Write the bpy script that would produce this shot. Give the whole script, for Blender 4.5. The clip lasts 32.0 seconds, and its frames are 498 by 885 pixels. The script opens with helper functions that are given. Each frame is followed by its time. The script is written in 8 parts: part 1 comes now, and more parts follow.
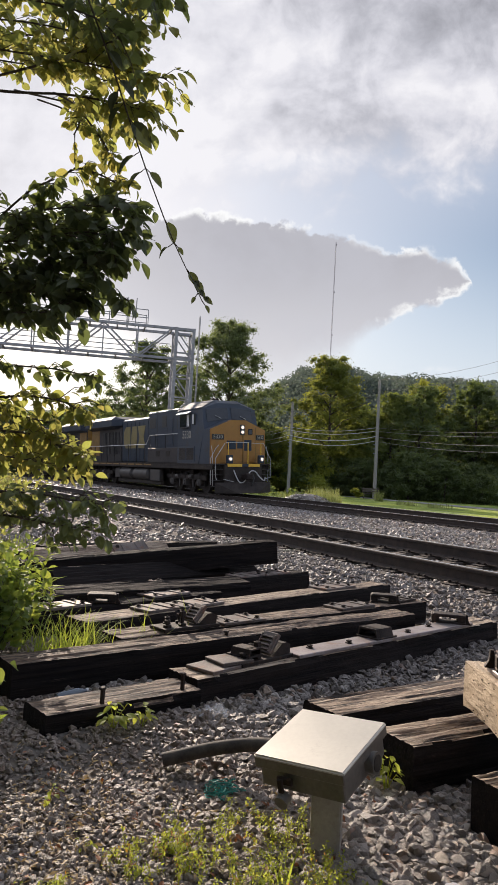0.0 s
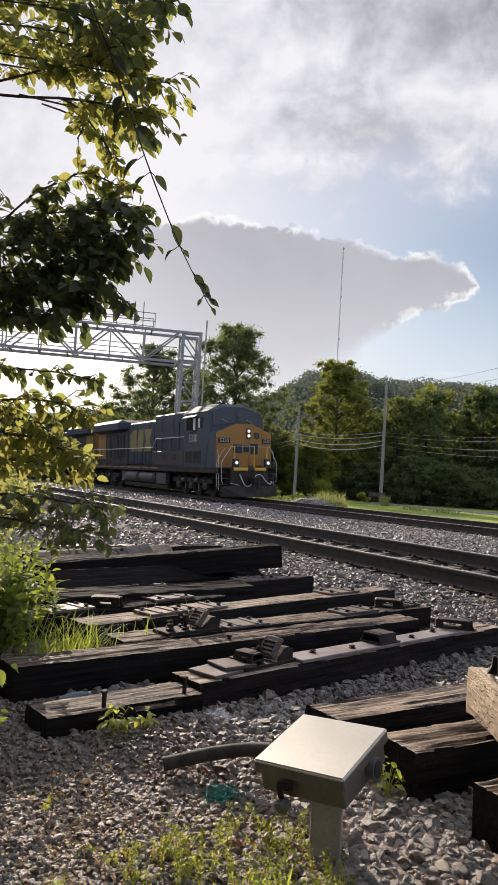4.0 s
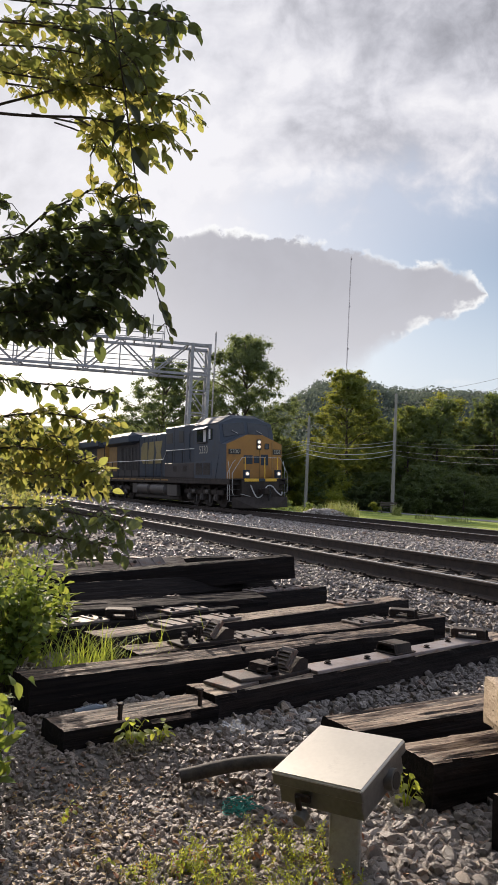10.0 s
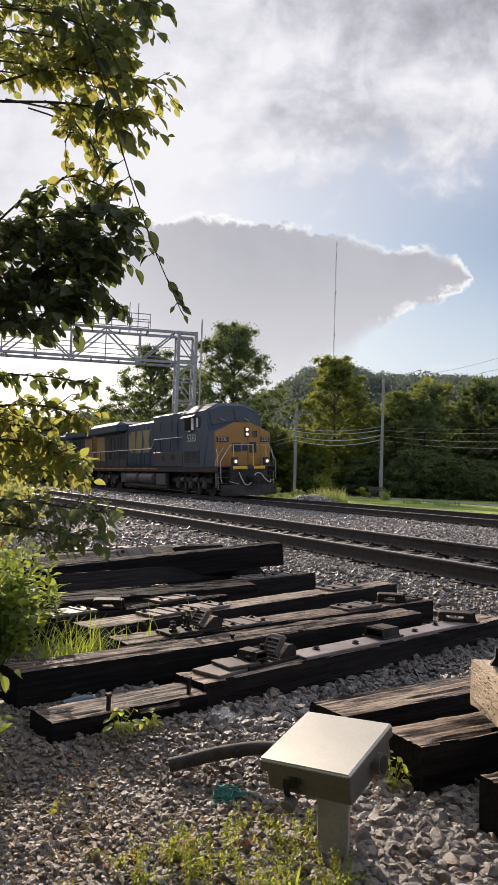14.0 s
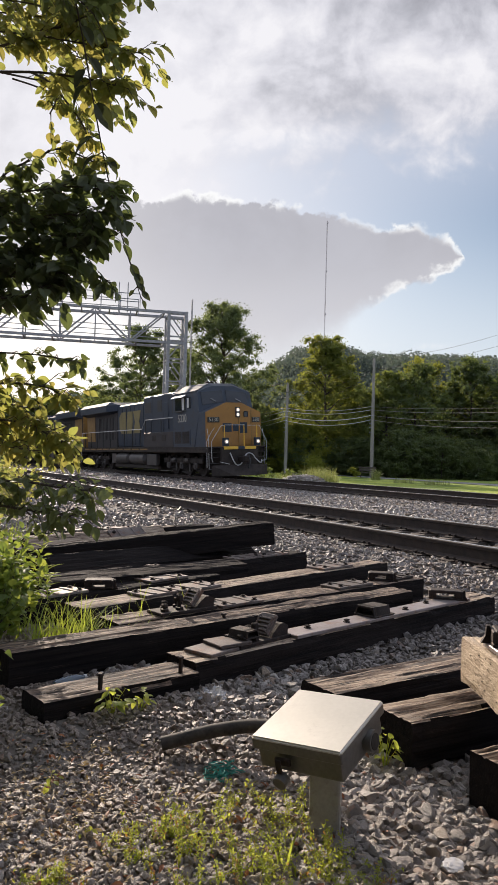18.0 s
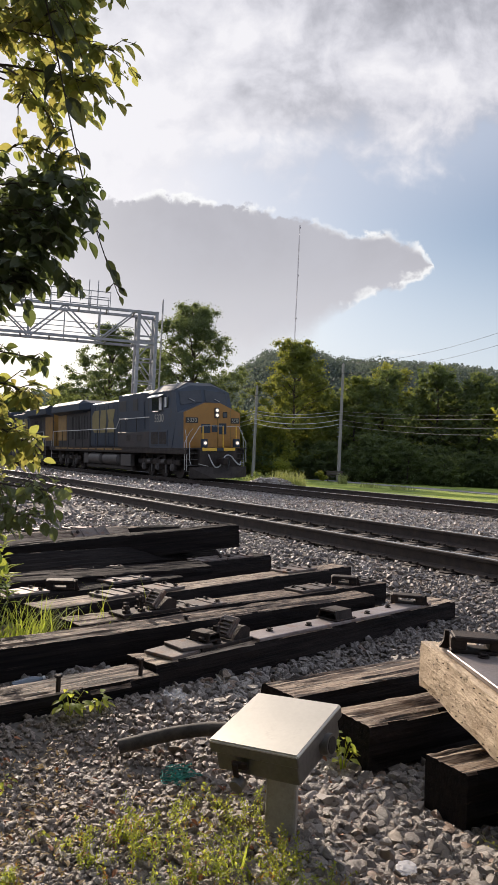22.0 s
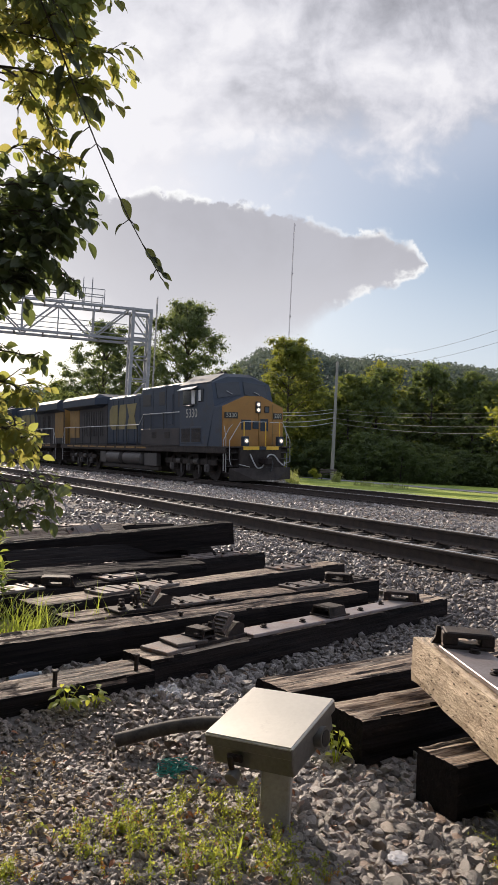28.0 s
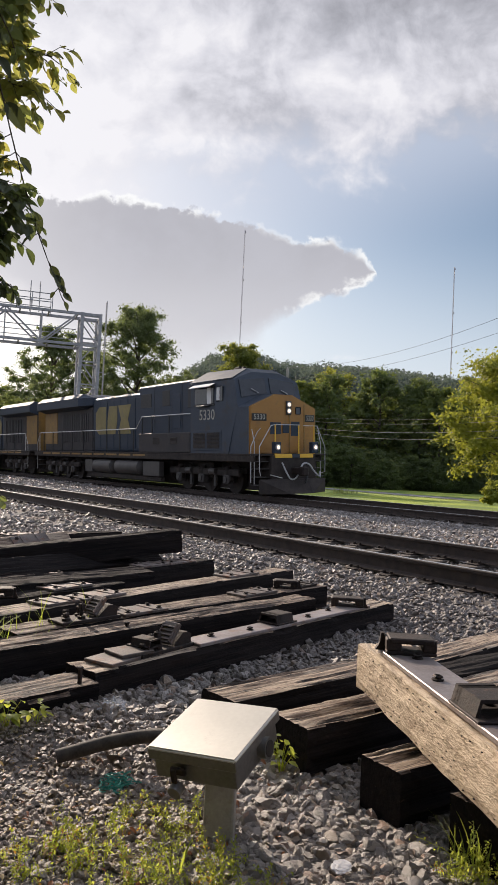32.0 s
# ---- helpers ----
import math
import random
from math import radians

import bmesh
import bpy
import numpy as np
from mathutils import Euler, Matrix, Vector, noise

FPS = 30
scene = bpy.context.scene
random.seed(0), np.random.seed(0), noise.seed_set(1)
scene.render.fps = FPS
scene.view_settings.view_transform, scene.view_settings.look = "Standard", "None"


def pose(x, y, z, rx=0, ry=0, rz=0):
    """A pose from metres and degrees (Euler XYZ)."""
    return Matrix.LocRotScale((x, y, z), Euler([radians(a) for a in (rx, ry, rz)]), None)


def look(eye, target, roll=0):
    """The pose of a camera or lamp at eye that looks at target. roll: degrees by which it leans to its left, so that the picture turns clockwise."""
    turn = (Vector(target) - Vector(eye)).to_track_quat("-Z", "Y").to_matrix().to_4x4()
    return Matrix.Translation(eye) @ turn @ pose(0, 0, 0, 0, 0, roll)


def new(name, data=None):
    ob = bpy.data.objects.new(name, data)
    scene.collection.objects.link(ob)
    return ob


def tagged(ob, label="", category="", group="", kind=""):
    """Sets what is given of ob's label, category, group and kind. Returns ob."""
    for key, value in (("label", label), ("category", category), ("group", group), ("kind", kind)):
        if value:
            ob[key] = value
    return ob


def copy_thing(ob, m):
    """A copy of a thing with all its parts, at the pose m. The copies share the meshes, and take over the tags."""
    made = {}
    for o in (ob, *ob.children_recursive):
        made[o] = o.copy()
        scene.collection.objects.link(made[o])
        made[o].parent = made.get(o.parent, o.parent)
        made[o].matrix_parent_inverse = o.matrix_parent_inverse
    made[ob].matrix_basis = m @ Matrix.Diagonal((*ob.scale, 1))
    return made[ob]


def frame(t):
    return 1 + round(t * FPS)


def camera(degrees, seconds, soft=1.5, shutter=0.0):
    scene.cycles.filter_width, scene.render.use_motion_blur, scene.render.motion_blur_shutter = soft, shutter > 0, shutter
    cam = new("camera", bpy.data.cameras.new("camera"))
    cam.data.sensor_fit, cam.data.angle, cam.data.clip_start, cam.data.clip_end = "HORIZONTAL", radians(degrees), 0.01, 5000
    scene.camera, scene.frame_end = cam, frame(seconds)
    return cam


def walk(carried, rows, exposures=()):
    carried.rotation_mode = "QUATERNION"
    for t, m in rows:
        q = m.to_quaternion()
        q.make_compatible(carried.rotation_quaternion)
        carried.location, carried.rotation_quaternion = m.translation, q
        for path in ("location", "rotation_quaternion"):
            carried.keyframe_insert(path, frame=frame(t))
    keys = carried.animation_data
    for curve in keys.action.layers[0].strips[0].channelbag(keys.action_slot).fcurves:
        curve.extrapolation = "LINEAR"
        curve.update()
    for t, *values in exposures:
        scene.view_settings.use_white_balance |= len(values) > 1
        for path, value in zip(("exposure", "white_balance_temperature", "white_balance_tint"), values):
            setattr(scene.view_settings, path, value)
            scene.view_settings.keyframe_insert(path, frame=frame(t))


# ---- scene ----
# World: x runs along the tracks in the train's direction of travel, y away from the camera, z = 0 at rail head.
cam = camera(38.02, 32.0, soft=1.5)
PATH = [
    (0, pose(-0.0235, -0.0497, 0.8103, 92.841, -3.234, 61.769)),
    (0.5, pose(-0.0256, -0.0446, 0.8068, 92.933, -3.34, 62.147)),
    (1, pose(-0.0199, -0.0403, 0.8082, 92.993, -3.336, 62.347)),
    (1.5, pose(-0.0232, -0.0378, 0.8071, 92.955, -3.525, 62.272)),
    (2, pose(-0.0202, -0.0385, 0.8098, 92.914, -3.632, 62.152)),
    (2.5, pose(-0.0222, -0.0364, 0.8113, 92.853, -3.69, 62.023)),
    (4.5, pose(-0.0174, -0.0351, 0.8128, 93.236, -3.398, 62.463)),
    (5, pose(-0.019, -0.0352, 0.8141, 93.282, -3.213, 62.749)),
    (5.5, pose(-0.0167, -0.042, 0.8134, 93.26, -3.12, 63.09)),
    (6, pose(-0.0112, -0.0463, 0.8131, 93.259, -3.049, 63.362)),
    (6.5, pose(-0.0079, -0.05, 0.8142, 93.318, -3.019, 63.472)),
    (7, pose(-0.0008, -0.0579, 0.816, 93.517, -3.085, 63.403)),
    (7.5, pose(-0.0032, -0.0434, 0.8139, 93.763, -2.961, 63.26)),
    (8, pose(0.0002, -0.0383, 0.8158, 93.94, -2.862, 63.08)),
    (8.5, pose(-0.006, -0.038, 0.8125, 94.015, -2.866, 62.938)),
    (9, pose(-0.0048, -0.0466, 0.8124, 93.985, -2.824, 62.931)),
    (9.5, pose(-0.0088, -0.0493, 0.8121, 93.93, -2.87, 62.995)),
    (10, pose(-0.0125, -0.0504, 0.8116, 93.927, -2.9, 63.118)),
    (10.5, pose(-0.0049, -0.044, 0.8199, 93.918, -2.694, 63.337)),
    (11, pose(-0.0046, -0.0367, 0.8185, 93.879, -2.467, 63.417)),
    (11.5, pose(-0.011, -0.0359, 0.8176, 93.755, -2.432, 63.302)),
    (12, pose(-0.0107, -0.0291, 0.8133, 93.607, -2.186, 63.12)),
    (12.5, pose(-0.0163, -0.0344, 0.8119, 93.365, -2.205, 62.837)),
    (13, pose(-0.0154, -0.0354, 0.8117, 93.177, -2.166, 62.601)),
    (13.5, pose(-0.0182, -0.0349, 0.8108, 93.054, -2.124, 62.387)),
    (14, pose(-0.0167, -0.0283, 0.8154, 92.966, -1.904, 62.254)),
    (14.5, pose(-0.0148, -0.03, 0.8179, 92.833, -1.861, 62.169)),
    (16.5, pose(-0.0319, -0.0183, 0.8159, 91.806, -1.651, 62.095)),
    (17, pose(-0.0297, -0.0137, 0.8102, 91.582, -1.499, 62.021)),
    (17.5, pose(-0.0361, -0.014, 0.8114, 91.443, -1.555, 61.88)),
    (18, pose(-0.0353, -0.018, 0.8108, 91.432, -1.676, 61.541)),
    (18.5, pose(-0.0361, -0.0256, 0.8158, 91.484, -1.758, 61.035)),
    (19, pose(-0.0301, -0.0269, 0.8167, 91.601, -1.857, 60.305)),
    (19.5, pose(-0.0292, -0.0264, 0.8167, 91.621, -1.862, 59.654)),
    (20, pose(-0.0311, -0.0273, 0.8139, 91.573, -1.958, 59.194)),
    (20.5, pose(-0.0305, -0.0199, 0.8093, 91.54, -1.998, 58.961)),
    (21, pose(-0.0285, -0.021, 0.8152, 91.525, -2.361, 58.879)),
    (21.5, pose(-0.0249, -0.012, 0.8152, 91.591, -2.471, 58.944)),
    (22, pose(-0.0307, -0.0032, 0.8127, 91.698, -2.771, 59.01)),
    (22.5, pose(-0.0226, -0.0065, 0.8181, 91.979, -2.948, 59.006)),
    (23, pose(-0.0158, -0.0255, 0.8211, 92.236, -3.15, 58.788)),
    (23.5, pose(-0.0087, -0.0273, 0.8188, 92.474, -3.255, 58.495)),
    (24, pose(-0.0076, -0.0251, 0.8165, 92.647, -3.158, 58.278)),
    (24.5, pose(-0.0024, -0.0253, 0.8167, 92.649, -3.091, 58.274)),
    (25, pose(0.0008, -0.0159, 0.8144, 92.529, -2.875, 58.376)),
    (25.5, pose(0.0008, -0.0123, 0.8111, 92.355, -2.839, 58.494)),
    (27.5, pose(0.0003, -0.0313, 0.8147, 91.65, -2.848, 58.593)),
    (28, pose(-0.0038, -0.0272, 0.8121, 91.553, -2.931, 58.516)),
    (28.5, pose(-0.0076, -0.0183, 0.8138, 91.558, -2.838, 58.338)),
    (29, pose(-0.0018, -0.0106, 0.82, 91.593, -2.779, 58.018)),
    (29.5, pose(0.0006, -0.0006, 0.8241, 91.7, -2.774, 57.522)),
    (30, pose(0.0023, 0.0095, 0.8262, 91.792, -2.636, 56.916)),
    (30.5, pose(0.0015, 0.0009, 0.828, 91.936, -2.714, 56.255)),
    (31, pose(0.004, -0.0054, 0.8271, 91.981, -2.694, 55.697)),
    (31.5, pose(0.0039, -0.005, 0.8252, 92.057, -2.603, 55.155)),
    (32, pose(0, 0, 0.824, 92.21, -2.69, 54.65)),
]
walk(cam, PATH)

# ---- world, sun ----
SUN_AZ = radians(86.0)      # counter-clockwise from +y: almost straight down the line
SUN_EL = radians(23)
to_sun = Vector((-math.sin(SUN_AZ) * math.cos(SUN_EL), math.cos(SUN_AZ) * math.cos(SUN_EL), math.sin(SUN_EL)))
scene.view_settings.exposure = 0.40


class Nodes:
    """Small wrapper for node trees."""

    def __init__(self, tree):
        self.t = tree
        self.t.nodes.clear()

    def add(self, kind, **kw):
        n = self.t.nodes.new(kind)
        for k, v in kw.items():
            if k in n.inputs:
                n.inputs[k].default_value = v
            else:
                setattr(n, k, v)
        return n

    def link(self, a, b):
        self.t.links.new(a, b)

    def math(self, op, a, b=None, clamp=False):
        n = self.t.nodes.new("ShaderNodeMath")
        n.operation, n.use_clamp = op, clamp
        for i, v in enumerate((a, b)):
            if v is None:
                continue
            if isinstance(v, (int, float)):
                n.inputs[i].default_value = v
            else:
                self.link(v, n.inputs[i])
        return n.outputs[0]

    def ramp(self, fac, *stops):
        n = self.t.nodes.new("ShaderNodeValToRGB")
        e = n.color_ramp.elements
        while len(e) < len(stops):
            e.new(0.5)
        for el, (p, c) in zip(e, stops):
            el.position = p
            el.color = (*c, 1) if len(c) == 3 else c
        self.link(fac, n.inputs[0])
        return n.outputs[0]

    def mix(self, fac, a, b, mode="MIX"):
        n = self.t.nodes.new("ShaderNodeMix")
        n.data_type, n.blend_type, n.clamp_factor = "RGBA", mode, True
        for sock, v in ((n.inputs[0], fac), (n.inputs[6], a), (n.inputs[7], b)):
            if isinstance(v, (int, float)):
                sock.default_value = v
            elif isinstance(v, tuple):
                sock.default_value = (*v, 1)
            else:
                self.link(v, sock)
        return n.outputs[2]

    def noise(self, vec, scale, detail=4.0, rough=0.55, dist=0.0):
        n = self.add("ShaderNodeTexNoise", Scale=scale, Detail=detail, Roughness=rough, Distortion=dist)
        self.link(vec, n.inputs["Vector"])
        return n.outputs["Fac"]


def smooth(N, v, lo, hi):
    n = N.t.nodes.new("ShaderNodeMapRange")
    n.interpolation_type = "SMOOTHSTEP"
    N.link(v, n.inputs[0])
    n.inputs[1].default_value, n.inputs[2].default_value = lo, hi
    return n.outputs[0]


def make_world():
    """Blue evening sky with a veil of bright cloud and one large grey cloud bank over the hills."""
    w = bpy.data.worlds.new("sky")
    scene.world = w
    w.use_nodes = True
    N = Nodes(w.node_tree)
    sky = N.add("ShaderNodeTexSky", sky_type="NISHITA", sun_disc=False, sun_elevation=SUN_EL,
                sun_rotation=-SUN_AZ, air_density=1.0, dust_density=1.6, ozone_density=1.6)
    gen = N.add("ShaderNodeTexCoord").outputs["Generated"]
    # level axes: f looks over the hills, s to its right; the sky is laid out as u = s/f, v = z/f
    yaw = radians(56.0)
    f = (-math.sin(yaw), math.cos(yaw), 0.0)
    s = (math.cos(yaw), math.sin(yaw), 0.0)

    def dot(v):
        n = N.t.nodes.new("ShaderNodeVectorMath")
        n.operation = "DOT_PRODUCT"
        N.link(gen, n.inputs[0])
        n.inputs[1].default_value = v
        return n.outputs["Value"]
    fw = N.math("MAXIMUM", dot(f), 0.05)
    u = N.math("DIVIDE", dot(s), fw)
    v = N.math("DIVIDE", dot((0, 0, 1)), fw)
    comb = N.add("ShaderNodeCombineXYZ")
    N.link(u, comb.inputs[0]), N.link(v, comb.inputs[1])
    uv = comb.outputs[0]
    front = smooth(N, dot(f), 0.1, 0.5)

    def profile(*pts):
        """A level line over u, given at a few places."""
        pos = N.math("DIVIDE", N.math("ADD", u, 0.5), 0.9, True)
        return N.ramp(pos, *[((a + 0.5) / 0.9, (b, b, b)) for a, b in pts])

    def spot(u0, v0, su, sv):
        a = N.math("DIVIDE", N.math("SUBTRACT", u, u0), su)
        b = N.math("DIVIDE", N.math("SUBTRACT", v, v0), sv)
        r = N.math("ADD", N.math("MULTIPLY", a, a), N.math("MULTIPLY", b, b))
        return N.math("POWER", 2.718, N.math("MULTIPLY", r, -1.0))

    def add(a, *rest):
        for k, w in rest:
            a = N.math("ADD", a, N.math("MULTIPLY", k, w))
        return a
    big = N.noise(uv, 4.0, 6, 0.6, 0.3)
    fine = N.noise(uv, 22.0, 6, 0.6, 0.2)
    bil = N.math("ABSOLUTE", N.math("SUBTRACT", N.noise(uv, 34.0, 4, 0.5, 0.0), 0.5))
    wob = add(N.math("MULTIPLY", N.math("SUBTRACT", big, 0.5), 0.03), (N.math("SUBTRACT", fine, 0.5), 0.045), (bil, 0.035))
    # the grey bank: flat crown, drawn out to a point on the right, dissolving below on the left
    top = profile((-0.5, 0.365), (-0.25, 0.368), (-0.20, 0.374), (-0.12, 0.365), (-0.05, 0.355), (0.0, 0.340), (0.07, 0.325), (0.125, 0.325), (0.170, 0.308), (0.187, 0.292), (0.195, 0.25))
    low = profile((-0.5, 0.24), (-0.32, 0.21), (-0.17, 0.12), (-0.06, 0.125), (-0.013, 0.160), (0.032, 0.195), (0.062, 0.220), (0.114, 0.242), (0.168, 0.266), (0.195, 0.285))
    above = N.math("SUBTRACT", N.math("ADD", top, wob), v)
    below = N.math("SUBTRACT", v, N.math("ADD", low, N.math("MULTIPLY", wob, 0.8)))
    soft_low = N.math("MULTIPLY", smooth(N, u, 0.10, -0.08), 0.06)
    tip = smooth(N, u, 0.0, 0.13)
    ins = smooth(N, N.math("DIVIDE", below, N.math("ADD", soft_low, 0.006)), -1.0, 1.0)
    bank = N.math("MULTIPLY", smooth(N, above, 0.0, 0.007), ins)

    def band(e, w):
        return N.math("MULTIPLY", smooth(N, e, -0.007, 0.001), N.math("SUBTRACT", 1.0, smooth(N, N.math("SUBTRACT", e, w), -0.002, 0.010)))
    broken = smooth(N, N.noise(uv, 17.0, 5, 0.6), 0.47, 0.56)
    along = N.math("MAXIMUM", add(N.math("MULTIPLY", spot(-0.19, 0.37, 0.10, 0.1), 0.9), (spot(-0.05, 0.36, 0.10, 0.1), 0.7), (spot(0.10, 0.33, 0.035, 0.1), 1.0)), smooth(N, u, 0.14, 0.17))
    wide = N.math("MULTIPLY", N.math("SUBTRACT", fine, 0.42), 0.03)
    rim_top = N.math("MULTIPLY", N.math("MULTIPLY", band(above, wide), smooth(N, below, -0.01, 0.01)), N.math("MULTIPLY", along, N.math("MAXIMUM", broken, smooth(N, u, 0.14, 0.17)), True))
    rim_low = N.math("MULTIPLY", N.math("MULTIPLY", band(below, wide), smooth(N, above, -0.006, 0.004)), N.math("MULTIPLY", tip, N.math("MAXIMUM", broken, smooth(N, u, 0.13, 0.16))))
    rim = N.math("MAXIMUM", rim_top, rim_low)
    # the broken cloud above: lumpy, brightest towards the sun, grey in the upper corner
    wn = N.add("ShaderNodeTexNoise", Scale=5.0, Detail=3.0)
    N.link(uv, wn.inputs["Vector"])
    wv = N.t.nodes.new("ShaderNodeVectorMath")
    wv.operation = "MULTIPLY_ADD"
    N.link(wn.outputs["Color"], wv.inputs[0])
    wv.inputs[1].default_value = (0.10, 0.07, 0.0)
    N.link(uv, wv.inputs[2])
    lump = N.noise(wv.outputs[0], 7.0, 8, 0.54, 0.0)
    curl = N.noise(wv.outputs[0], 21.0, 7, 0.56, 0.0)
    puff = add(N.math("MULTIPLY", lump, 0.62), (curl, 0.38))
    edge = profile((-0.5, 0.34), (-0.2, 0.375), (-0.12, 0.42), (0.05, 0.435), (0.2, 0.455), (0.34, 0.475))
    lift = N.math("SUBTRACT", v, edge)
    veil = smooth(N, add(lift, (N.math("SUBTRACT", puff, 0.5), 0.40)), -0.045, 0.06)
    dense = add(N.math("ADD", 0.57, N.math("MULTIPLY", N.math("SUBTRACT", puff, 0.5), 2.3)), (spot(-0.27, 0.50, 0.16, 0.16), 0.42), (spot(-0.07, 0.452, 0.12, 0.018), 0.30), (spot(-0.09, 0.605, 0.11, 0.05), 0.16),
                (spot(0.17, 0.54, 0.16, 0.045), 0.22), (spot(0.30, 0.70, 0.20, 0.11), -0.30), (spot(-0.07, 0.515, 0.10, 0.028), -0.22), (spot(-0.02, 0.69, 0.07, 0.05), -0.12))
    veil_col = N.ramp(dense, (0.10, (0.30, 0.30, 0.335)), (0.42, (0.52, 0.52, 0.575)), (0.66, (0.73, 0.725, 0.785)), (0.92, (0.92, 0.905, 0.94)))
    glow = N.math("MULTIPLY", smooth(N, u, 0.10, -0.45), smooth(N, v, 0.05, 0.25))
    blue = N.mix(1.0, sky.outputs[0], (0.105, 0.105, 0.105), "MULTIPLY")
    haze = N.mix(N.math("MULTIPLY", N.math("SUBTRACT", 1.0, smooth(N, v, 0.06, 0.36)), 0.72), blue, (0.78, 0.83, 0.93))
    haze = N.mix(N.math("MULTIPLY", smooth(N, N.math("SUBTRACT", v, N.math("MULTIPLY", u, 0.3)), 0.24, 0.42), 0.60), haze, (0.63, 0.675, 0.79))
    c = N.mix(N.math("MULTIPLY", veil, 0.95), haze, veil_col)
    c = N.mix(N.math("MULTIPLY", glow, 0.55), c, (0.90, 0.89, 0.94))
    wisp = N.math("MULTIPLY", spot(0.13, 0.163, 0.035, 0.004), smooth(N, fine, 0.35, 0.55))
    c = N.mix(N.math("MULTIPLY", wisp, 0.5), c, (0.92, 0.92, 0.95))
    grey = N.mix(smooth(N, v, 0.15, 0.34), (0.68, 0.67, 0.71), (0.47, 0.465, 0.51))
    grey = N.mix(N.math("MULTIPLY", smooth(N, big, 0.38, 0.62), 0.45), grey, (0.58, 0.58, 0.64))
    grey = N.mix(N.math("MULTIPLY", smooth(N, u, -0.12, -0.40), 0.55), grey, (0.82, 0.80, 0.84))
    c = N.mix(N.math("MULTIPLY", bank, 0.97), c, grey)
    c = N.mix(N.math("MULTIPLY", rim, 0.85), c, (1.0, 1.0, 1.0))
    plain = N.mix(0.70, blue, (0.83, 0.90, 1.14))
    c = N.mix(front, plain, c)
    bg = N.add("ShaderNodeBackground", Strength=0.76)
    N.link(c, bg.inputs[0])
    out = N.add("ShaderNodeOutputWorld")
    N.link(bg.outputs[0], out.inputs[0])


make_world()
sun = new("sun", bpy.data.lights.new("sun", "SUN"))
sun.data.energy, sun.data.angle, sun.data.color = 5.0, radians(0.6), (1.0, 0.845, 0.70)
sun.matrix_world = look(to_sun * 100, (0, 0, 0))


# ---- materials ----
def surface(name, c1, c2, rough=0.8, scale=6.0, fine=60.0, bump=0.3, metal=0.0, stretch=(1, 1, 1), wear=None, wear_amount=0.5,
            vary=0.0, rough2=None, dist=0.01, gloss=0.5):
    """Two-scale coloured surface in object space: large patches, fine grain, wear colour and relief."""
    m = bpy.data.materials.new(name)
    m.use_nodes = True
    N = Nodes(m.node_tree)
    co = N.add("ShaderNodeTexCoord").outputs["Object"]
    mp = N.add("ShaderNodeMapping")
    N.link(co, mp.inputs[0])
    mp.inputs["Scale"].default_value = stretch
    vec = mp.outputs[0]
    info = N.add("ShaderNodeObjectInfo")
    if vary:
        add = N.t.nodes.new("ShaderNodeVectorMath")
        add.operation = "ADD"
        N.link(vec, add.inputs[0])
        cr = N.add("ShaderNodeCombineXYZ")
        for i in range(3):
            N.link(N.math("MULTIPLY", info.outputs["Random"], 37.0 + 11 * i), cr.inputs[i])
        N.link(cr.outputs[0], add.inputs[1])
        vec = add.outputs[0]
    a = N.noise(vec, scale, 5, 0.6)
    b = N.noise(vec, fine, 4, 0.6)
    fac = N.math("ADD", N.math("MULTIPLY", a, 0.65), N.math("MULTIPLY", b, 0.35))
    col = N.ramp(fac, (0.36, c1), (0.64, c2))
    if wear:
        wmask = smooth(N, N.noise(vec, scale * 2.3, 7, 0.7), 0.62 - 0.25 * wear_amount, 0.74)
        col = N.mix(wmask, col, wear)
    if vary:
        hs = N.add("ShaderNodeHueSaturation")
        N.link(col, hs.inputs["Color"])
        N.link(N.math("ADD", N.math("MULTIPLY", info.outputs["Random"], vary), 1 - vary / 2), hs.inputs["Value"])
        col = hs.outputs[0]
    bs = N.add("ShaderNodeBsdfPrincipled", Metallic=metal)
    bs.inputs["Specular IOR Level"].default_value = gloss
    N.link(col, bs.inputs["Base Color"])
    r2 = rough if rough2 is None else rough2
    N.link(N.math("ADD", N.math("MULTIPLY", a, r2 - rough), rough), bs.inputs["Roughness"])
    bp = N.add("ShaderNodeBump", Strength=bump, Distance=dist)
    N.link(fac, bp.inputs["Height"])
    N.link(bp.outputs[0], bs.inputs["Normal"])
    out = N.add("ShaderNodeOutputMaterial")
    N.link(bs.outputs[0], out.inputs[0])
    return m


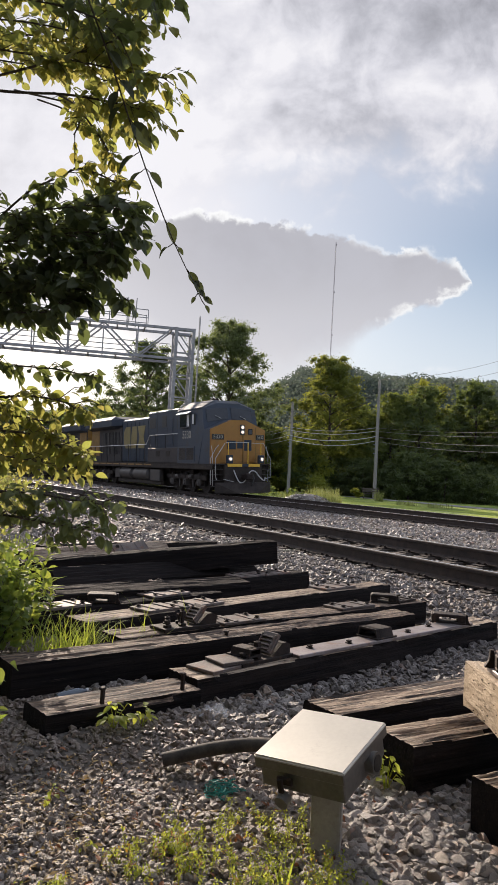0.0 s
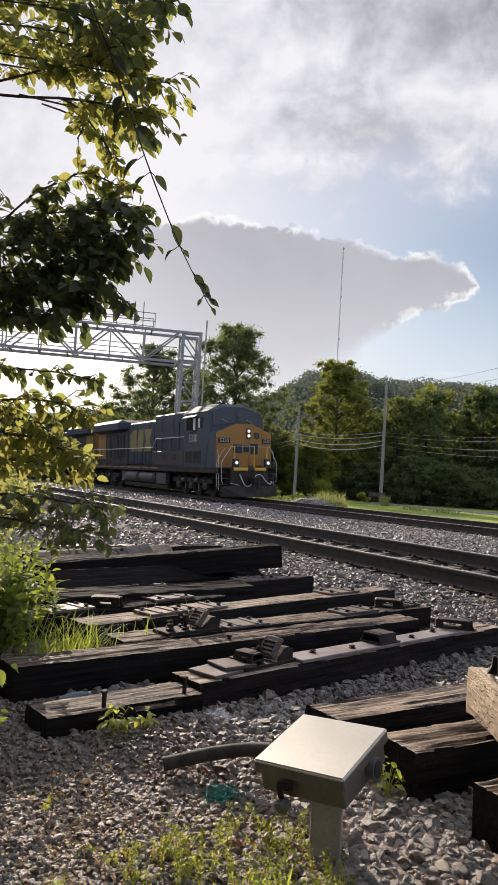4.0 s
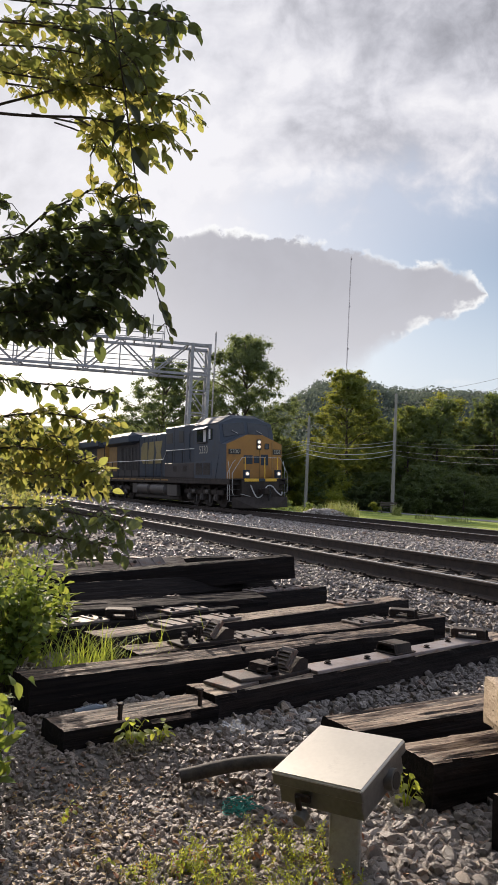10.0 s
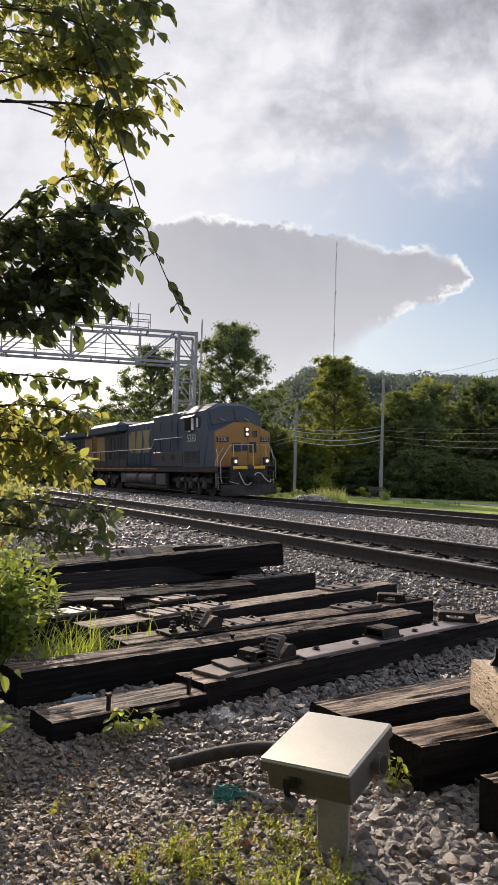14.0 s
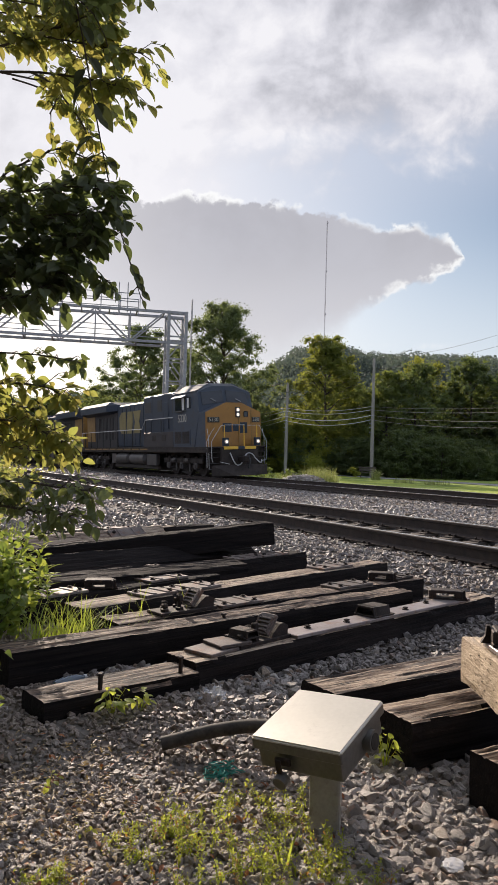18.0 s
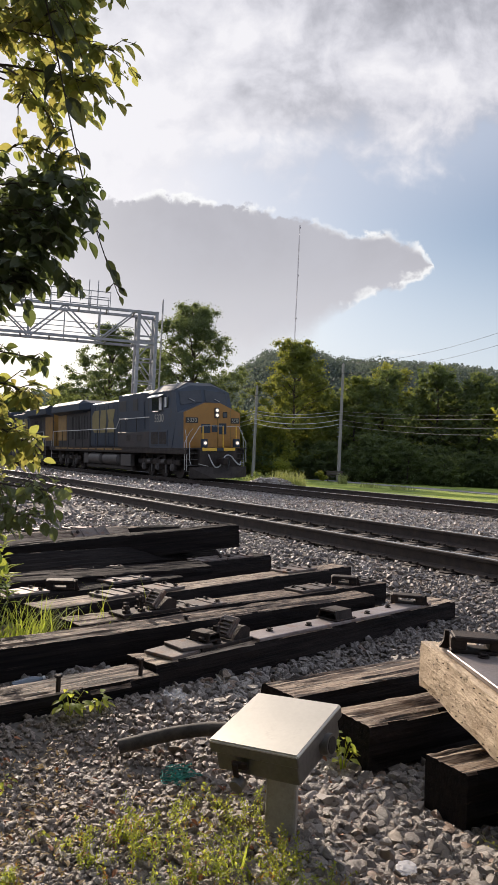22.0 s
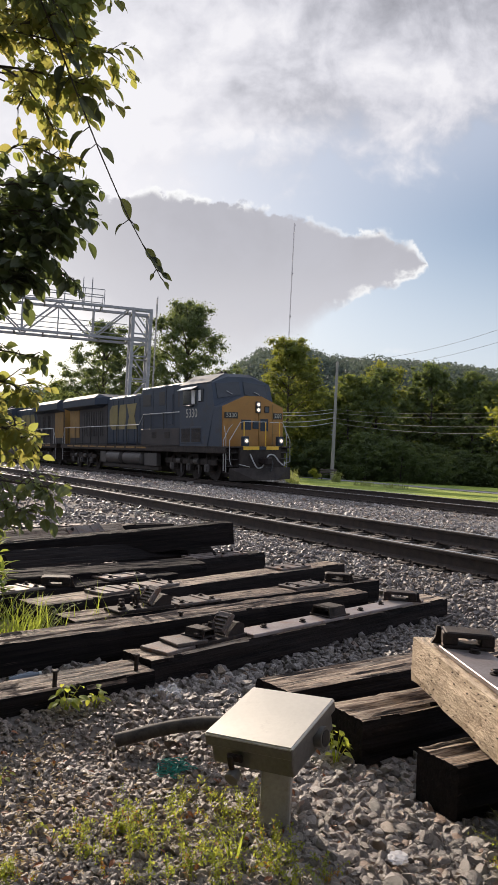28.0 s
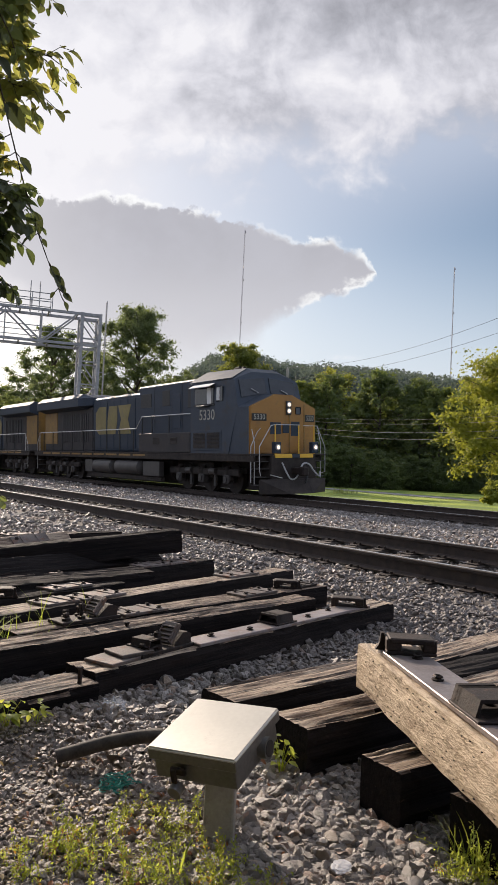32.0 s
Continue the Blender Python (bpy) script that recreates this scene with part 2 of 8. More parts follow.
def leaf_material(name, dark, light, through_col, trans=0.45, yellow=None):
    """Leaf: glossy upper side, light shining through."""
    m = bpy.data.materials.new(name)
    m.use_nodes = True
    N = Nodes(m.node_tree)
    geo = N.add("ShaderNodeNewGeometry")
    rnd = geo.outputs["Random Per Island"]
    inf = N.add("ShaderNodeObjectInfo").outputs["Random"]
    mixr = N.math("FRACT", N.math("ADD", rnd, inf))
    co = N.add("ShaderNodeTexCoord").outputs["Object"]
    n = N.noise(co, 1.5, 3)
    col = N.mix(N.math("ADD", N.math("MULTIPLY", mixr, 0.7), N.math("MULTIPLY", N.math("SUBTRACT", n, 0.35), 0.8), True), dark, light)
    tc = N.mix(mixr, through_col, yellow or tuple(c * 0.7 for c in through_col))
    bs = N.add("ShaderNodeBsdfPrincipled", Roughness=0.62)
    N.link(col, bs.inputs["Base Color"])
    tr = N.add("ShaderNodeBsdfTranslucent")
    N.link(tc, tr.inputs[0])
    mx = N.add("ShaderNodeMixShader")
    mx.inputs[0].default_value = trans
    N.link(bs.outputs[0], mx.inputs[1]), N.link(tr.outputs[0], mx.inputs[2])
    out = N.add("ShaderNodeOutputMaterial")
    N.link(mx.outputs[0], out.inputs[0])
    return m


def tie_wood_material():
    """Weathered tie top with sunlight toned in: tan and brown streaks along the grain, black checks, creosote patches.
    """
    m = bpy.data.materials.new("weathered_lit_tie_top")
    m.use_nodes = True
    N = Nodes(m.node_tree)
    co = N.add("ShaderNodeTexCoord").outputs["Object"]
    rnd = N.add("ShaderNodeObjectInfo").outputs["Random"]
    shift = N.add("ShaderNodeCombineXYZ")
    N.link(N.math("MULTIPLY", rnd, 41.0), shift.inputs[0]), N.link(N.math("MULTIPLY", rnd, 17.0), shift.inputs[1])
    add = N.t.nodes.new("ShaderNodeVectorMath")
    add.operation = "ADD"
    N.link(co, add.inputs[0]), N.link(shift.outputs[0], add.inputs[1])

    def along(sx, sy):
        mp = N.add("ShaderNodeMapping")
        N.link(add.outputs[0], mp.inputs[0])
        mp.inputs["Scale"].default_value = (sx, sy, sy)
        return mp.outputs[0]
    a = N.noise(along(0.35, 5.0), 6.0, 7, 0.70, 0.35)
    b = N.noise(along(0.8, 9.0), 11.0, 5, 0.65, 0.2)
    patch = N.noise(along(1.0, 1.6), 2.4, 4, 0.6)
    grain = N.noise(along(2.0, 26.0), 9.0, 4, 0.6)
    fac = N.math("ADD", N.math("ADD", N.math("MULTIPLY", a, 0.30), N.math("MULTIPLY", b, 0.28)), N.math("ADD", N.math("MULTIPLY", patch, 0.22), N.math("MULTIPLY", grain, 0.20)))
    fac = N.math("ADD", N.math("MULTIPLY", N.math("SUBTRACT", fac, 0.5), 1.7), 0.565)
    fac = N.math("ADD", fac, N.math("MULTIPLY", N.math("SUBTRACT", rnd, 0.6), 0.14))
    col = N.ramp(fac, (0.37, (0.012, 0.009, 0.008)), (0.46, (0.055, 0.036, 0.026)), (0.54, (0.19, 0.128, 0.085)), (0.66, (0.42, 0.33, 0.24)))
    crack = smooth(N, N.noise(along(0.35, 11.0), 6.0, 6, 0.65, 0.3), 0.56, 0.60)
    col = N.mix(N.math("MULTIPLY", crack, 0.9), col, (0.008, 0.006, 0.005))
    bs = N.add("ShaderNodeBsdfPrincipled", Roughness=0.78)
    N.link(col, bs.inputs["Base Color"])
    bp = N.add("ShaderNodeBump", Strength=1.0, Distance=0.008)
    N.link(N.math("SUBTRACT", N.math("MULTIPLY", fac, 1.0), N.math("MULTIPLY", crack, 0.7)), bp.inputs["Height"])
    N.link(bp.outputs[0], bs.inputs["Normal"])
    out = N.add("ShaderNodeOutputMaterial")
    N.link(bs.outputs[0], out.inputs[0])
    return m


def glow_material(name, col, strength):
    m = bpy.data.materials.new(name)
    m.use_nodes = True
    N = Nodes(m.node_tree)
    e = N.add("ShaderNodeEmission", Strength=strength, Color=(*col, 1))
    out = N.add("ShaderNodeOutputMaterial")
    N.link(e.outputs[0], out.inputs[0])
    return m


def ground_material():
    """Gravel near the line, mown grass and a strip of road past it."""
    m = bpy.data.materials.new("ground_mix")
    m.use_nodes = True
    N = Nodes(m.node_tree)
    co = N.add("ShaderNodeTexCoord").outputs["Object"]
    sep = N.add("ShaderNodeSeparateXYZ")
    N.link(co, sep.inputs[0])
    x, y = sep.outputs[0], sep.outputs[1]
    vor = N.add("ShaderNodeTexVoronoi", Scale=24.0, Randomness=1.0)
    N.link(co, vor.inputs["Vector"])
    big = N.noise(co, 0.9, 4)
    stone = N.mix(N.noise(vor.outputs["Color"], 3.0, 2), (0.07, 0.062, 0.055), (0.20, 0.18, 0.16))
    dirt = N.mix(N.noise(co, 12, 5), (0.07, 0.052, 0.040), (0.15, 0.115, 0.088))
    gravel = N.mix(smooth(N, big, 0.38, 0.6), stone, dirt)
    g1 = N.mix(smooth(N, N.noise(co, 0.22, 5), 0.38, 0.62), (0.09, 0.15, 0.02), (0.34, 0.40, 0.04))
    grass = N.mix(N.math("MULTIPLY", N.noise(co, 5, 4), 0.6), g1, (0.17, 0.22, 0.03))
    wob = N.math("MULTIPLY", N.math("SUBTRACT", N.noise(co, 0.35, 3), 0.5), 2.4)
    isgrass = smooth(N, N.math("ADD", y, wob), 20.2, 21.2)
    col = N.mix(isgrass, gravel, grass)
    bs = N.add("ShaderNodeBsdfPrincipled", Roughness=0.92)
    N.link(col, bs.inputs["Base Color"])
    bp = N.add("ShaderNodeBump", Strength=0.8, Distance=0.03)
    N.link(vor.outputs["Distance"], bp.inputs["Height"])
    N.link(bp.outputs[0], bs.inputs["Normal"])
    out = N.add("ShaderNodeOutputMaterial")
    N.link(bs.outputs[0], out.inputs[0])
    return m


def stone_material():
    """Crushed stone: every stone its own shade, some rusty."""
    m = bpy.data.materials.new("ballast_stone")
    m.use_nodes = True
    N = Nodes(m.node_tree)
    rnd = N.math("FRACT", N.math("ADD", N.add("ShaderNodeNewGeometry").outputs["Random Per Island"], N.add("ShaderNodeObjectInfo").outputs["Random"]))
    co = N.add("ShaderNodeTexCoord").outputs["Object"]
    col = N.ramp(rnd, (0.0, (0.11, 0.097, 0.088)), (0.3, (0.21, 0.187, 0.168)), (0.6, (0.32, 0.286, 0.258)), (0.84, (0.47, 0.43, 0.39)), (0.94, (0.34, 0.27, 0.20)), (1.0, (0.26, 0.15, 0.10)))
    # brown earthy patches across the yard, none on the railway ballast
    wco = N.add("ShaderNodeNewGeometry").outputs["Position"]
    sep = N.add("ShaderNodeSeparateXYZ")
    N.link(wco, sep.inputs[0])
    yard = N.math("SUBTRACT", 1.0, smooth(N, sep.outputs[1], 1.0, 1.9))
    n = N.noise(wco, 2.2, 4)
    col = N.mix(N.math("MULTIPLY", N.math("ADD", N.math("MULTIPLY", smooth(N, n, 0.38, 0.60), 0.50), 0.22), N.math("ADD", N.math("MULTIPLY", yard, 0.75), 0.12)), col, (0.25, 0.185, 0.138))
    cinder = N.math("MULTIPLY", smooth(N, sep.outputs[1], 1.9, 3.2), N.math("SUBTRACT", 1.0, smooth(N, N.math("ADD", sep.outputs[1], N.math("MULTIPLY", n, 1.2)), 5.4, 7.2)))
    col = N.mix(N.math("MULTIPLY", cinder, 0.55), col, (0.075, 0.058, 0.052))
    col = N.mix(N.math("MULTIPLY", N.noise(co, 90, 3), 0.35), col, (0.12, 0.11, 0.10))
    bs = N.add("ShaderNodeBsdfPrincipled", Roughness=0.5)
    N.link(col, bs.inputs["Base Color"])
    bp = N.add("ShaderNodeBump", Strength=1.0, Distance=0.008)
    N.link(N.noise(wco, 90, 5, 0.7), bp.inputs["Height"])
    N.link(bp.outputs[0], bs.inputs["Normal"])
    out = N.add("ShaderNodeOutputMaterial")
    N.link(bs.outputs[0], out.inputs[0])
    return m


M = {
    "ground": ground_material(),
    "stone": stone_material(),
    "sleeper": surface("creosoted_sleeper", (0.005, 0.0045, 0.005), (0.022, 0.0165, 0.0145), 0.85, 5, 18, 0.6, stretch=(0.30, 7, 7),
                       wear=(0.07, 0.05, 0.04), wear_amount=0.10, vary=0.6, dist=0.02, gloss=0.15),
    "tie_top": tie_wood_material(),
    "gauge_steel": surface("bright_gauge_plate", (0.20, 0.165, 0.155), (0.34, 0.30, 0.29), 0.42, 4, 70, 0.3, metal=0.55, wear=(0.22, 0.115, 0.06), wear_amount=0.35, rough2=0.55, vary=0.3),
    "track_tie": surface("dusty_track_tie", (0.05, 0.04, 0.034), (0.14, 0.115, 0.095), 0.9, 3, 40, 0.6, stretch=(8, 0.5, 8), vary=0.5),
    "tan_wood": surface("bleached_tan_timber", (0.36, 0.265, 0.175), (0.66, 0.53, 0.385), 0.85, 9, 70, 1.0, stretch=(0.8, 2.2, 2.2),
                        wear=(0.17, 0.12, 0.075), wear_amount=0.55, dist=0.02),
    "rail_side": surface("rail_rust", (0.022, 0.016, 0.013), (0.060, 0.040, 0.029), 0.75, 9, 90, 0.4),
    "rail_head": surface("polished_rail_head", (0.45, 0.44, 0.43), (0.62, 0.61, 0.60), 0.38, 4, 60, 0.05, metal=1.0),
    "rust": surface("rusted_steel", (0.010, 0.007, 0.006), (0.040, 0.026, 0.020), 0.72, 9, 90, 0.5, metal=0.3, wear=(0.11, 0.06, 0.038), wear_amount=0.3, vary=0.4),
    "plate_steel": surface("worn_plate_steel", (0.07, 0.058, 0.054), (0.22, 0.185, 0.165), 0.46, 5, 70, 0.5, metal=0.4, wear=(0.17, 0.075, 0.035), wear_amount=0.55, rough2=0.7, vary=0.7),
    "blue": surface("loco_dark_blue", (0.020, 0.030, 0.046), (0.034, 0.046, 0.066), 0.38, 0.8, 25, 0.06, rough2=0.6, wear=(0.05, 0.048, 0.047), wear_amount=0.25, gloss=0.25),
    "blue_light": surface("loco_faded_blue", (0.034, 0.046, 0.064), (0.055, 0.067, 0.085), 0.45, 0.8, 25, 0.06, rough2=0.6, wear=(0.052, 0.048, 0.045), wear_amount=0.5, gloss=0.25),
    "blue_roof": surface("loco_roof_dusty", (0.055, 0.065, 0.08), (0.09, 0.10, 0.115), 0.7, 1.0, 25, 0.06, wear=(0.12, 0.115, 0.11), wear_amount=0.3, gloss=0.25),
    "grime_blue": surface("loco_grimy_lower", (0.032, 0.030, 0.031), (0.055, 0.049, 0.047), 0.65, 1.0, 25, 0.1, wear=(0.065, 0.053, 0.044), wear_amount=0.5, gloss=0.25),
    "yellow_dull": surface("loco_dull_yellow", (0.17, 0.095, 0.022), (0.27, 0.155, 0.035), 0.55, 1.4, 30, 0.06, wear=(0.14, 0.09, 0.045), wear_amount=0.5),
    "yellow_bright": surface("loco_bright_yellow", (0.66, 0.38, 0.03), (0.74, 0.45, 0.05), 0.5, 3, 30, 0.06),
    "emblem": surface("loco_emblem_faded", (0.15, 0.12, 0.04), (0.24, 0.19, 0.06), 0.5, 1.4, 30, 0.06, wear=(0.12, 0.11, 0.08), wear_amount=0.4),
    "hose_grey": surface("hose_grey", (0.30, 0.30, 0.30), (0.42, 0.42, 0.41), 0.55, 8, 60, 0.1),
    "wire": surface("aluminium_wire", (0.45, 0.45, 0.45), (0.6, 0.6, 0.6), 0.4, 4, 20, 0.0),
    "mast": surface("mast_paint", (0.28, 0.24, 0.24), (0.38, 0.34, 0.34), 0.6, 1, 10, 0.0),
    "yellow": surface("loco_yellow", (0.25, 0.115, 0.020), (0.33, 0.16, 0.028), 0.45, 1.4, 30, 0.06, wear=(0.20, 0.11, 0.03), wear_amount=0.4),
    "grime": surface("underframe_grime", (0.018, 0.015, 0.0135), (0.050, 0.040, 0.033), 0.8, 3, 40, 0.4, gloss=0.3),
    "tank_grey": surface("dusty_tank", (0.035, 0.032, 0.030), (0.065, 0.058, 0.053), 0.55, 2, 40, 0.1),
    "black": surface("black_rubber", (0.010, 0.010, 0.010), (0.028, 0.027, 0.026), 0.55, 8, 80, 0.2),
    "hose_dusty": surface("dusty_rubber", (0.022, 0.019, 0.017), (0.085, 0.070, 0.056), 0.8, 12, 90, 0.4),
    "handrail": surface("handrail_paint", (0.36, 0.36, 0.35), (0.50, 0.50, 0.48), 0.35, 6, 60, 0.05),
    "galv": surface("galvanised_steel", (0.21, 0.21, 0.22), (0.33, 0.33, 0.335), 0.55, 4, 50, 0.05, metal=0.2),
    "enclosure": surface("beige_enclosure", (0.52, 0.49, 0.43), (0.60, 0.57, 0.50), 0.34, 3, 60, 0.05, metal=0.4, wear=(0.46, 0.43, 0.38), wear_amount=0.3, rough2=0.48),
    # box sides: the shade on them is put into this darker grey
    "enclosure_side": surface("shaded_enclosure", (0.13, 0.125, 0.115), (0.22, 0.21, 0.195), 0.30, 4, 60, 0.08, metal=0.5, wear=(0.10, 0.09, 0.08), wear_amount=0.4, rough2=0.5),
    "post": surface("galvanised_post", (0.30, 0.29, 0.27), (0.44, 0.43, 0.40), 0.45, 8, 80, 0.15, metal=0.45, wear=(0.26, 0.22, 0.18), wear_amount=0.4),
    "pole_wood": surface("pole_wood", (0.20, 0.185, 0.165), (0.33, 0.31, 0.28), 0.85, 2, 30, 0.4, stretch=(6, 6, 0.6)),
    "bark": surface("bark", (0.045, 0.035, 0.028), (0.12, 0.095, 0.075), 0.9, 8, 60, 0.8, stretch=(3, 3, 0.7)),
    "road": surface("road_asphalt", (0.16, 0.16, 0.16), (0.24, 0.235, 0.23), 0.85, 1.5, 50, 0.3),
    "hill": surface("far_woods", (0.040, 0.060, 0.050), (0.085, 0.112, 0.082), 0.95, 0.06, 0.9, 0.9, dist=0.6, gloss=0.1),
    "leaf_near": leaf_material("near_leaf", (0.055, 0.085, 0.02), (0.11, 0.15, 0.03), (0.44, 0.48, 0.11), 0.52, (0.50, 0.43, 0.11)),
    "leaf_shrub": leaf_material("shrub_leaf", (0.045, 0.08, 0.018), (0.11, 0.17, 0.035), (0.36, 0.48, 0.07), 0.42, (0.46, 0.50, 0.08)),
    # darker copies of the near leaf: shade and backlit silhouette put into colour
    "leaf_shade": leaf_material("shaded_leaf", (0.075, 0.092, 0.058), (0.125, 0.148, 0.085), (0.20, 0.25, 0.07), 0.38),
    "leaf_dark": leaf_material("silhouette_leaf", (0.045, 0.055, 0.034), (0.08, 0.092, 0.052), (0.10, 0.12, 0.035), 0.25),
    "leaf_dim": leaf_material("dimmed_leaf", (0.065, 0.085, 0.04), (0.12, 0.15, 0.07), (0.30, 0.35, 0.09), 0.42),
    "weed": leaf_material("weed_leaf", (0.12, 0.165, 0.03), (0.25, 0.31, 0.05), (0.60, 0.68, 0.10), 0.55, (0.62, 0.60, 0.10)),
    "weed_dry": leaf_material("weed_dry_leaf", (0.20, 0.10, 0.03), (0.42, 0.24, 0.06), (0.62, 0.34, 0.07), 0.45),
    "grass": leaf_material("grass_blade", (0.13, 0.20, 0.03), (0.26, 0.34, 0.06), (0.55, 0.62, 0.08), 0.5),
    "tall_grass": leaf_material("tall_grass_blade", (0.20, 0.23, 0.08), (0.36, 0.38, 0.14), (0.45, 0.48, 0.14), 0.4),
    "tree_leaf_grey": leaf_material("tree_leaf_grey", (0.06, 0.08, 0.038), (0.12, 0.145, 0.065), (0.30, 0.36, 0.11), 0.48),
    "tree_leaf": leaf_material("tree_leaf", (0.055, 0.082, 0.032), (0.115, 0.145, 0.048), (0.34, 0.39, 0.07), 0.45),
    "tree_leaf_dark": leaf_material("tree_leaf_dark", (0.055, 0.080, 0.042), (0.105, 0.135, 0.060), (0.26, 0.32, 0.065), 0.45),
    "tree_leaf_sun": leaf_material("tree_leaf_sun", (0.07, 0.095, 0.024), (0.13, 0.155, 0.035), (0.42, 0.44, 0.07), 0.48),
    # far woods: the blue-grey of distance haze is put into the leaf colour
    "tree_leaf_far_haze": leaf_material("tree_leaf_far_haze", (0.065, 0.088, 0.080), (0.095, 0.122, 0.102), (0.17, 0.21, 0.15), 0.42),
    "tree_leaf_gold": leaf_material("tree_leaf_gold", (0.13, 0.155, 0.025), (0.24, 0.26, 0.04), (0.50, 0.50, 0.06), 0.45),
    "lamp": glow_material("headlamp", (1.0, 0.80, 0.62), 1.2),
    "window": surface("cab_glass", (0.015, 0.018, 0.022), (0.03, 0.035, 0.04), 0.08, 2, 20, 0.0),
    "white_paint": surface("white_paint", (0.52, 0.52, 0.50), (0.66, 0.65, 0.62), 0.5, 3, 40, 0.05),
    "letter": surface("number_paint", (0.30, 0.29, 0.24), (0.42, 0.40, 0.34), 0.5, 3, 40, 0.05),
    "tank_beige": surface("tank_car_beige", (0.42, 0.38, 0.33), (0.58, 0.53, 0.47), 0.5, 0.7, 20, 0.05),
}


# ---- mesh helpers ----
def mesh_of(bm, name, mats, smooth_angle=None):
    me = bpy.data.meshes.new(name)
    bmesh.ops.recalc_face_normals(bm, faces=bm.faces)
    bm.to_mesh(me)
    bm.free()
    for m in mats if isinstance(mats, (list, tuple)) else [mats]:
        me.materials.append(m)
    if smooth_angle:
        me.shade_smooth()
        me.set_sharp_from_angle(angle=radians(smooth_angle))
    return me


def part(name, bm, mat, parent=None, label="", m=None, smooth_angle=None):
    ob = new(name, mesh_of(bm, name, mat, smooth_angle))
    ob.parent = parent
    if m is not None:
        ob.matrix_basis = m
    if label:
        ob["label"] = label
    return ob


def thing(name, label, category, m=None, group="", kind=""):
    ob = new(name)
    if m is not None:
        ob.matrix_basis = m
    return tagged(ob, label, category, group, kind)


def box(bm, x0, x1, y0, y1, z0, z1, bevel=0.0, m=None, seg=1):
    """A box; returns its verts."""
    r = bmesh.ops.create_cube(bm, size=1.0)
    vs = r["verts"]
    mm = Matrix.Translation(((x0 + x1) / 2, (y0 + y1) / 2, (z0 + z1) / 2)) @ Matrix.Diagonal((x1 - x0, y1 - y0, z1 - z0, 1))
    bmesh.ops.transform(bm, matrix=(m @ mm) if m is not None else mm, verts=vs)
    if bevel:
        es = list({e for v in vs for e in v.link_edges})
        bmesh.ops.bevel(bm, geom=es, offset=bevel, segments=seg, affect="EDGES", profile=0.6)
    return vs


def tube(bm, a, b, r1, r2=None, n=8, caps=True):
    """A round bar from a to b."""
    a, b = Vector(a), Vector(b)
    r2 = r1 if r2 is None else r2
    d = b - a
    q = d.to_track_quat("Z", "Y").to_matrix()
    rings = []
    for p, r in ((a, r1), (b, r2)):
        rings.append([bm.verts.new(p + q @ Vector((r * math.cos(2 * math.pi * i / n), r * math.sin(2 * math.pi * i / n), 0))) for i in range(n)])
    for i in range(n):
        bm.faces.new((rings[0][i], rings[0][(i + 1) % n], rings[1][(i + 1) % n], rings[1][i]))
    if caps:
        bm.faces.new(rings[0][::-1]), bm.faces.new(rings[1])


def pipe(bm, pts, r, n=6, r_end=None):
    """A bent round bar through pts."""
    pts = [Vector(p) for p in pts]
    rings = []
    for i, p in enumerate(pts):
        d = (pts[min(i + 1, len(pts) - 1)] - pts[max(i - 1, 0)]).normalized()
        q = d.to_track_quat("Z", "Y").to_matrix()
        rr = r if r_end is None else r + (r_end - r) * i / (len(pts) - 1)
        rings.append([bm.verts.new(p + q @ Vector((rr * math.cos(2 * math.pi * k / n), rr * math.sin(2 * math.pi * k / n), 0))) for k in range(n)])
    for i in range(len(pts) - 1):
        best = min(range(n), key=lambda o: sum((rings[i][k].co - rings[i + 1][(k + o) % n].co).length for k in range(n)))
        rings[i + 1] = rings[i + 1][best:] + rings[i + 1][:best]
        for k in range(n):
            bm.faces.new((rings[i][k], rings[i][(k + 1) % n], rings[i + 1][(k + 1) % n], rings[i + 1][k]))
    bm.faces.new(rings[0][::-1]), bm.faces.new(rings[-1])


def prism(bm, outline, axis, a, b):
    """Extrudes a closed outline of 2D points along an axis ('x': points are (y, z); 'y': (x, z); 'z': (x, y))."""
    def at3(p, s):
        return {"x": (s, p[0], p[1]), "y": (p[0], s, p[1]), "z": (p[0], p[1], s)}[axis]
    r0 = [bm.verts.new(at3(p, a)) for p in outline]
    r1 = [bm.verts.new(at3(p, b)) for p in outline]
    n = len(outline)
    for i in range(n):
        bm.faces.new((r0[i], r0[(i + 1) % n], r1[(i + 1) % n], r1[i]))
    bm.faces.new(r0[::-1]), bm.faces.new(r1)
    return r0 + r1


def from_arrays(name, verts, faces, mat, parent=None, label="", smooth_it=False):
    me = bpy.data.meshes.new(name)
    me.from_pydata(verts.tolist() if isinstance(verts, np.ndarray) else verts, [], faces.tolist() if isinstance(faces, np.ndarray) else faces)
    me.materials.append(mat)
    if smooth_it:
        me.shade_smooth()
    ob = new(name, me)
    ob.parent = parent
    if label:
        ob["label"] = label
    return ob


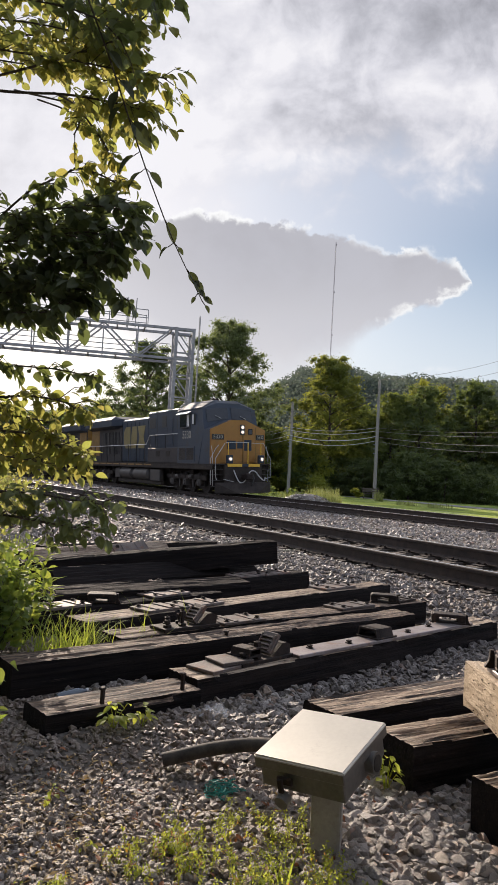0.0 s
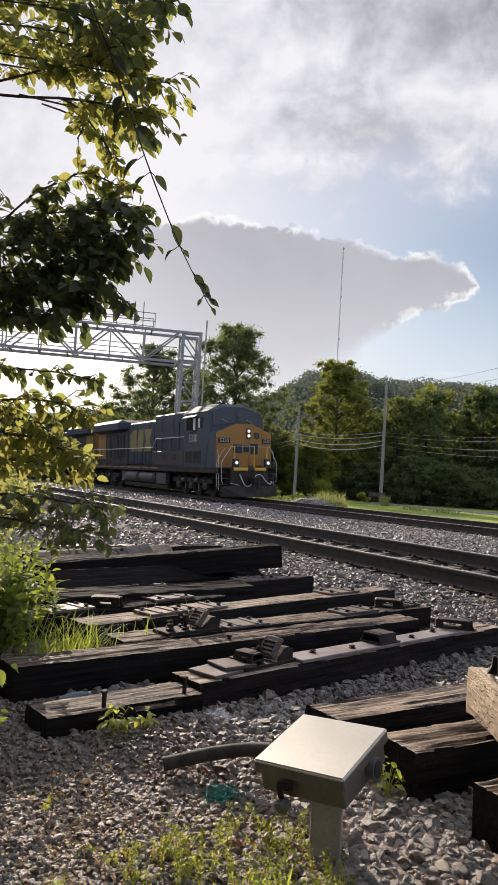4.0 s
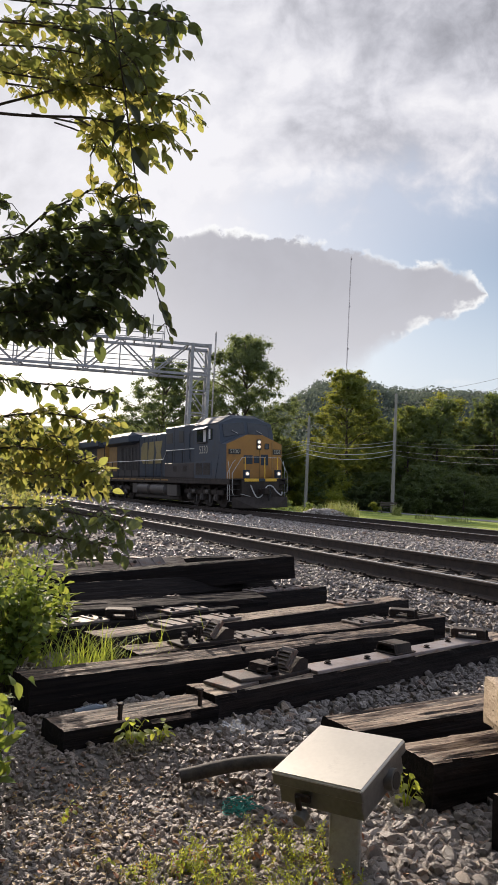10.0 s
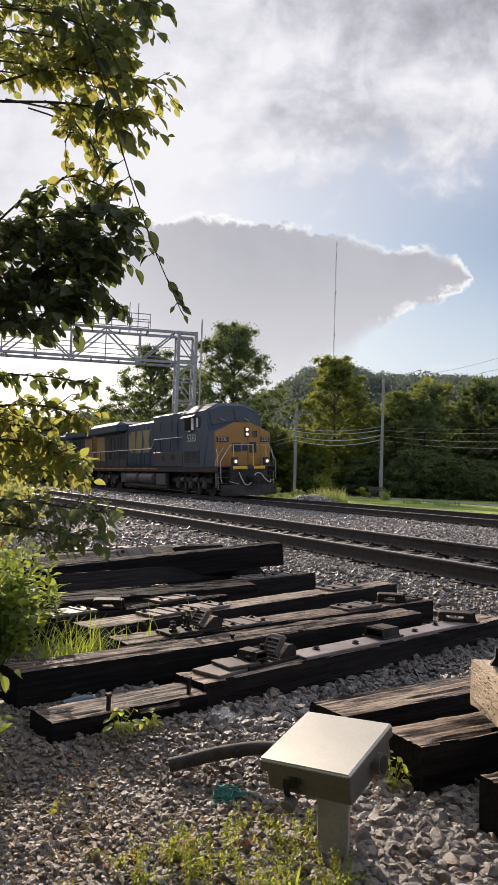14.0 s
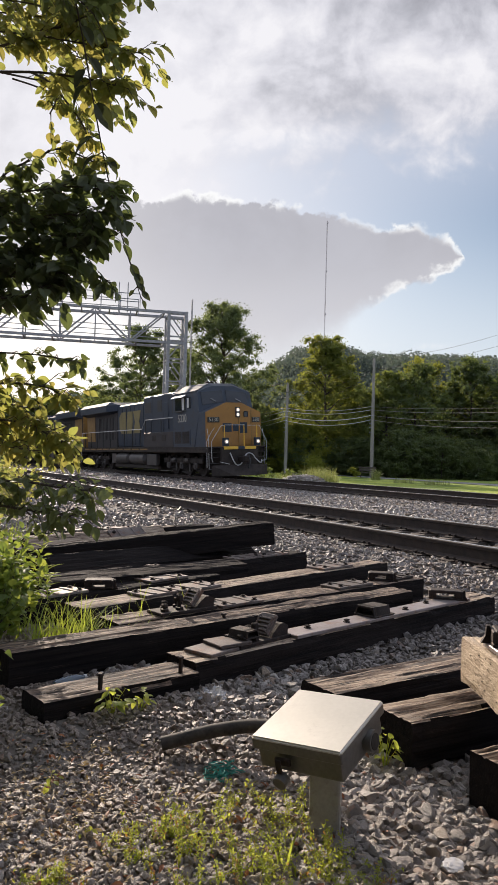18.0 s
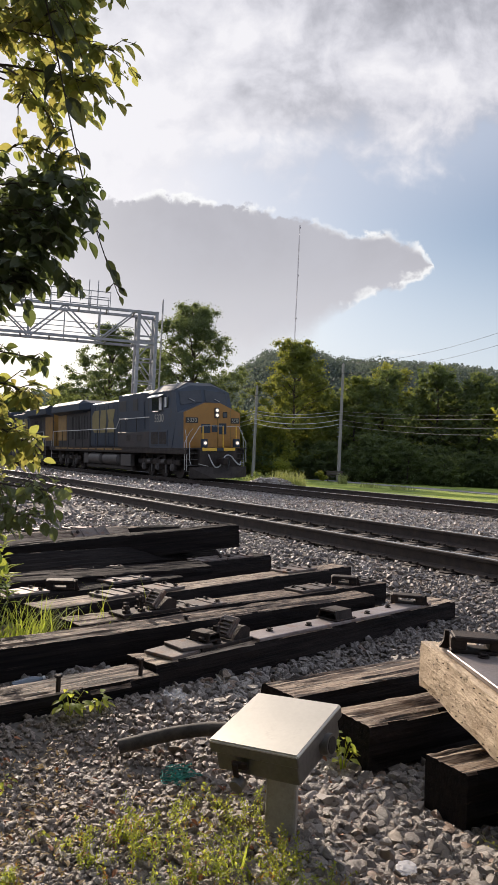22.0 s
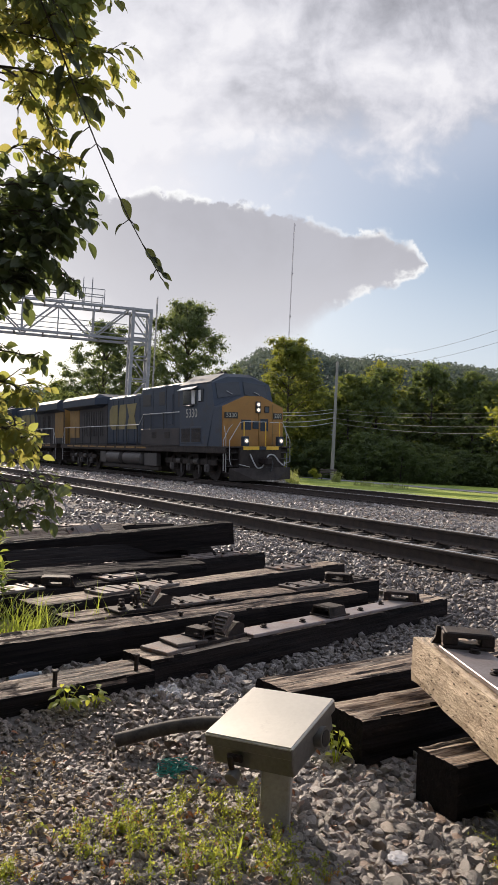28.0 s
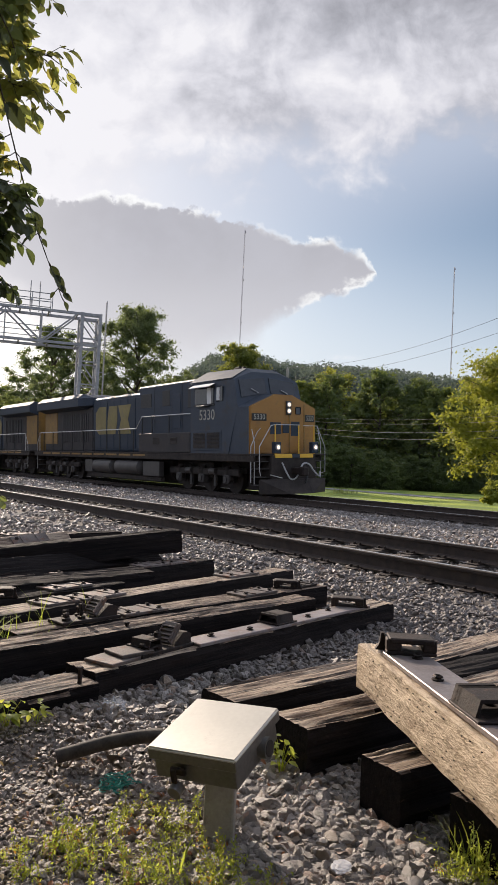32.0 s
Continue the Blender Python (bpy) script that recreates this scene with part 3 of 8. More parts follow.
def text_mesh(name, body, size, mat, parent, m, depth=0.004, squeeze=1.0):
    """Lettering with the built-in font, as a mesh part."""
    cu = bpy.data.curves.new(name, "FONT")
    cu.body, cu.size, cu.extrude, cu.align_x, cu.align_y = body, size, depth, "CENTER", "CENTER"
    cu.resolution_u = 3
    tmp = new(name, cu)
    dg = bpy.context.evaluated_depsgraph_get()
    me = bpy.data.meshes.new_from_object(tmp.evaluated_get(dg))
    bpy.data.objects.remove(tmp)
    bpy.data.curves.remove(cu)
    me.materials.clear()
    me.materials.append(mat)
    ob = new(name, me)
    ob.parent = parent
    ob.matrix_basis = m @ Matrix.Diagonal((squeeze, 1, 1, 1))
    return ob


def rot_many(n, rng):
    """n random rotation matrices."""
    q = rng.normal(size=(n, 4))
    q /= np.linalg.norm(q, axis=1)[:, None]
    w, x, y, z = q.T
    return np.stack([np.stack([1 - 2 * (y * y + z * z), 2 * (x * y - z * w), 2 * (x * z + y * w)], 1),
                     np.stack([2 * (x * y + z * w), 1 - 2 * (x * x + z * z), 2 * (y * z - x * w)], 1),
                     np.stack([2 * (x * z - y * w), 2 * (y * z + x * w), 1 - 2 * (x * x + y * y)], 1)], 1)


# ---- ground and tracks ----
NEAR_C, FAR_C = 6.70, 16.10          # track centre lines
NEAR_TILT, FAR_TILT = 2.3, 3.2       # superelevation in degrees: the far rail is higher
RAIL_H = 0.19


KNOT_Y = (-40, 3.8, 4.7, 5.2, 6.0, 7.4, 8.3, 9.2, 13.4, 14.4, 15.3, 16.9, 17.8, 19.6, 60, 4000)
KNOT_Z = (-0.34, -0.335, -0.295, -0.275, -0.265, -0.235, -0.22, -0.33, -0.36, -0.31, -0.285, -0.225, -0.22, -0.40, -0.42, -0.6)


def ground_z(x, y):
    """Height of the gravel and of the field past it."""
    x, y = np.asarray(x, float), np.asarray(y, float)
    roll = 0.012 * (np.sin(x * 2.1 + y) + np.sin(y * 2.7 - x * 1.3)) * (np.abs(x) < 40) * (y < 5) * (y > -8)
    # gravel heaped against the lying ties
    k = np.clip((-x - 2.70) / 0.35, 0, 1) * np.clip((x + 7.0) / 2.0, 0, 1)
    heap = k * k * (3 - 2 * k) * np.interp(y, (-0.2, 0.4, 1.0, 1.6, 3.0, 4.4), (0, 0.055, 0.05, 0.012, 0.005, 0))
    return np.interp(y, KNOT_Y, KNOT_Z) + roll + heap


def build_ground():
    xs = [-3500, -1500, -700, -350, -200, -130, -100] + list(np.arange(-80, -14, 2.0)) + list(np.arange(-14, 3.01, 0.25)) + [6, 12, 25, 60, 200, 900, 3500]
    ys = [-3500, -900, -200, -60, -20, -8] + list(np.arange(-4, 10, 0.25)) + list(np.arange(10, 24, 0.6)) + [26, 30, 36, 44, 55, 70, 100, 160, 400, 1200, 3800]
    verts = [(x, y, float(ground_z(x, y))) for y in ys for x in xs]
    w = len(xs)
    faces = [(j * w + i, j * w + i + 1, (j + 1) * w + i + 1, (j + 1) * w + i) for j in range(len(ys) - 1) for i in range(w - 1)]
    ob = from_arrays("ground", verts, faces, M["ground"], smooth_it=True)
    return tagged(ob, "grey gravel yard turning to mown grass past the tracks", "ground", kind="structure")


GROUND = build_ground()


def rail_outline():
    h = RAIL_H
    half = [(0.076, 0), (0.076, 0.012), (0.03, 0.024), (0.009, 0.04), (0.009, h - 0.05), (0.036, h - 0.038), (0.037, h - 0.010), (0.033, h - 0.003), (0.020, h)]
    return [(a, b - h) for a, b in half] + [(-a, b - h) for a, b in reversed(half)]


def track(name, yc, tilt, zc, x0, x1, label):
    """Two rails, their ties, tie plates and spikes, as one piece of the setting."""
    t = thing(name, label, "railway track", pose(0, yc, zc, tilt), kind="structure")
    for side in (-0.7525, 0.7525):
        bm = bmesh.new()
        prism(bm, [(p[0] + side, p[1]) for p in rail_outline()], "x", x0, x1)
        r = part("rail", bm, [M["rail_side"], M["rail_head"]], t, "rusty steel rail with a polished head")
        for p in r.data.polygons:
            if p.center.z > -0.001 and abs(p.normal.x) < 0.5:
                p.material_index = 1
    bm = bmesh.new()
    box(bm, -0.115, 0.115, -1.3, 1.3, -0.18, 0, 0.012)
    tie = mesh_of(bm, "tie", M["track_tie"])
    bm = bmesh.new()
    for s in (-0.7525, 0.7525):
        box(bm, -0.09, 0.09, s - 0.18, s + 0.18, 0, 0.017, 0.004)
        for a, b in ((-0.05, -0.1), (0.05, 0.1), (0.06, -0.1), (-0.06, 0.1)):
            box(bm, a - 0.011, a + 0.011, s + b - 0.012, s + b + 0.02, 0.015, 0.05, 0.004)
    plate = mesh_of(bm, "tie_plates", M["rust"])
    rng = random.Random(5)
    n = int((x1 - x0) / 0.52)
    for i in range(n):
        x = x0 + 0.3 + i * 0.52 + rng.uniform(-0.03, 0.03)
        o = new("tie", tie)
        o.parent = t
        o.matrix_basis = pose(x, rng.uniform(-0.05, 0.05), -RAIL_H - 0.017, 0, 0, rng.uniform(-1.2, 1.2))
        q = new("tie_plate", plate)
        q.parent = t
        q.matrix_basis = pose(x, 0, -RAIL_H - 0.017)
    return t


track("near_track", NEAR_C, NEAR_TILT, -0.004, -75, 9, "nearer railway track with rusty rails on gravel ballast")
track("far_track", FAR_C, FAR_TILT, -0.015, -150, 12, "farther railway track that carries the train")


# ---- ties lying in the yard ----
def timber_mesh(L, w, h, seed, checks=0.012, mat=None, sag=0.0, top=False):
    """A worn squared timber from x = 0 to L, y = 0 to w, z = -h to 0, with grain splits."""
    rng = random.Random(seed)
    k = 15
    ring = []
    for i in range(k):
        ring.append((i / k * w, 0.0))
    for i in range(5):
        ring.append((w, -i / 5 * h))
    for i in range(k):
        ring.append((w - i / k * w, -h))
    for i in range(5):
        ring.append((0, -h + i / 5 * h))
    groove = [rng.random() < 0.36 for _ in ring]
    n = max(6, int(L / 0.05))
    verts = []
    for s in range(n + 1):
        x = L * s / n
        for j, (y, z) in enumerate(ring):
            corner = (y in (0.0, w)) and (abs(z) < 1e-6 or abs(z + h) < 1e-6)
            nx = noise.noise((x * 1.3 + seed, j * 0.7, seed * 0.37))
            ny = noise.noise((x * 7.0, j * 1.9, seed * 1.1))
            d = 0.005 * nx + 0.005 * ny
            if groove[j] and not corner and 0 < s < n:
                d -= checks * max(0.0, 0.35 + noise.noise((x * 0.9, j * 3.1, seed)) + 0.6 * noise.noise((x * 4.0, j * 2.3, seed + 9.0)))
            if corner:
                d -= 0.003 + 0.022 * max(0, noise.noise((x * 3, j, seed * 2.0))) + 0.010 * max(0, noise.noise((x * 11, j, seed * 3.0)))
            cy, cz = (y - w / 2) / (w / 2), (z + h / 2) / (h / 2)
            yy = y + d * (cy if abs(cy) > 0.99 else 0)
            zz = z + d * (cz if abs(cz) > 0.99 else 0) - sag * math.sin(math.pi * x / L)
            verts.append((x, yy, zz))
    r = len(ring)
    faces = [(s * r + j, s * r + (j + 1) % r, (s + 1) * r + (j + 1) % r, (s + 1) * r + j) for s in range(n) for j in range(r)]
    faces = [f[::-1] for f in faces]
    # end faces as fans round a middle point, so that they can split
    for s, rev in ((0, False), (n, True)):
        c = len(verts)
        verts.append((L * s / n, w / 2, -h / 2))
        for j in range(r):
            f = (s * r + j, s * r + (j + 1) % r, c)
            faces.append(f[::-1] if rev else f)
    me = bpy.data.meshes.new("timber")
    me.from_pydata(verts, [], faces)
    me.materials.append(mat or M["sleeper"])
    me.materials.append(M["tie_top"])
    bm = bmesh.new()
    bm.from_mesh(me)
    bmesh.ops.recalc_face_normals(bm, faces=bm.faces)
    # upward faces take the lighter top: wear, plus sunlight put into the colour
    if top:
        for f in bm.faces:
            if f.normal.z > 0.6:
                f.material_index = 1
    bm.to_mesh(me)
    bm.free()
    return me


def timber_pose(p, q):
    """Frame of a timber whose upper edge nearer the camera runs from p to q: x along it, y away from the camera."""
    p, q = Vector(p), Vector(q)
    d = (q - p).normalized()
    side = Vector((0, 0, 1)).cross(d).normalized()
    if side.dot(Vector((p.x + q.x, p.y + q.y, 0))) < 0:
        p, q, d = q, p, -d
        side = -side
    up = d.cross(side)
    m = Matrix((d, side, up)).transposed().to_4x4()
    m.translation = p
    return m, (q - p).length


TIES = {}


def timber(key, p, q, w=0.229, h=0.178, label="creosoted black railway tie lying on the gravel", mat=None, seed=1, checks=0.011, name="railway_tie", top=False, roll=0):
    m, L = timber_pose(p, q)
    m = m @ pose(0, 0, 0, roll)
    ob = new(name, timber_mesh(L, w, h, seed, checks, mat, 0.0, top))
    ob.matrix_basis = m
    TIES[key] = (ob, L, w, h)
    return tagged(ob, label, "railway tie", group="discarded railway ties")


def tie_at(key, a, b=0.5):
    """Pose on top of a tie: a metres along it, b of its width."""
    ob, L, w, h = TIES[key]
    return ob.matrix_basis @ pose(a, w * b, 0.001)


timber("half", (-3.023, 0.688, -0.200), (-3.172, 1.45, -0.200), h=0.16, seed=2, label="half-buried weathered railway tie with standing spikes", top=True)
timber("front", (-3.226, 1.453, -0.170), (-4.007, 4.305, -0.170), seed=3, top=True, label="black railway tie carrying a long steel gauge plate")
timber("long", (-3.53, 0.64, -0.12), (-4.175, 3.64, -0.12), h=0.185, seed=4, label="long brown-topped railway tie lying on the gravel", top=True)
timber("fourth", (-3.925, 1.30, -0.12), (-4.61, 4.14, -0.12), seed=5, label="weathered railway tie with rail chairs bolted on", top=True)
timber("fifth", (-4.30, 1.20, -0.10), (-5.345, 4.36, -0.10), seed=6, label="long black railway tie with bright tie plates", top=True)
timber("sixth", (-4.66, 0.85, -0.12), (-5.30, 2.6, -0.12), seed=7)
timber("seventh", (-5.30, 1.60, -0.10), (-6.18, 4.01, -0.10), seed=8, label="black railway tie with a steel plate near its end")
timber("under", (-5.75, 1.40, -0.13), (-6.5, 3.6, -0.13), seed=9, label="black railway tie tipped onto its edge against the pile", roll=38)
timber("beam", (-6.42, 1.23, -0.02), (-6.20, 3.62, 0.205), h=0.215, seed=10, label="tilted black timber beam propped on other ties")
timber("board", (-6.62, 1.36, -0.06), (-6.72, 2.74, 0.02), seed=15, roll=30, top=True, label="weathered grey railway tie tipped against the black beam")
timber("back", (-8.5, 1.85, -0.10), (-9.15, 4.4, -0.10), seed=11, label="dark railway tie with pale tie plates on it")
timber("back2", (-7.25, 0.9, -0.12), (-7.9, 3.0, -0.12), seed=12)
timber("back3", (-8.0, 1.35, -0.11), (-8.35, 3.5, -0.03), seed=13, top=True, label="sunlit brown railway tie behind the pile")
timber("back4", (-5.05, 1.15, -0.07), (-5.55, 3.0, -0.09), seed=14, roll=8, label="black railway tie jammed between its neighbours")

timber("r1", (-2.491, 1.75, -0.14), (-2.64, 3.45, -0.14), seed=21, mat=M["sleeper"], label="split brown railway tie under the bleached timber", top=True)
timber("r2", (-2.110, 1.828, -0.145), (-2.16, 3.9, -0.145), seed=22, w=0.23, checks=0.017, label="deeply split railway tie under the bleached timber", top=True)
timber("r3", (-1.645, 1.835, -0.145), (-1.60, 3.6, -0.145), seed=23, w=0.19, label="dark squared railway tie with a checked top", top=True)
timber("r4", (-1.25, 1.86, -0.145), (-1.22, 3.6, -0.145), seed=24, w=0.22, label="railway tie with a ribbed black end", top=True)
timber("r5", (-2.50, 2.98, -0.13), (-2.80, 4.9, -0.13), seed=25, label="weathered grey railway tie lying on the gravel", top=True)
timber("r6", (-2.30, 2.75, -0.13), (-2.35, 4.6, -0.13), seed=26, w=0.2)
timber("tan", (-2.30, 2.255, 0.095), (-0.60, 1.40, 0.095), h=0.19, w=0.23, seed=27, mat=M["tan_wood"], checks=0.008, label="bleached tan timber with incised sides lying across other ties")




def incisions(key):
    """Rows of short cuts in the faces of the bleached timber."""
    ob, L, w, h = TIES[key]
    bm = bmesh.new()
    rng = random.Random(4)
    for row in range(6):
        z = -0.02 - row * 0.03
        x = 0.03 + 0.03 * (row % 2)
        while x < L - 0.03:
            x += 0.062
            if rng.random() < 0.3:
                continue
            xx, zz, k = x + rng.uniform(-0.008, 0.008), z + rng.uniform(-0.004, 0.004), rng.uniform(0.5, 1.0)
            box(bm, xx - 0.0045 * k, xx + 0.0045 * k, -0.0012, 0.003, zz - 0.0014, zz + 0.0014)
    o = part("treatment_cut", bm, M["sleeper"], ob, "dark treatment cuts")
    o["kind"] = "stuff"


incisions("tan")


# ---- the train ----
def soft(pts, n=4):
    """Points of a curve through pts."""
    pts = [Vector(p) for p in pts]
    out = []
    for i in range(len(pts) - 1):
        p0, p1, p2, p3 = pts[max(i - 1, 0)], pts[i], pts[i + 1], pts[min(i + 2, len(pts) - 1)]
        for k in range(n):
            t = k / n
            out.append(0.5 * (2 * p1 + (p2 - p0) * t + (2 * p0 - 5 * p1 + 4 * p2 - p3) * t * t + (3 * p1 - p0 - 3 * p2 + p3) * t ** 3))
    return out + [pts[-1]]


def fan_hull(bm, pts):
    vs = [bm.verts.new(p) for p in pts]
    bmesh.ops.convex_hull(bm, input=vs)


def louvre(bm, x0, x1, z0, z1, y, n, t=0.02):
    """A frame of slanted slats on a side wall at y (facing -y)."""
    for i in range(n):
        z = z0 + (z1 - z0) * (i + 0.5) / n
        h = (z1 - z0) / n * 0.42
        prism(bm, [(y, z - h), (y - t, z - h), (y, z + h)], "x", x0, x1)


def wheelset_mesh():
    bm = bmesh.new()
    for s in (-1, 1):
        tube(bm, (0, s * 0.68, 0), (0, s * 0.80, 0), 0.53, n=28)
        tube(bm, (0, s * 0.66, 0), (0, s * 0.68, 0), 0.56, n=28)
        tube(bm, (0, s * 0.80, 0), (0, s * 0.83, 0), 0.15, n=14)
        for k in range(6):
            a = k * math.pi / 3
            tube(bm, (0.3 * math.cos(a), s * 0.795, 0.3 * math.sin(a)), (0.3 * math.cos(a), s * 0.81, 0.3 * math.sin(a)), 0.05, n=8)
    tube(bm, (0, -0.7, 0), (0, 0.7, 0), 0.1, n=10)
    return mesh_of(bm, "wheelset", M["grime"], 35)


AXLES = (-1.9, -3.65, -5.4, -16.9, -18.65, -20.4)


def locomotive(m):
    """A six-axle road diesel. x forward from the nose face, y away from the near side, z from the rail head."""
    t = thing("locomotive", "dark blue diesel freight locomotive with a yellow nose and lit headlights", "locomotive", m)

    def P(name, mat, fn, label="", sm=None, parent=None):
        bm = bmesh.new()
        fn(bm)
        return part(name, bm, M[mat], parent or t, label, smooth_angle=sm)

    # frame
    P("underframe", "grime", lambda b: (box(b, -22.1, 0.35, -1.42, 1.42, 1.20, 1.40, 0.02), box(b, -21.5, -0.3, -0.6, 0.6, 0.16, 1.20)))
    for s in (-1, 1):
        P("side_sill", "grime", lambda b: box(b, -22.1, 0.30, s * 1.5 - 0.04, s * 1.5 + 0.04, 1.22, 1.43, 0.01))
        for x0 in np.arange(-20.6, -8.9, 1.45):
            P("sill_stripe", "yellow_dull", lambda b: box(b, x0, x0 + 1.2, s * 1.545 - 0.004, s * 1.545 + 0.004, 1.34, 1.42), "dull yellow reflective stripe")
    P("walkway", "grime", lambda b: box(b, -22.2, 0.55, -1.54, 1.54, 1.435, 1.50, 0.01))
    # nose
    nose = [(-1.5, 1.50), (1.5, 1.50), (1.5, 3.16), (0.42, 3.62), (-0.42, 3.62), (-1.5, 3.16)]
    P("nose", "blue_light", lambda b: prism(b, nose, "x", -1.3, -0.05))

    def nose_front(b):
        vs = prism(b, nose, "x", -0.05, 0.0)
        es = [e for e in b.edges if all(abs(v.co.x) < 1e-6 for v in e.verts)]
        bmesh.ops.bevel(b, geom=es, offset=0.03, segments=2, affect="EDGES")
    P("nose_front", "yellow", nose_front, "yellow nose front")
    P("nose_door", "yellow", lambda b: box(b, 0.0, 0.018, 0.28, 0.92, 1.56, 3.25, 0.008), "yellow nose door")
    P("door_window", "window", lambda b: box(b, 0.018, 0.028, 0.52, 0.76, 2.92, 3.2, 0.03), "small dark window")
    for y in (0.26, 0.94):
        P("door_frame", "yellow_dull", lambda b: box(b, 0.0, 0.03, y - 0.02, y + 0.02, 1.54, 3.3, 0.006))
    P("headlight_box", "black", lambda b: box(b, 0.0, 0.045, 0.08, 0.34, 2.90, 3.40, 0.02), "black headlight housing")
    for z in (3.27, 3.04):
        P("headlight_rim", "galv", lambda b: tube(b, (0.03, 0.21, z), (0.06, 0.21, z), 0.105, n=18), sm=40)
        P("headlight", "lamp", lambda b: tube(b, (0.055, 0.21, z), (0.066, 0.21, z), 0.07, n=18), "lit headlight")
    for y0, y1 in ((-1.42, -0.78), (0.98, 1.42)):
        P("number_board", "black", lambda b: box(b, 0.0, 0.03, y0, y1, 2.66, 2.92, 0.01), "black number board with pale figures")
        text_mesh("number", "5330", 0.26, M["letter"], t, pose(0.034, (y0 + y1) / 2, 2.79, 90, 0, 90), squeeze=(y1 - y0) / 0.66)
    # dark emblem on the nose, as plain shapes
    for y0, y1, z0, z1 in ((-0.62, -0.14, 2.20, 2.62), (-0.06, 0.24, 2.24, 2.58), (0.32, 0.72, 2.14, 2.66)):
        P("emblem_bar", "blue", lambda b: box(b, 0.017, 0.024, y0, y1, z0, z1, 0.002), "dark blue painted bar")
    for s in (-1, 1):
        P("sand_door", "yellow", lambda b: box(b, 0.0, 0.015, s * 1.05 - 0.22, s * 1.05 + 0.22, 2.0, 2.45, 0.006))
    # cab: roof with bevelled shoulders, split windshield
    def cab(b):
        pts = []
        for s in (-1, 1):
            pts += [(-3.95, s * 1.53, 1.5), (-1.3, s * 1.53, 1.5), (-0.741, s * 1.50, 3.16), (-0.864, s * 0.45, 3.60), (-1.032, s * 1.45, 4.20), (-1.116, s * 0.62, 4.50), (-3.95, s * 1.53, 4.18), (-3.95, s * 0.75, 4.64), (-1.45, s * 0.6, 4.66)]
        fan_hull(b, pts)
    P("cab", "blue_light", cab)

    def roof(b):
        for s in (-1, 1):
            pts = [(-4.0, s * 1.56, 4.19), (-1.15, s * 1.47, 4.22), (-1.40, s * 0.62, 4.64), (-4.0, s * 0.74, 4.67)]
            vs = [b.verts.new((x, y, z)) for x, y, z in pts] + [b.verts.new((x, y, z + 0.03)) for x, y, z in pts]
            bmesh.ops.convex_hull(b, input=vs)
    P("cab_roof", "blue_roof", roof, "pale weathered cab roof")

    def front_x(y, z):
        return -0.78 - 0.28 * (z - 3.3)

    def pane(y0, y1):
        def f(b):
            a, c = [], []
            for y, z in ((y0, 3.74 - 0.16 * abs(y0)), (y1, 3.74 - 0.16 * abs(y1)), (y1, 4.30 - 0.10 * abs(y1)), (y0, 4.30 - 0.10 * abs(y0))):
                a.append(b.verts.new((front_x(y, z) - 0.03, y, z)))
                c.append(b.verts.new((front_x(y, z) + 0.035, y, z)))
            bmesh.ops.convex_hull(b, input=a + c)
        return f
    for y0, y1 in ((-1.28, -0.12), (0.08, 1.22)):
        w = P("windshield", "window", pane(y0, y1), "dark windshield pane")
        P("wiper", "handrail", lambda b: pipe(b, [(-0.82, y0 + 0.75, 3.72), (-0.84, y0 + 0.45, 3.86)], 0.014), parent=w)
    # side windows of the cab, with awning
    for s in (-1, 1):
        P("side_window", "window", lambda b: box(b, -3.62, -2.28, s * 1.525 - 0.02, s * 1.525 + 0.02, 3.35, 3.98, 0.02), "dark side window")
        P("window_frame", "black", lambda b: (box(b, -3.68, -2.22, s * 1.53 - 0.025, s * 1.53 + 0.025, 3.30, 3.35), box(b, -3.68, -2.22, s * 1.53 - 0.025, s * 1.53 + 0.025, 3.98, 4.02)))
        P("window_slider", "white_paint", lambda b: box(b, -2.72, -2.42, s * 1.545 - 0.01, s * 1.545 + 0.01, 3.36, 3.96, 0.005), "pale sliding pane")
        P("quarter_window", "window", lambda b: box(b, -2.12, -1.66, s * 1.52 - 0.02, s * 1.52 + 0.02, 3.42, 3.98, 0.02))
        P("quarter_blind", "white_paint", lambda b: box(b, -2.05, -1.85, s * 1.545 - 0.01, s * 1.545 + 0.01, 3.46, 3.94, 0.004), "pale blind")

        def awning(b):
            vs = [b.verts.new(p) for p in ((-3.7, s * 1.53, 4.10), (-2.2, s * 1.53, 4.10), (-2.2, s * 1.78, 3.97), (-3.7, s * 1.78, 3.97),
                                           (-3.7, s * 1.53, 4.125), (-2.2, s * 1.53, 4.125), (-2.2, s * 1.78, 3.995), (-3.7, s * 1.78, 3.995))]
            bmesh.ops.convex_hull(b, input=vs)
        P("awning", "white_paint", awning, "pale window awning")
        P("arm_rest", "black", lambda b: box(b, -3.3, -2.5, s * 1.6 - 0.05, s * 1.6 + 0.05, 3.26, 3.31, 0.015))
        # cab door cover with louvres
        cd = P("battery_door", "blue_light", lambda b: box(b, -3.8, -1.75, s * 1.535 - 0.015, s * 1.535 + 0.015, 1.60, 2.36, 0.008))
        for a0, a1 in ((-3.72, -2.85), (-2.72, -1.85)):
            P("louvre", "grime", lambda b: (louvre(b, a0, a1, 1.68, 2.28, -1.55, 12) if s < 0 else box(b, a0, a1, 1.54, 1.556, 1.68, 2.28)), parent=cd)
    text_mesh("cab_number", "5330", 0.56, M["letter"], t, pose(-2.75, -1.535, 2.93, 90, 0, 0), squeeze=1.0)
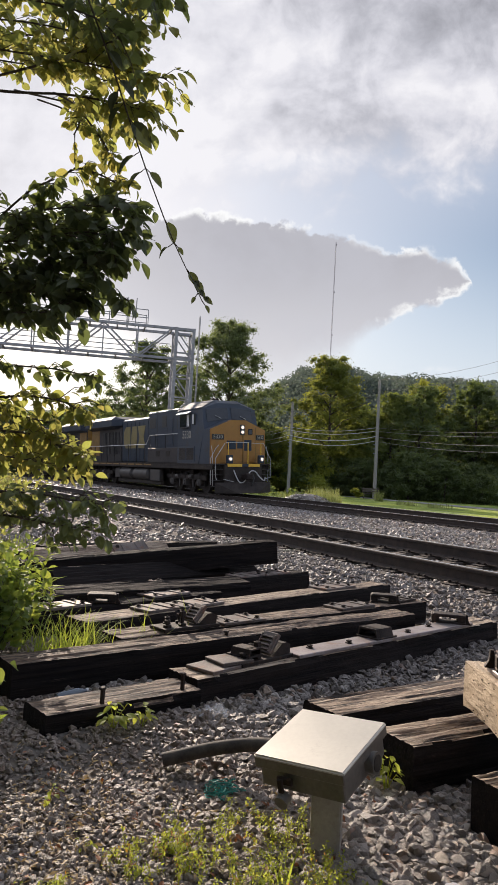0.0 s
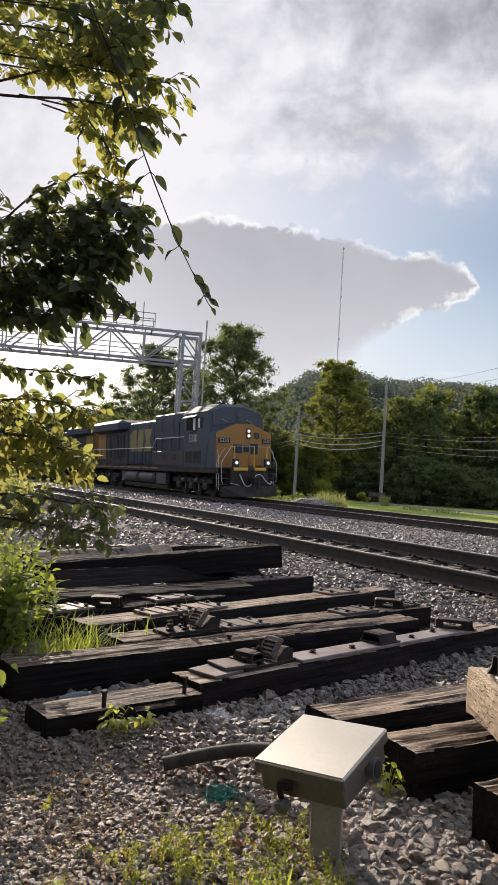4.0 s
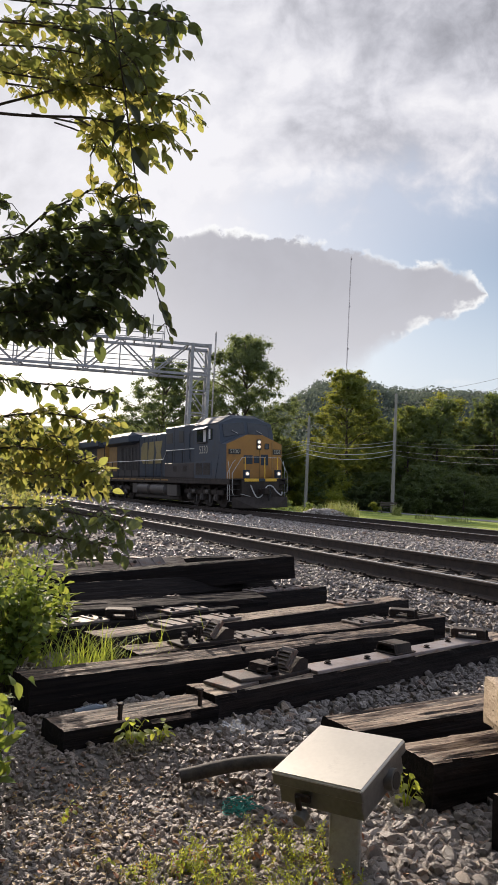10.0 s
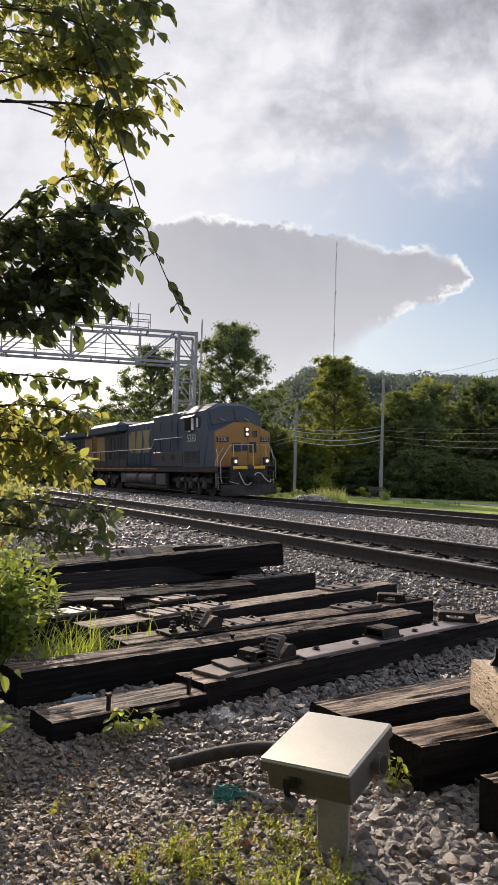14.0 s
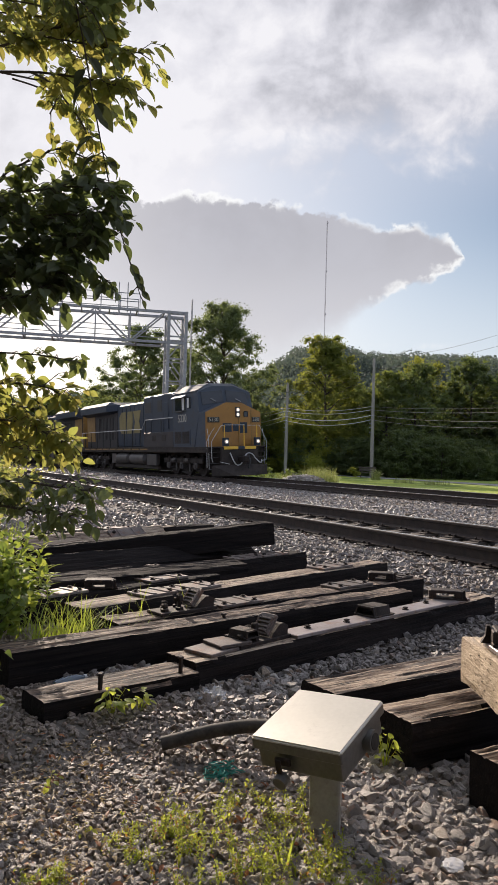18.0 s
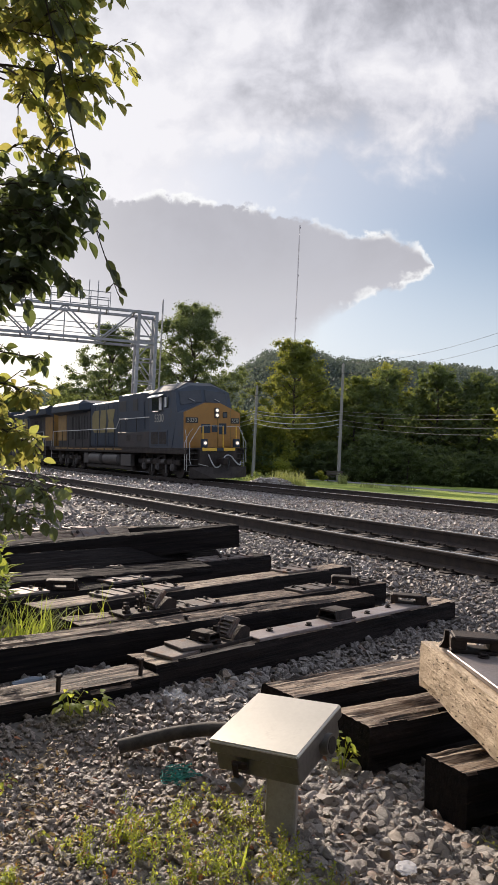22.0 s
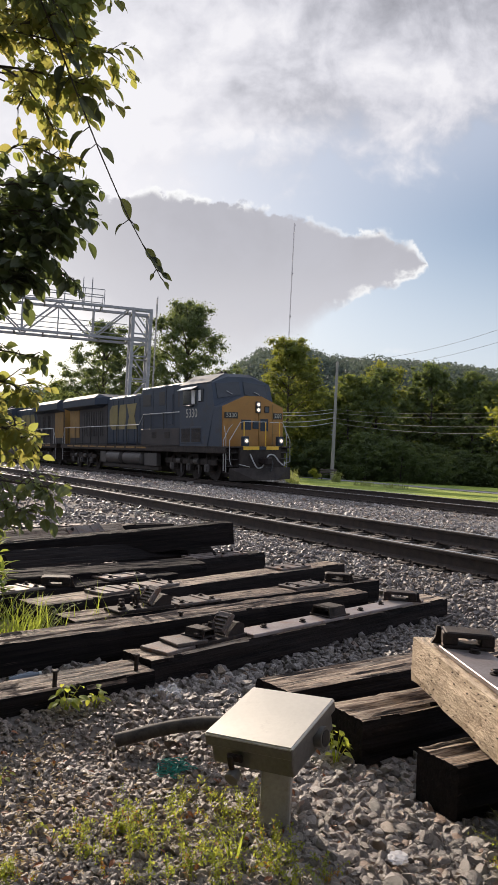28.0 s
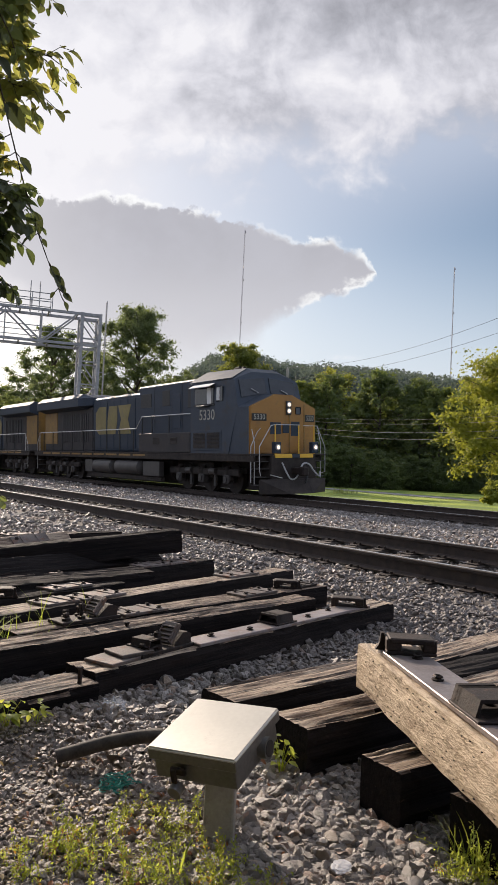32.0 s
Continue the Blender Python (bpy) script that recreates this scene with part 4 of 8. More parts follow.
    # clutter on the roof
    P("horn", "grime", lambda b: (box(b, -3.3, -2.9, -0.2, 0.2, 4.64, 4.74, 0.02), tube(b, (-3.0, -0.1, 4.80), (-2.6, -0.1, 4.80), 0.03, 0.08, 10), tube(b, (-3.0, 0.1, 4.80), (-2.6, 0.1, 4.80), 0.03, 0.08, 10)))
    P("antenna_dome", "white_paint", lambda b: (tube(b, (-2.0, 0.2, 4.64), (-2.0, 0.2, 4.70), 0.16, 0.12, 14), tube(b, (-2.0, 0.2, 4.70), (-2.0, 0.2, 4.74), 0.12, 0.03, 14)))
    # raised equipment hood behind the cab
    P("equipment_hood", "blue", lambda b: box(b, -8.75, -3.95, -1.36, 1.36, 1.50, 4.40, 0.06))
    P("hood_roof", "blue_roof", lambda b: box(b, -8.7, -4.0, -1.0, 1.0, 4.39, 4.47, 0.03))
    for s in (-1, 1):
        for x0, x1, z0, z1 in ((-8.55, -7.55, 3.45, 4.05), (-6.55, -5.9, 3.45, 4.10), (-4.45, -4.05, 3.3, 4.15)):
            g = P("intake_grille", "black", lambda b: box(b, x0, x1, s * 1.365 - 0.012, s * 1.365 + 0.012, z0, z1, 0.01), "dark intake opening")
        P("lower_cabinet", "grime_blue", lambda b: box(b, -8.45, -4.02, s * 1.36 - 0.16, s * 1.36 + 0.16, 1.50, 2.32, 0.03), "dusty brown lower cabinet")
        for x0 in (-7.1, -5.6):
            P("cabinet_louvre", "grime", lambda b: (louvre(b, x0, x0 + 0.55, 1.85, 2.15, -1.52, 6) if s < 0 else box(b, x0, x0 + 0.55, 1.515, 1.53, 1.85, 2.15)))
        for x0 in (-7.3, -5.75, -4.9):
            P("panel_seam", "black", lambda b: box(b, x0 - 0.012, x0 + 0.012, s * 1.362 - 0.006, s * 1.362 + 0.006, 2.34, 4.3))
        P("access_door", "blue", lambda b: box(b, -5.6, -5.0, s * 1.37 - 0.015, s * 1.37 + 0.015, 2.5, 3.9, 0.01))
    # long hood
    P("engine_hood", "blue", lambda b: (box(b, -14.9, -8.75, -0.92, 0.92, 1.50, 4.22, 0.07)))
    for k in range(8):
        x = -14.6 + k * 0.78
        for s in (-1, 1):
            P("hood_door", "blue", lambda b: box(b, x, x + 0.72, s * 0.925 - 0.018, s * 0.925 + 0.018, 1.65, 4.02, 0.008))
    for x0 in (-13.6, -12.0, -10.3):
        P("roof_hatch", "blue_roof", lambda b: box(b, x0, x0 + 1.1, -0.6, 0.6, 4.20, 4.30, 0.03))
    P("exhaust_stack", "grime", lambda b: box(b, -11.0, -10.2, -0.35, 0.35, 4.2, 4.45, 0.03))
    # yellow emblem on the hood side, as plain shapes
    for s in (-1, 1):
        yy = s * 0.95
        x = -14.45
        z0, z1, zm = 2.36, 3.74, 3.05
        for o in (((0, zm - 0.4), (0.4, z0), (1.25, z0), (1.25, z1), (0.4, z1), (0, zm + 0.4)), ((1.42, z0), (2.35, z0), (2.55, zm), (2.55, z1), (1.62, z1), (1.42, zm)),
                  ((2.66, z0), (4.05, z0), (3.72, zm), (4.05, z1), (2.66, z1), (2.98, zm))):
            P("emblem_block", "emblem", lambda b: prism(b, [(x + p, q) for p, q in o], "y", yy - 0.006, yy + 0.006), "faded yellow painted block")
    # radiator end with overhanging wings
    P("radiator_body", "grime_blue", lambda b: box(b, -21.9, -14.9, -0.95, 0.95, 1.50, 3.8, 0.04))
    P("radiator_wing", "blue", lambda b: (prism(b, [(-1.46, 3.86), (-0.95, 3.70), (0.95, 3.70), (1.46, 3.86), (1.46, 4.26), (1.15, 4.50), (-1.15, 4.50), (-1.46, 4.26)], "x", -21.9, -15.6),
                                          fan_hull(b, [(-15.6, s * y, z) for s in (-1, 1) for y, z in ((1.46, 3.86), (1.46, 4.26), (1.15, 4.5), (0.95, 3.7))] + [(-14.8, s * y, z) for s in (-1, 1) for y, z in ((0.95, 3.9), (0.95, 4.3))])))
    for s in (-1, 1):
        P("wing_top", "blue_roof", lambda b: fan_hull(b, [(x, s * y, z) for x in (-21.9, -15.6) for y, z in ((1.45, 4.275), (1.15, 4.51), (1.15, 4.53), (1.46, 4.29))]))
        for x0 in (-19.1, -17.8, -16.5):
            P("radiator_grille", "black", lambda b: (box(b, x0, x0 + 1.1, s * 0.96 - 0.01, s * 0.96 + 0.01, 2.0, 3.5, 0.01)))
            for q in range(3):
                P("grille_bar", "grime_blue", lambda b: box(b, x0 + 0.22 + q * 0.3, x0 + 0.28 + q * 0.3, s * 0.985 - 0.012, s * 0.985 + 0.012, 2.0, 3.5))
        P("rear_panel", "yellow_dull", lambda b: box(b, -21.85, -19.9, s * 0.965 - 0.012, s * 0.965 + 0.012, 1.9, 3.68, 0.01), "faded yellow rear panel")
    P("rear_wall", "yellow_dull", lambda b: box(b, -21.96, -21.9, -0.9, 0.9, 1.5, 4.2, 0.01))
    # handrails
    for s in (-1, 1):
        y = s * 1.5
        P("handrail", "handrail", lambda b: pipe(b, [(-21.3, y, 1.5), (-21.3, y, 2.55), (-8.75, y, 2.55), (-8.2, y, 3.05), (-4.05, y, 3.05)], 0.024, 6), "pale steel handrail")
        xs = [-20.6 + 1.45 * k for k in range(9)]
        for x in xs:
            P("stanchion", "black", lambda b: tube(b, (x, y, 1.5), (x, y, 2.55), 0.026, n=6))
        for x in (-8.15, -7.25, -5.75):
            P("stanchion", "black", lambda b: tube(b, (x, y, 1.9), (x, y, 3.05), 0.026, n=6))
        for x, zz in ((-21.75, 1.0), (0.28, 1.0)):
            P("grab_rail", "handrail", lambda b: pipe(b, [(x, y, 0.45), (x, y, 1.9), (x + (0.35 if x < -1 else -0.15), y, 2.35)], 0.014, 6))
    # fuel tank and reservoirs
    P("fuel_tank", "grime", lambda b: prism(b, [(-0.85, 1.2), (-0.85, 0.5), (-0.6, 0.22), (0.6, 0.22), (0.85, 0.5), (0.85, 1.2)], "x", -14.6, -6.6))
    for s in (-1, 1):
        for x0, x1 in ((-13.5, -11.5), (-10.95, -8.6)):
            P("air_reservoir", "tank_grey", lambda b: (tube(b, (x0, s * 1.22, 0.82), (x1, s * 1.22, 0.82), 0.35, n=20), tube(b, (x0 - 0.1, s * 1.22, 0.82), (x0, s * 1.22, 0.82), 0.2, 0.34, 20),
                                                      tube(b, (x1, s * 1.22, 0.82), (x1 + 0.1, s * 1.22, 0.82), 0.34, 0.2, 20)), "dusty grey air cylinder", 40)
        P("equipment_box", "tank_grey", lambda b: box(b, -8.15, -6.65, s * 1.35 - 0.12, s * 1.35 + 0.12, 0.48, 1.12, 0.02), "dusty grey equipment box")
        P("equipment_box", "tank_grey", lambda b: box(b, -14.65, -13.75, s * 1.35 - 0.1, s * 1.35 + 0.1, 0.5, 1.12, 0.02), "dusty grey equipment box")
        P("tank_skirt", "grime", lambda b: box(b, -14.3, -6.7, s * 1.25 - 0.1, s * 1.25 + 0.1, 0.26, 0.46, 0.03))
    # trucks
    for c in (-3.65, -18.65):
        tr = P("truck", "grime", lambda b: (box(b, c - 0.5, c + 0.5, -1.0, 1.0, 0.55, 1.15, 0.03), box(b, c - 2.6, c + 2.6, -0.9, 0.9, 0.75, 0.95, 0.02)))
        for s in (-1, 1):
            y = s * 1.12
            P("side_frame", "grime", lambda b: (box(b, c - 2.55, c + 2.55, y - 0.08, y + 0.08, 0.66, 0.92, 0.04), box(b, c - 2.0, c - 1.55, y - 0.1, y + 0.1, 0.45, 0.7, 0.03), box(b, c + 1.55, c + 2.0, y - 0.1, y + 0.1, 0.45, 0.7, 0.03)), parent=tr)
            for dx in (-1.75, 0, 1.75):
                P("journal_box", "tank_grey", lambda b: (box(b, c + dx - 0.19, c + dx + 0.19, y - 0.14, y + 0.14, 0.36, 0.70, 0.04), tube(b, (c + dx, y - 0.17 * 1, 0.53), (c + dx, y + 0.17, 0.53), 0.12, n=12)), parent=tr)
                P("spring", "grime", lambda b: tube(b, (c + dx, y, 0.70), (c + dx, y, 1.02), 0.11, n=10), parent=tr)
            for dx in (-0.88, 0.88):
                P("brake_cylinder", "tank_grey", lambda b: (tube(b, (c + dx - 0.2, y * 1.1, 0.82), (c + dx + 0.22, y * 1.1, 0.82), 0.12, n=12), box(b, c + dx - 0.07, c + dx + 0.07, y - 0.05, y + 0.05, 0.25, 0.8, 0.02)), parent=tr)
    ws = wheelset_mesh()
    for x in AXLES:
        o = new("wheelset", ws)
        o.parent = t
        o.matrix_basis = pose(x, 0, 0.53)
        o["label"] = "steel wheel pair on its axle"
    # pilot, steps, coupler, hoses
    P("pilot_plate", "grime", lambda b: box(b, 0.50, 0.60, -1.0, 1.0, 0.55, 1.45, 0.02))
    P("snow_plow", "grime", lambda b: (fan_hull(b, [(0.55, -1.5, 0.12), (0.55, 1.5, 0.12), (1.05, 0.5, 0.12), (1.05, -0.5, 0.12), (0.55, -1.5, 0.62), (0.55, 1.5, 0.62), (0.80, 0.5, 0.62), (0.80, -0.5, 0.62)])))
    cp = P("coupler", "rust", lambda b: (box(b, 0.55, 1.05, -0.12, 0.12, 0.78, 1.02, 0.03), box(b, 0.98, 1.28, -0.16, 0.14, 0.74, 1.06, 0.05)))
    P("rear_coupler", "rust", lambda b: (box(b, -22.62, -22.1, -0.12, 0.12, 0.78, 1.02, 0.03)))
    for xs0, sg in ((0.05, 1), (-21.65, -1)):
        for s in (-1, 1):
            P("step_well", "grime", lambda b: (box(b, xs0 - 0.03, xs0, s * 1.27 - 0.24, s * 1.27 + 0.24, 0.4, 1.45), box(b, xs0, xs0 + 0.5 * 1, s * 1.0 - 0.02, s * 1.0 + 0.02, 0.4, 1.45)))
            for z in (0.42, 0.70, 0.98, 1.24):
                P("step", "tank_grey", lambda b: box(b, xs0, xs0 + 0.46, s * 1.27 - 0.22, s * 1.27 + 0.22, z - 0.012, z + 0.005, 0.003), "worn steel step")
    for y0, y1 in ((-0.86, -0.1), (0.24, 0.86)):
        P("anticlimber", "yellow_bright", lambda b: box(b, 0.56, 0.63, y0, y1, 1.36, 1.50, 0.01), "yellow painted edge")
    P("anticlimber", "blue", lambda b: box(b, 0.56, 0.64, -0.1, 0.24, 1.36, 1.50, 0.01))
    for y in (-0.72, 0.98):
        d = P("ditch_light_box", "blue", lambda b: box(b, 0.42, 0.60, y - 0.15, y + 0.15, 1.52, 1.92, 0.02), "dark light housing")
        P("rim", "galv", lambda b: tube(b, (0.60, y, 1.73), (0.63, y, 1.73), 0.11, n=18), parent=d, sm=40)
        P("lens", "lamp", lambda b: tube(b, (0.625, y, 1.73), (0.64, y, 1.73), 0.068, n=18), "lit ditch light", parent=d)
    # front handrails
    P("front_handrail", "handrail", lambda b: pipe(b, [(0.55, -1.42, 0.75), (0.55, -1.48, 0.95), (0.55, -1.48, 1.75), (0.55, -0.98, 2.48), (0.55, -0.9, 2.5), (0.55, -0.75, 2.52), (0.55, 0.30, 2.52)], 0.015, 6), "pale front handrail")
    P("front_handrail", "handrail", lambda b: pipe(b, [(0.55, 0.45, 2.50), (0.55, 1.10, 2.50), (0.55, 1.48, 1.75), (0.55, 1.48, 0.85), (0.55, 1.2, 0.78)], 0.015, 6), "pale front handrail")
    for y in (-0.80, -0.30 + 0.55, 0.95):
        P("front_post", "yellow_bright", lambda b: tube(b, (0.55, y, 1.5), (0.55, y, 2.52), 0.024, n=6), "yellow post")
    P("front_handrail", "handrail", lambda b: pipe(b, [(0.1, -1.52, 0.5), (0.1, -1.52, 1.75), (0.02, -1.2, 2.25), (0.02, -1.05, 2.40)], 0.015, 6), "pale front handrail")
    P("air_hose", "hose_grey", lambda b: pipe(b, soft([(0.62, -0.55, 1.2), (0.75, -0.45, 0.85), (0.80, -0.30, 0.62), (0.80, -0.05, 0.68), (0.78, 0.15, 1.0), (0.75, 0.32, 1.16), (0.78, 0.55, 1.12), (0.80, 0.75, 0.88), (0.80, 1.0, 0.70), (0.72, 1.1, 0.85)]), 0.03, 7), "grey hanging air hose")
    P("air_hose", "black", lambda b: pipe(b, [(0.62, 0.45, 1.1), (0.85, 0.42, 0.8), (0.9, 0.3, 0.5), (0.8, 0.2, 0.4)], 0.03, 7))
    P("cut_lever", "handrail", lambda b: pipe(b, [(0.66, -1.1, 0.78), (0.7, -0.6, 0.66)], 0.015, 5))
    return t


LEAD_X = -20.6
lead = locomotive(pose(LEAD_X, FAR_C, -0.015, FAR_TILT))
second = copy_thing(lead, pose(LEAD_X - 45.2, FAR_C, -0.015, -FAR_TILT, 0, 180))
tagged(second, "trailing dark blue diesel locomotive coupled tail to tail")


def tank_car(m):
    t = thing("tank_car", "beige cylindrical tank car coupled behind the locomotives", "tank car", m, group="tank cars")

    def P(name, mat, fn, label="", sm=None):
        bm = bmesh.new()
        fn(bm)
        return part(name, bm, M[mat], t, label, smooth_angle=sm)
    P("barrel", "tank_beige", lambda b: (tube(b, (-15.2, 0, 2.7), (-0.9, 0, 2.7), 1.5, n=32), tube(b, (-0.9, 0, 2.7), (-0.45, 0, 2.7), 1.5, 0.9, 32), tube(b, (-15.65, 0, 2.7), (-15.2, 0, 2.7), 0.9, 1.5, 32)), "beige barrel", 35)
    P("dome", "tank_beige", lambda b: tube(b, (-8, 0, 4.1), (-8, 0, 4.6), 0.5, n=16))
    P("stub_sill", "grime", lambda b: box(b, -16.1, 0, -0.5, 0.5, 0.9, 1.25, 0.02))
    for s in (-1, 1):
        P("side_rail", "grime", lambda b: pipe(b, [(-15.9, s * 1.5, 1.2), (-0.2, s * 1.5, 1.2)], 0.04))
    for c in (-2.2, -13.9):
        P("truck", "grime", lambda b: [box(b, c - 1.3, c + 1.3, s * 1.0 - 0.1, s * 1.0 + 0.1, 0.4, 0.75, 0.04) for s in (-1, 1)] + [tube(b, (c + d, s * 0.68, 0.45), (c + d, s * 0.82, 0.45), 0.45, n=22) for d in (-0.88, 0.88) for s in (-1, 1)])
    return t


cars = [tank_car(pose(LEAD_X - 47.2, FAR_C, -0.015, FAR_TILT))]
for k in (1, 2):
    cars.append(copy_thing(cars[0], pose(LEAD_X - 47.2 - 17.0 * k, FAR_C, -0.015, FAR_TILT)))


# ---- signal gantry ----
def beam_between(bm, a, b, w):
    """A square bar from a to b."""
    a, b = Vector(a), Vector(b)
    d = b - a
    q = d.to_track_quat("Z", "Y").to_matrix().to_4x4()
    box(bm, -w / 2, w / 2, -w / 2, w / 2, 0, d.length, 0, Matrix.Translation(a) @ q)


def gantry():
    t = thing("signal_gantry", "grey galvanised lattice signal bridge spanning both tracks", "signal bridge", pose(-47.0, 19.3, -0.4, 0, 0, -16))
    lx, ly, H = 0.90, 0.60, 11.35

    def B(name, a, b, w, mat="galv"):
        bm = bmesh.new()
        beam_between(bm, a, b, w)
        part(name, bm, M[mat], t)
    for x in (-lx, lx):
        for y in (-ly, ly):
            B("leg", (x, y, 0), (x, y, H), 0.22)
    zs = [0.3 + 1.55 * k for k in range(8)]
    for z in zs:
        for x in (-lx, lx):
            B("strut", (x, -ly, z), (x, ly, z), 0.10)
        for y in (-ly, ly):
            B("strut", (-lx, y, z), (lx, y, z), 0.10)
    for k in range(7):
        a, b = (zs[k], zs[k + 1]) if k % 2 else (zs[k + 1], zs[k])
        for x in (-lx, lx):
            B("brace", (x, -ly, a), (x, ly, b), 0.08)
        for y in (-ly, ly):
            B("brace", (-lx, y, a), (lx, y, b), 0.10)
    # span over the tracks
    z0, z1 = 9.15, 11.25
    for x in (-lx, lx):
        for z in (z0, z1):
            B("chord", (x, -19.5, z), (x, ly, z), 0.17)
        for k in range(8):
            ya, yb = -0.9 - 2.32 * k, -0.9 - 2.32 * (k + 1)
            B("vertical", (x, yb, z0), (x, yb, z1), 0.08)
            B("diagonal", (x, ya, z1) if k % 2 == 0 else (x, ya, z0), (x, yb, z0) if k % 2 == 0 else (x, yb, z1), 0.10)
    for k in range(11):
        y = -0.9 - 1.86 * k
        for z in (z0, z1):
            B("cross_beam", (-lx, y, z), (lx, y, z), 0.10)
    # walkway railing on top and inside
    for zz in (z0 + 0.45, z0 + 0.8, z0 + 1.15):
        B("inner_rail", (0, -19.0, zz), (0, -0.9, zz), 0.045)
    for zz in (z1 + 0.55, z1 + 1.1):
        B("top_rail", (lx, -13.0, zz), (lx, -2.6, zz), 0.05)
        B("top_rail", (-lx, -13.0, zz), (-lx, -2.6, zz), 0.05)
    for k in range(9):
        y = -2.6 - 1.3 * k
        for x in (-lx, lx):
            B("rail_post", (x, y, z1), (x, y, z1 + 1.1), 0.05)
    for y in (-3.4, -4.0):
        for x in (-0.2, 0.2):
            B("cage_post", (x, y, z1), (x, y, z1 + 2.0), 0.05)
    # ladder beside the leg
    for x in (-0.22, 0.22):
        B("ladder_rail", (x, ly + 0.50, 2.0), (x, ly + 0.50, H + 1.1), 0.05)
    for k in range(30):
        B("rung", (-0.22, ly + 0.50, 2.2 + 0.31 * k), (0.22, ly + 0.50, 2.2 + 0.31 * k), 0.03)
    for z in (4.5, 7.5, 10.8):
        B("ladder_tie", (0.2, ly, z), (0.2, ly + 0.50, z), 0.05)
    # second tower across the line
    for x in (-lx, lx):
        for y in (-19.5, -18.0):
            B("leg", (x, y, 0), (x, y, H), 0.30)
    bm = bmesh.new()
    box(bm, -1.0, 1.0, -1.3, 1.3, -0.3, 0.3, 0.03)
    part("footing", bm, M["road"], t)
    bm = bmesh.new()
    box(bm, -1.0, 1.0, -20.0, -17.5, -0.3, 0.3, 0.03)
    part("footing", bm, M["road"], t)
    return t


gantry()


# ---- steel on the ties ----
def plate_mesh(L, w, t=0.018, shoulders=True):
    bm = bmesh.new()
    box(bm, -L / 2, L / 2, -w / 2, w / 2, 0, t, 0.003)
    if shoulders:
        for s in (-0.21, 0.21):
            box(bm, s * L - 0.016, s * L + 0.016, -w / 2 + 0.006, w / 2 - 0.006, t, t + 0.007, 0.003)
    return bm


def bolt(bm, x, y, z, h=0.017, r=0.018):
    """Shank, washer and a domed square head."""
    tube(bm, (x, y, z), (x, y, z + h), r * 0.55, n=8)
    tube(bm, (x, y, z), (x, y, z + 0.005), r * 1.1, n=10)
    box(bm, x - r * 0.8, x + r * 0.8, y - r * 0.8, y + r * 0.8, z + h * 0.55, z + h, r * 0.25)


def tie_plate(key, a, b=0.5, turn=0, L=0.30, w=0.18, mat="plate_steel", tilt=0, z=0.0, bolts=2, shoulders=True):
    t = thing("tie_plate", "worn steel tie plate with bolt heads lying on a railway tie", "tie plate", tie_at(key, a, b) @ pose(0, 0, z, tilt, 0, turn), group="tie plates")
    part("plate", plate_mesh(L, w, 0.018, shoulders), M[mat], t)
    for i in range(bolts):
        bm = bmesh.new()
        bolt(bm, (-1 if i % 2 else 1) * L * 0.36, (0.28 if i % 3 else -0.28) * w, 0.017)
        part("bolt", bm, M["rust"], t)


def rail_chair(key, a, b=0.5, turn=0, lean=52):
    """A switch chair: base, sole plate, ribbed brace leaning on its stop, and bolts."""
    t = thing("rail_chair", "rusty cast switch chair with a ribbed brace, bolted to a tie", "rail chair", tie_at(key, a, b) @ pose(0, 0, 0, 0, 0, turn), group="rail chairs")
    part("sole_plate", plate_mesh(0.42, 0.16, 0.02, False), M["rust"], t)
    bm = bmesh.new()
    prism(bm, [(0.045, 0.02), (0.19, 0.02), (0.19, 0.07), (0.155, 0.085), (0.12, 0.085), (0.07, 0.045)], "y", -0.065, 0.065)
    part("stop", bm, M["rust"], t)
    m = pose(0.035, 0, 0.03, 0, lean * 0.75, 0)
    bm = bmesh.new()
    box(bm, -0.012, 0.012, -0.055, 0.055, 0, 0.125, 0.004, m)
    br = part("brace", bm, M["plate_steel"], t, "ribbed brace plate")
    for i in range(4):
        bm = bmesh.new()
        box(bm, -0.024, -0.012, -0.042, 0.042, 0.014 + 0.024 * i, 0.024 + 0.024 * i, 0.002, m)
        part("rib", bm, M["plate_steel"], br)
    for s in (-0.055, 0.055):
        bm = bmesh.new()
        box(bm, -0.026, -0.012, s * 0.83 - 0.005, s * 0.83 + 0.005, 0.005, 0.105, 0.002, m)
        part("rib", bm, M["plate_steel"], br)
    for x, y, h in ((-0.05, -0.03, 0.09), (-0.12, 0.03, 0.05), (-0.16, -0.03, 0.045), (-0.02, 0.04, 0.06)):
        bm = bmesh.new()
        bolt(bm, x, y, 0.02, h, 0.02)
        tube(bm, (x, y, 0.02), (x, y, 0.035), 0.026, n=6)
        part("bolt", bm, M["rust"], t)


